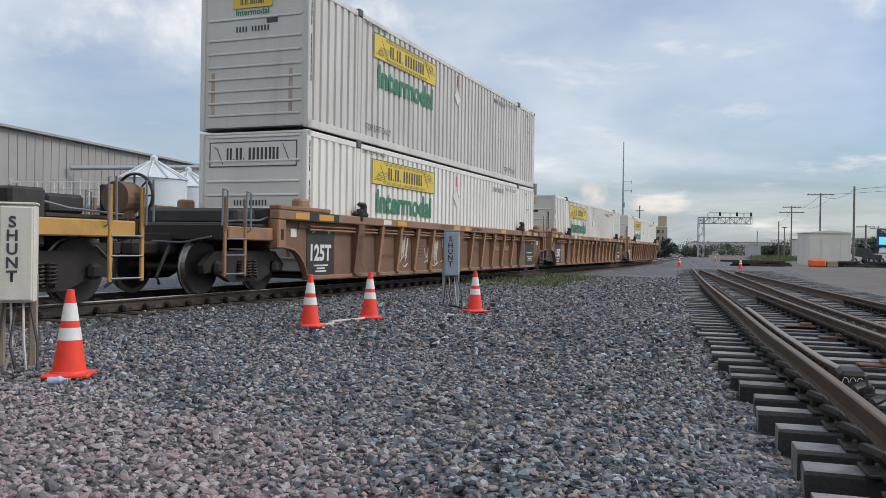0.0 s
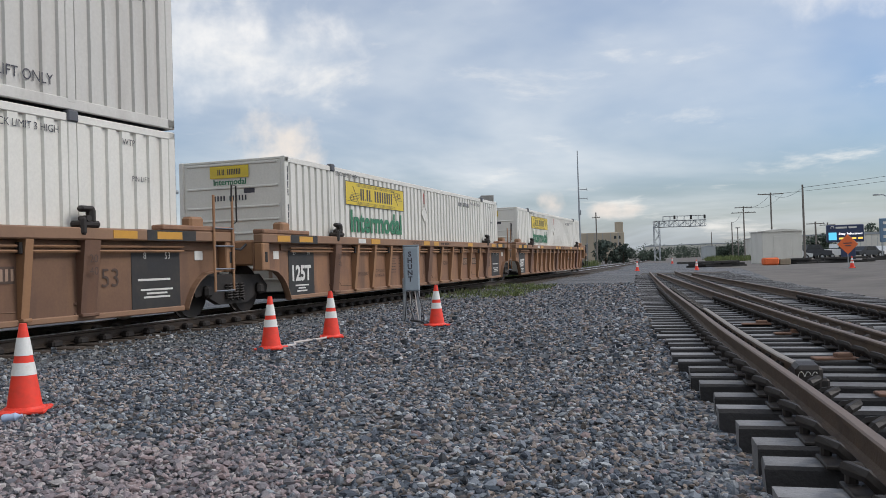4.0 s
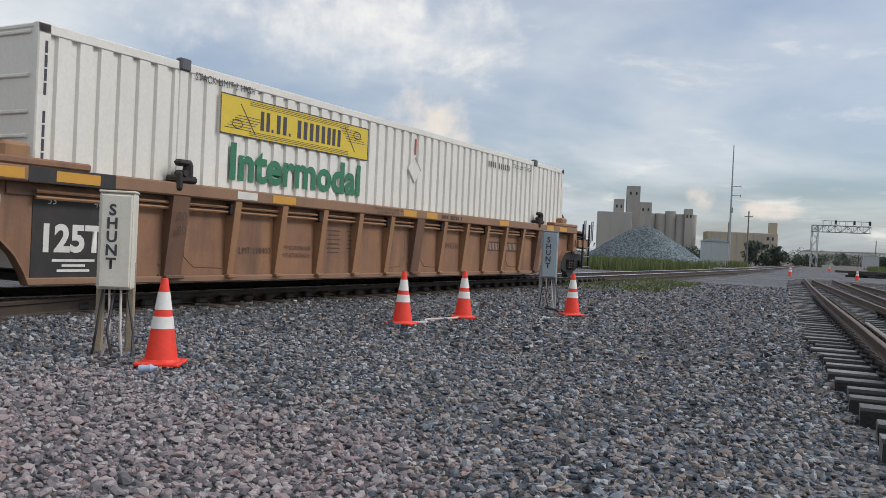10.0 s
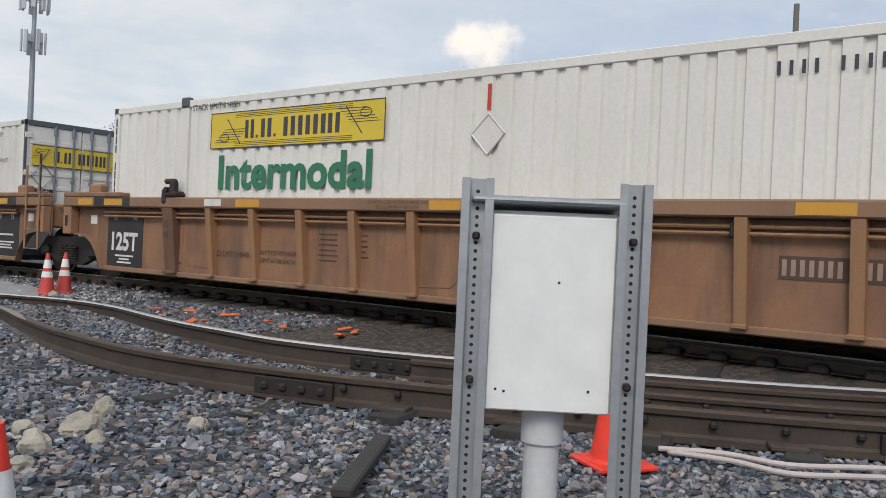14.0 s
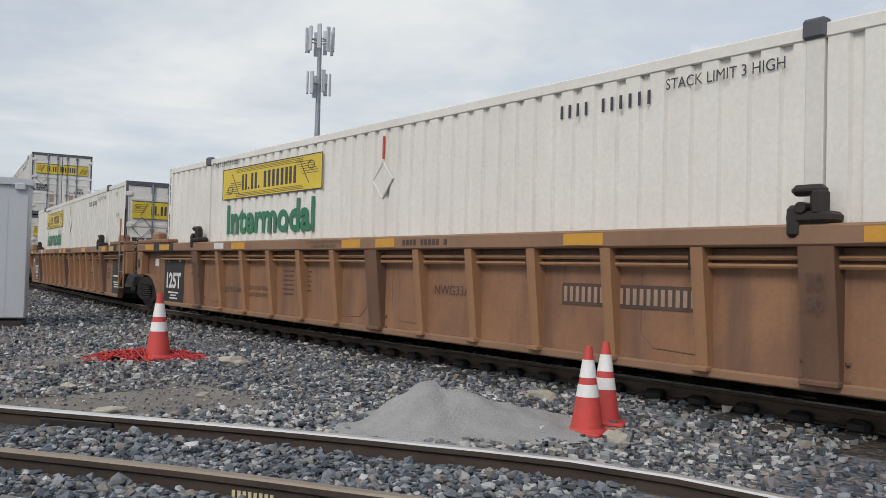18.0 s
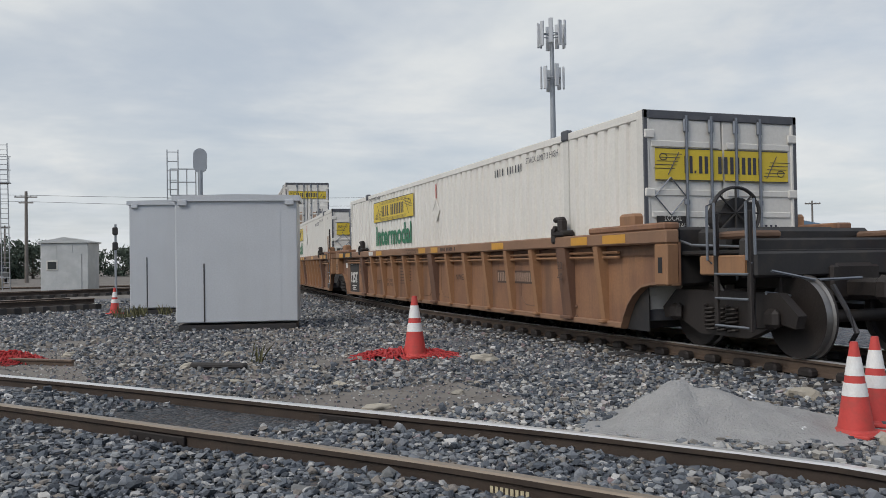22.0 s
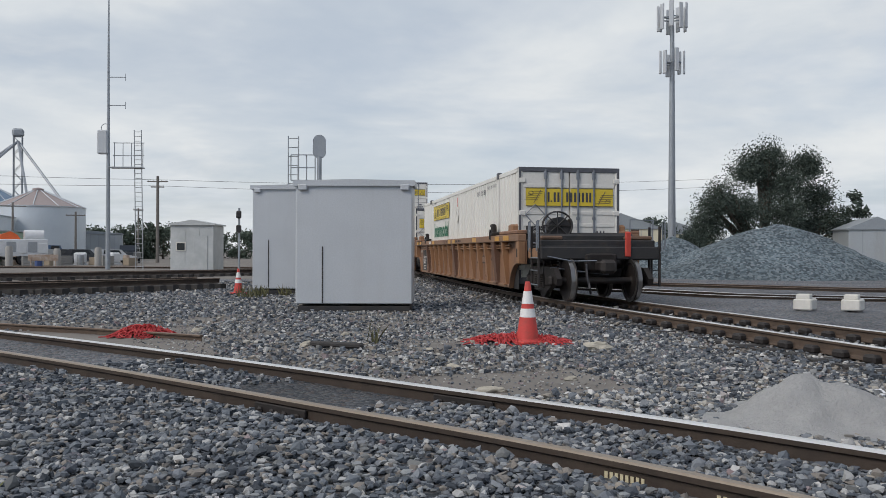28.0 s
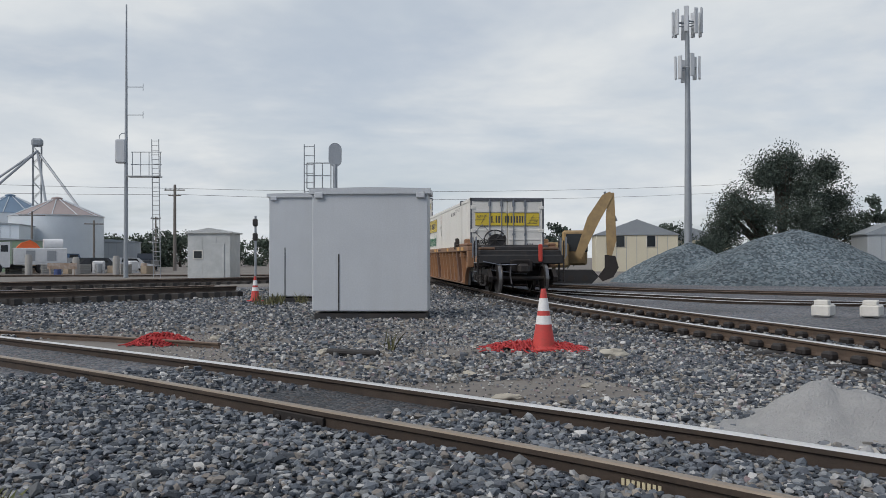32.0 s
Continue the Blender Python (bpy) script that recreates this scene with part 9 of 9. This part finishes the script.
elevator_leg()
plain_shed("farm_building", "dark-roofed low building beyond the parked vehicles", 2.2, -127, 7.5, 6, 3.4, 180, "metal_wall", "metal_roof", category="building")
plain_shed("green_shed", "long pale green metal shed at the yard's edge", 15, -106, 14, 6, 3.2, 175, "machine_green", "metal_roof", category="building")
plain_shed("metal_hall", "pale blue-grey metal hall before the grain bins", 19, -113, 18, 7, 5.0, 175, "bin_steel_hazed", "metal_roof", None, 0.6, "metal building")
def service_truck(x, y, turn):
    """A white work truck with a box body and an orange load."""
    t = thing("service_truck", "white work truck with an orange load standing in the yard", "truck", pose(x, y, 0, 0, 0, turn))
    part("frame", Mesh().box((0, 0, 0.62), (6.4, 1.1, 0.22), 0.04).mesh("frame", M["tyre"]), t)
    cab = part("cab", Mesh().prism([(1.4, 0.6), (3.3, 0.6), (3.35, 1.65), (2.6, 1.8), (2.3, 2.8), (1.4, 2.85)], 1, -1.0, 1.0).mesh("cab", M["vehicle_white"]), t, "white cab")
    part("windscreen", Mesh().prism([(2.42, 1.88), (2.66, 1.82), (2.38, 2.68), (2.2, 2.68)], 1, -0.9, 0.9).mesh("windscreen", M["window_dark"]), cab)
    part("side_window", Mesh().box((1.85, 0, 2.25), (0.6, 2.03, 0.6), 0.03).mesh("side_window", M["window_dark"]), cab)
    part("grille", Mesh().box((3.34, 0, 0.98), (0.06, 1.2, 0.5), 0.02).mesh("grille", M["tyre"]), cab)
    part("box_body", Mesh().box((-1.0, 0, 1.55), (4.3, 2.1, 1.5), 0.05).mesh("box_body", M["vehicle_white"]), t, "white tool body")
    part("load", Mesh().prism([(0.9, 2.3), (0.5, 2.75), (-0.2, 3.0), (-0.7, 2.7), (-1.0, 2.3)], 1, -0.7, 0.7).mesh("load", M["paint_orange_mark"]), t, "orange load under straps")
    part("tank", Mesh().tube([(-1.3, 0, 2.65), (-2.9, 0, 2.65)], 0.48, 14).mesh("tank", M["vehicle_white"], True), t, "white round tank")
    for k in range(5):
        part("locker", Mesh().box((-2.75 + 0.85 * k, 1.06, 1.5 + 0.12 * (k % 2)), (0.74, 0.04, 0.9), 0.015).mesh("locker", M["galv" if k % 2 else "vehicle_white"]), t, "tool locker door")
    for wx in (-2.2, -1.2, 2.5):
        for sy in (-0.9, 0.9):
            w = part("wheel", Mesh().tube([(wx, sy - 0.14, 0.5), (wx, sy + 0.14, 0.5)], 0.5, 16).mesh("wheel", M["tyre"]), t)
            part("rim", Mesh().tube([(wx, sy - 0.15, 0.5), (wx, sy + 0.15, 0.5)], 0.26, 10).mesh("rim", M["galv"]), w)


service_truck(7.3, -91.5, 12)
for k, (x, y, b, kd) in enumerate(((1.4, -97, "vehicle_dark", "car"), (-1.0, -100, "vehicle_white", "car"), (3.6, -102, "vehicle_dark", "car"), (5.6, -106, "vehicle_blue", "truck"), (-2.6, -103, "vehicle_dark", "truck"), (7.6, -104, "vehicle_white", "car"))):
    parked_car(x, y, 170 + 23 * k, b, "%s parked in the far yard" % ("blue pickup truck" if b == "vehicle_blue" else "dark pickup truck" if kd == "truck" else "dark car" if b == "vehicle_dark" else "white car"), kd)
yard = random.Random(12)
YARD_KINDS = (("drum", "steel drum standing in the far yard", "drum"), ("crate", "wooden crate among yard clutter", "crate"), ("pallet_stack", "stack of grey pallets in the far yard", "pallets"), ("tote", "white tote tank among yard clutter", "tank"))
for k in range(22):
    x, y = 13.5 - 0.78 * k + yard.uniform(-0.4, 0.4), -86 - yard.uniform(0, 9)
    name, lab, cat = YARD_KINDS[k % 4]
    if name == "drum":
        me = Mesh().lathe([(0.3, 0), (0.31, 0.3), (0.29, 0.32), (0.31, 0.6), (0.3, 0.9), (0.05, 0.91)], 14).mesh("drum", M[("container_blue", "galv", "rust_stain")[k % 3]], True)
    elif name == "crate":
        me = Mesh().box((0, 0, 0.35), (0.9, 0.8, 0.7), 0.03).box((0, -0.41, 0.35), (0.9, 0.03, 0.1), 0.01).box((0, -0.41, 0.6), (0.9, 0.03, 0.1), 0.01).mesh("crate", M["post_wood"])
    elif name == "pallet_stack":
        m = Mesh()
        for q in range(6):
            m.box((0, 0, 0.08 + 0.15 * q), (1.1, 1.0, 0.06), 0.01); m.box((0, -0.4, 0.01 + 0.15 * q), (1.1, 0.1, 0.09)); m.box((0, 0.4, 0.01 + 0.15 * q), (1.1, 0.1, 0.09))
        me = m.mesh("pallet_stack", M["concrete"])
    else:
        m = Mesh().box((0, 0, 0.65), (1.0, 1.0, 1.0), 0.12).box((0, 0, 0.07), (1.1, 1.1, 0.14), 0.02)
        for q in (-0.35, 0, 0.35):
            m.tube([(q, -0.52, 0.1), (q, -0.52, 1.1)], 0.02, 4)
        me = m.mesh("tote", M["vehicle_white"])
    solo(name, me, lab, cat, pose(x, y, 0, 0, 0, yard.uniform(0, 90)), group="yard clutter")
for k, (x, y, h) in enumerate(((6.2, -84, 1.7), (2.8, -85.5, 1.5), (-0.4, -84.5, 1.6))):
    solo("bollard", Mesh().lathe([(0.28, 0), (0.28, h - 0.2), (0.2, h)], 14).mesh("bollard", M["concrete"], True), "grey concrete post in the yard", "post", pose(x, y, 0), group="yard posts")
solo("barrier_board", Mesh().box((0, 0, 0.75), (2.2, 0.06, 0.5), 0.01).box((-0.9, 0, 0.35), (0.08, 0.3, 0.7), 0.01).box((0.9, 0, 0.35), (0.08, 0.3, 0.7), 0.01).mesh("barrier_board", M["rust_stain"]), "faded reddish barrier board in the yard", "barrier", pose(3.6, -83.0, 0, 0, 0, 4))


def dwarf_signal():
    t = thing("dwarf_signal", "small black two-light signal on a mast", "railway signal", pose(-8.6, -54.0, 0, 0, 0, -15))
    part("mast", Mesh().tube([(0, 0, 0), (0, 0, 3.6)], 0.06, 8).mesh("mast", M["steel_pole"]), t)
    for z in (3.25, 2.5):
        part("signal_head", Mesh().box((0, 0.1, z), (0.26, 0.2, 0.4), 0.05).mesh("signal_head", M["car_black"]), t, "black signal head")


dwarf_signal()
for k, (x, y, h, w) in enumerate(((-1.7, -148, 5.0, 7.5), (-4.5, -150, 5.6, 7), (-7.1, -148, 5.2, 8), (-19.5, -157, 4.6, 8), (2.4, -158, 5.0, 8), (-13.0, -155, 4.4, 8))):
    tree(x, y, h, w, "dark green tree beyond the far yard", 130 + k, 0.06, 40, 50, leaf=0.3, mat="leaf_hazed")
plain_shed("cream_building", "cream gabled building with two dark windows", -50.0, -84.5, 8.0, 6, 3.6, 155, "cream_wall", "metal_roof", None, 1.5, "building", ((-1.6, 3.0, 0.8, 1.1), (1.4, 3.0, 0.8, 1.1)))
plain_shed("cream_building", "low cream building with a grey roof", -63.5, -95, 9.0, 6, 3.4, 155, "cream_wall", "metal_roof", None, 1.4, "building")
plain_shed("blue_building", "grey metal building with a wide blue roof", -66.5, -62.5, 14, 8, 3.0, 147, "metal_wall", "blue_roof", None, 1.6, "building")
plain_shed("metal_shed", "grey metal shed beside the gravel heap", -51.9, -54.4, 3.6, 4.0, 2.9, 150, "metal_wall", "metal_roof", (0, 1.4, 2.2), 0.8)
for x, y in ((-53.1, -50.0), (-55.9, -48.9)):
    plain_shed("storage_container", "cream storage container standing on the ground", x, y, 2.6, 3.0, 2.3, 150, "white_wall", "white_wall", None, 0.03, "container")


def excavator():
    """A tracked excavator standing behind the track, its boom folded."""
    t = thing("excavator", "yellow tracked excavator with its arm folded down", "excavator", pose(-22.1, -45.4, 0, 0, 0, 150))
    for sy in (-0.95, 0.95):
        tr = part("crawler", Mesh().prism([(-1.6, 0.15), (1.6, 0.15), (1.9, 0.45), (1.6, 0.78), (-1.6, 0.78), (-1.9, 0.45)], 1, sy - 0.25, sy + 0.25).mesh("crawler", M["tyre"]), t, "black crawler track")
        for k in range(5):
            part("roller", Mesh().tube([(-1.3 + 0.65 * k, sy - 0.28, 0.4), (-1.3 + 0.65 * k, sy + 0.28, 0.4)], 0.16, 10).mesh("roller", M["truck_iron"]), tr)
    part("house", Mesh().box((-0.7, 0, 1.5), (2.4, 2.2, 1.2), 0.12).mesh("house", M["excavator_yellow"]), t, "yellow engine house")
    cab = part("cab", Mesh().box((0.75, 0.65, 1.85), (1.2, 0.9, 1.7), 0.1).mesh("cab", M["excavator_yellow"]), t)
    part("cab_glass", Mesh().box((0.85, 0.65, 2.1), (1.06, 0.94, 0.9), 0.04).mesh("cab_glass", M["window_dark"]), cab)
    boom = Mesh().prism([(0.8, 1.5), (1.1, 1.3), (1.9, 3.0), (2.6, 4.3), (2.45, 4.5), (2.1, 4.35), (1.4, 3.3)], 1, -0.5, -0.18)
    part("boom", boom.mesh("boom", M["excavator_yellow"]), t, "yellow cranked boom")
    part("stick", Mesh().prism([(2.35, 4.45), (2.65, 4.45), (2.75, 2.2), (2.5, 1.3), (2.3, 1.4), (2.25, 3.2)], 1, -0.46, -0.22).mesh("stick", M["excavator_yellow"]), t, "yellow dipper stick")
    part("ram", Mesh().tube([(1.2, -0.34, 2.2), (2.1, -0.34, 3.6)], 0.07, 8).tube([(2.2, -0.34, 4.5), (2.75, -0.34, 3.1)], 0.06, 8).mesh("ram", M["lock_rod"]), t)
    part("bucket", Mesh().prism([(2.2, 1.5), (2.7, 1.45), (2.85, 0.9), (2.6, 0.45), (2.1, 0.25), (1.9, 0.5), (2.2, 0.9)], 1, -0.85, 0.15).mesh("bucket", M["truck_iron"]), t, "dark steel bucket")


excavator()
for x, y in ((-18.1, -23.85), (-19.0, -23.35)):
    solo("concrete_block", Mesh().box((0, 0, 0.16), (0.62, 0.4, 0.26), 0.03).box((0.1, 0, 0.34), (0.3, 0.3, 0.12), 0.02).mesh("concrete_block", M["white_wall"]), "pale concrete equipment block between the tracks", "concrete block", pose(x, y, 0, 0, 0, 35), group="concrete blocks")

# crossing tracks further south
def far_track(name, pts, z, label, ties=True, head="rail_brown_head"):
    tr = thing(name, label, "railroad track", kind="structure")
    p = np.array(pts, float)
    n = 26
    s = np.linspace(0, 1, n)
    seg = np.linspace(0, 1, len(p))
    line = np.stack([np.interp(s, seg, p[:, 0]), np.interp(s, seg, p[:, 1])], axis=1)
    for d in (-GAUGE / 2, GAUGE / 2):
        part("rail", rail_mesh(offset_line(line, d), z, head, web="rail_dark"), tr)
    if ties:
        me = tie_mesh(2.6, M["tie_black"], seed=41)
        L = float(np.sum(np.linalg.norm(np.diff(line, axis=0), axis=1)))
        k = int(L / 0.75)
        for i in range(k):
            u = (i + 0.5) / k
            x, y = np.interp(u, s, line[:, 0]), np.interp(u, s, line[:, 1])
            j = min(int(u * (n - 1)), n - 2)
            t = line[j + 1] - line[j]
            part("tie", me, tr, m=Matrix.Translation((x, y, z - 0.178)) @ Matrix.Rotation(math.atan2(t[1], t[0]) - math.pi / 2, 4, "Z"))


far_track("crossing_track", [(26, -42), (2.2, -50.4), (-9.0, -56.0), (-17, -62)], 0.32, "track panel lying above the ground on black ties")
far_track("crossing_track", [(40, -66), (6.4, -80), (-11.3, -73.5), (-30, -66)], 0.12, "rusty track crossing the yard in the distance")
far_track("second_track", [(-62, -23), (-27.7, -30.4), (-22.4, -38.7), (-19.5, -52)], 0.10, "second dark track joining beyond the main line")
far_track("second_track", [(-60, -12), (-30, -21), (-20.5, -29), (-17.6, -40)], 0.09, "bright-topped track converging with the main line", head="rail_head")
far_track("track_panel", [(22, -27.0), (8.0, -33.4), (-0.5, -37.0), (-6.0, -40.0)], 0.38, "dark prebuilt track panel resting above the ground")


def power_line(name, pts, sag, label):
    """A thin wire hanging from pole to pole."""
    m = Mesh()
    for a, b in zip(pts[:-1], pts[1:]):
        a, b = Vector(a), Vector(b)
        m.tube([a.lerp(b, u) - Vector((0, 0, sag * 4 * u * (1 - u))) for u in np.linspace(0, 1, 13)], 0.018, 4)
    solo(name, m.mesh(name, M["cable_dark"]), label, "wire", group="overhead wires")


power_line("overhead_wire", [(70, -112, 12.4), (-5.5, -106.4, 9.1), (-95, -104, 12.6)], 1.0, "thin overhead wire strung between utility poles")
power_line("overhead_wire", [(70, -113, 11.4), (-5.5, -107.2, 8.5), (-95, -105, 11.6)], 1.2, "thin lower wire strung between utility poles")
power_line("overhead_wire", [(44, 62, 11.0), (11.7, 95.1, 7.7), (10.7, 119, 8.7), (8.5, 139, 8.1), (8.2, 170, 6.9)], 0.7, "thin overhead wire along the wooden poles")
power_line("overhead_wire", [(44, 63, 10.2), (12.3, 119, 8.75), (9.9, 139, 8.15)], 0.8, "second thin wire along the wooden poles")

motions()
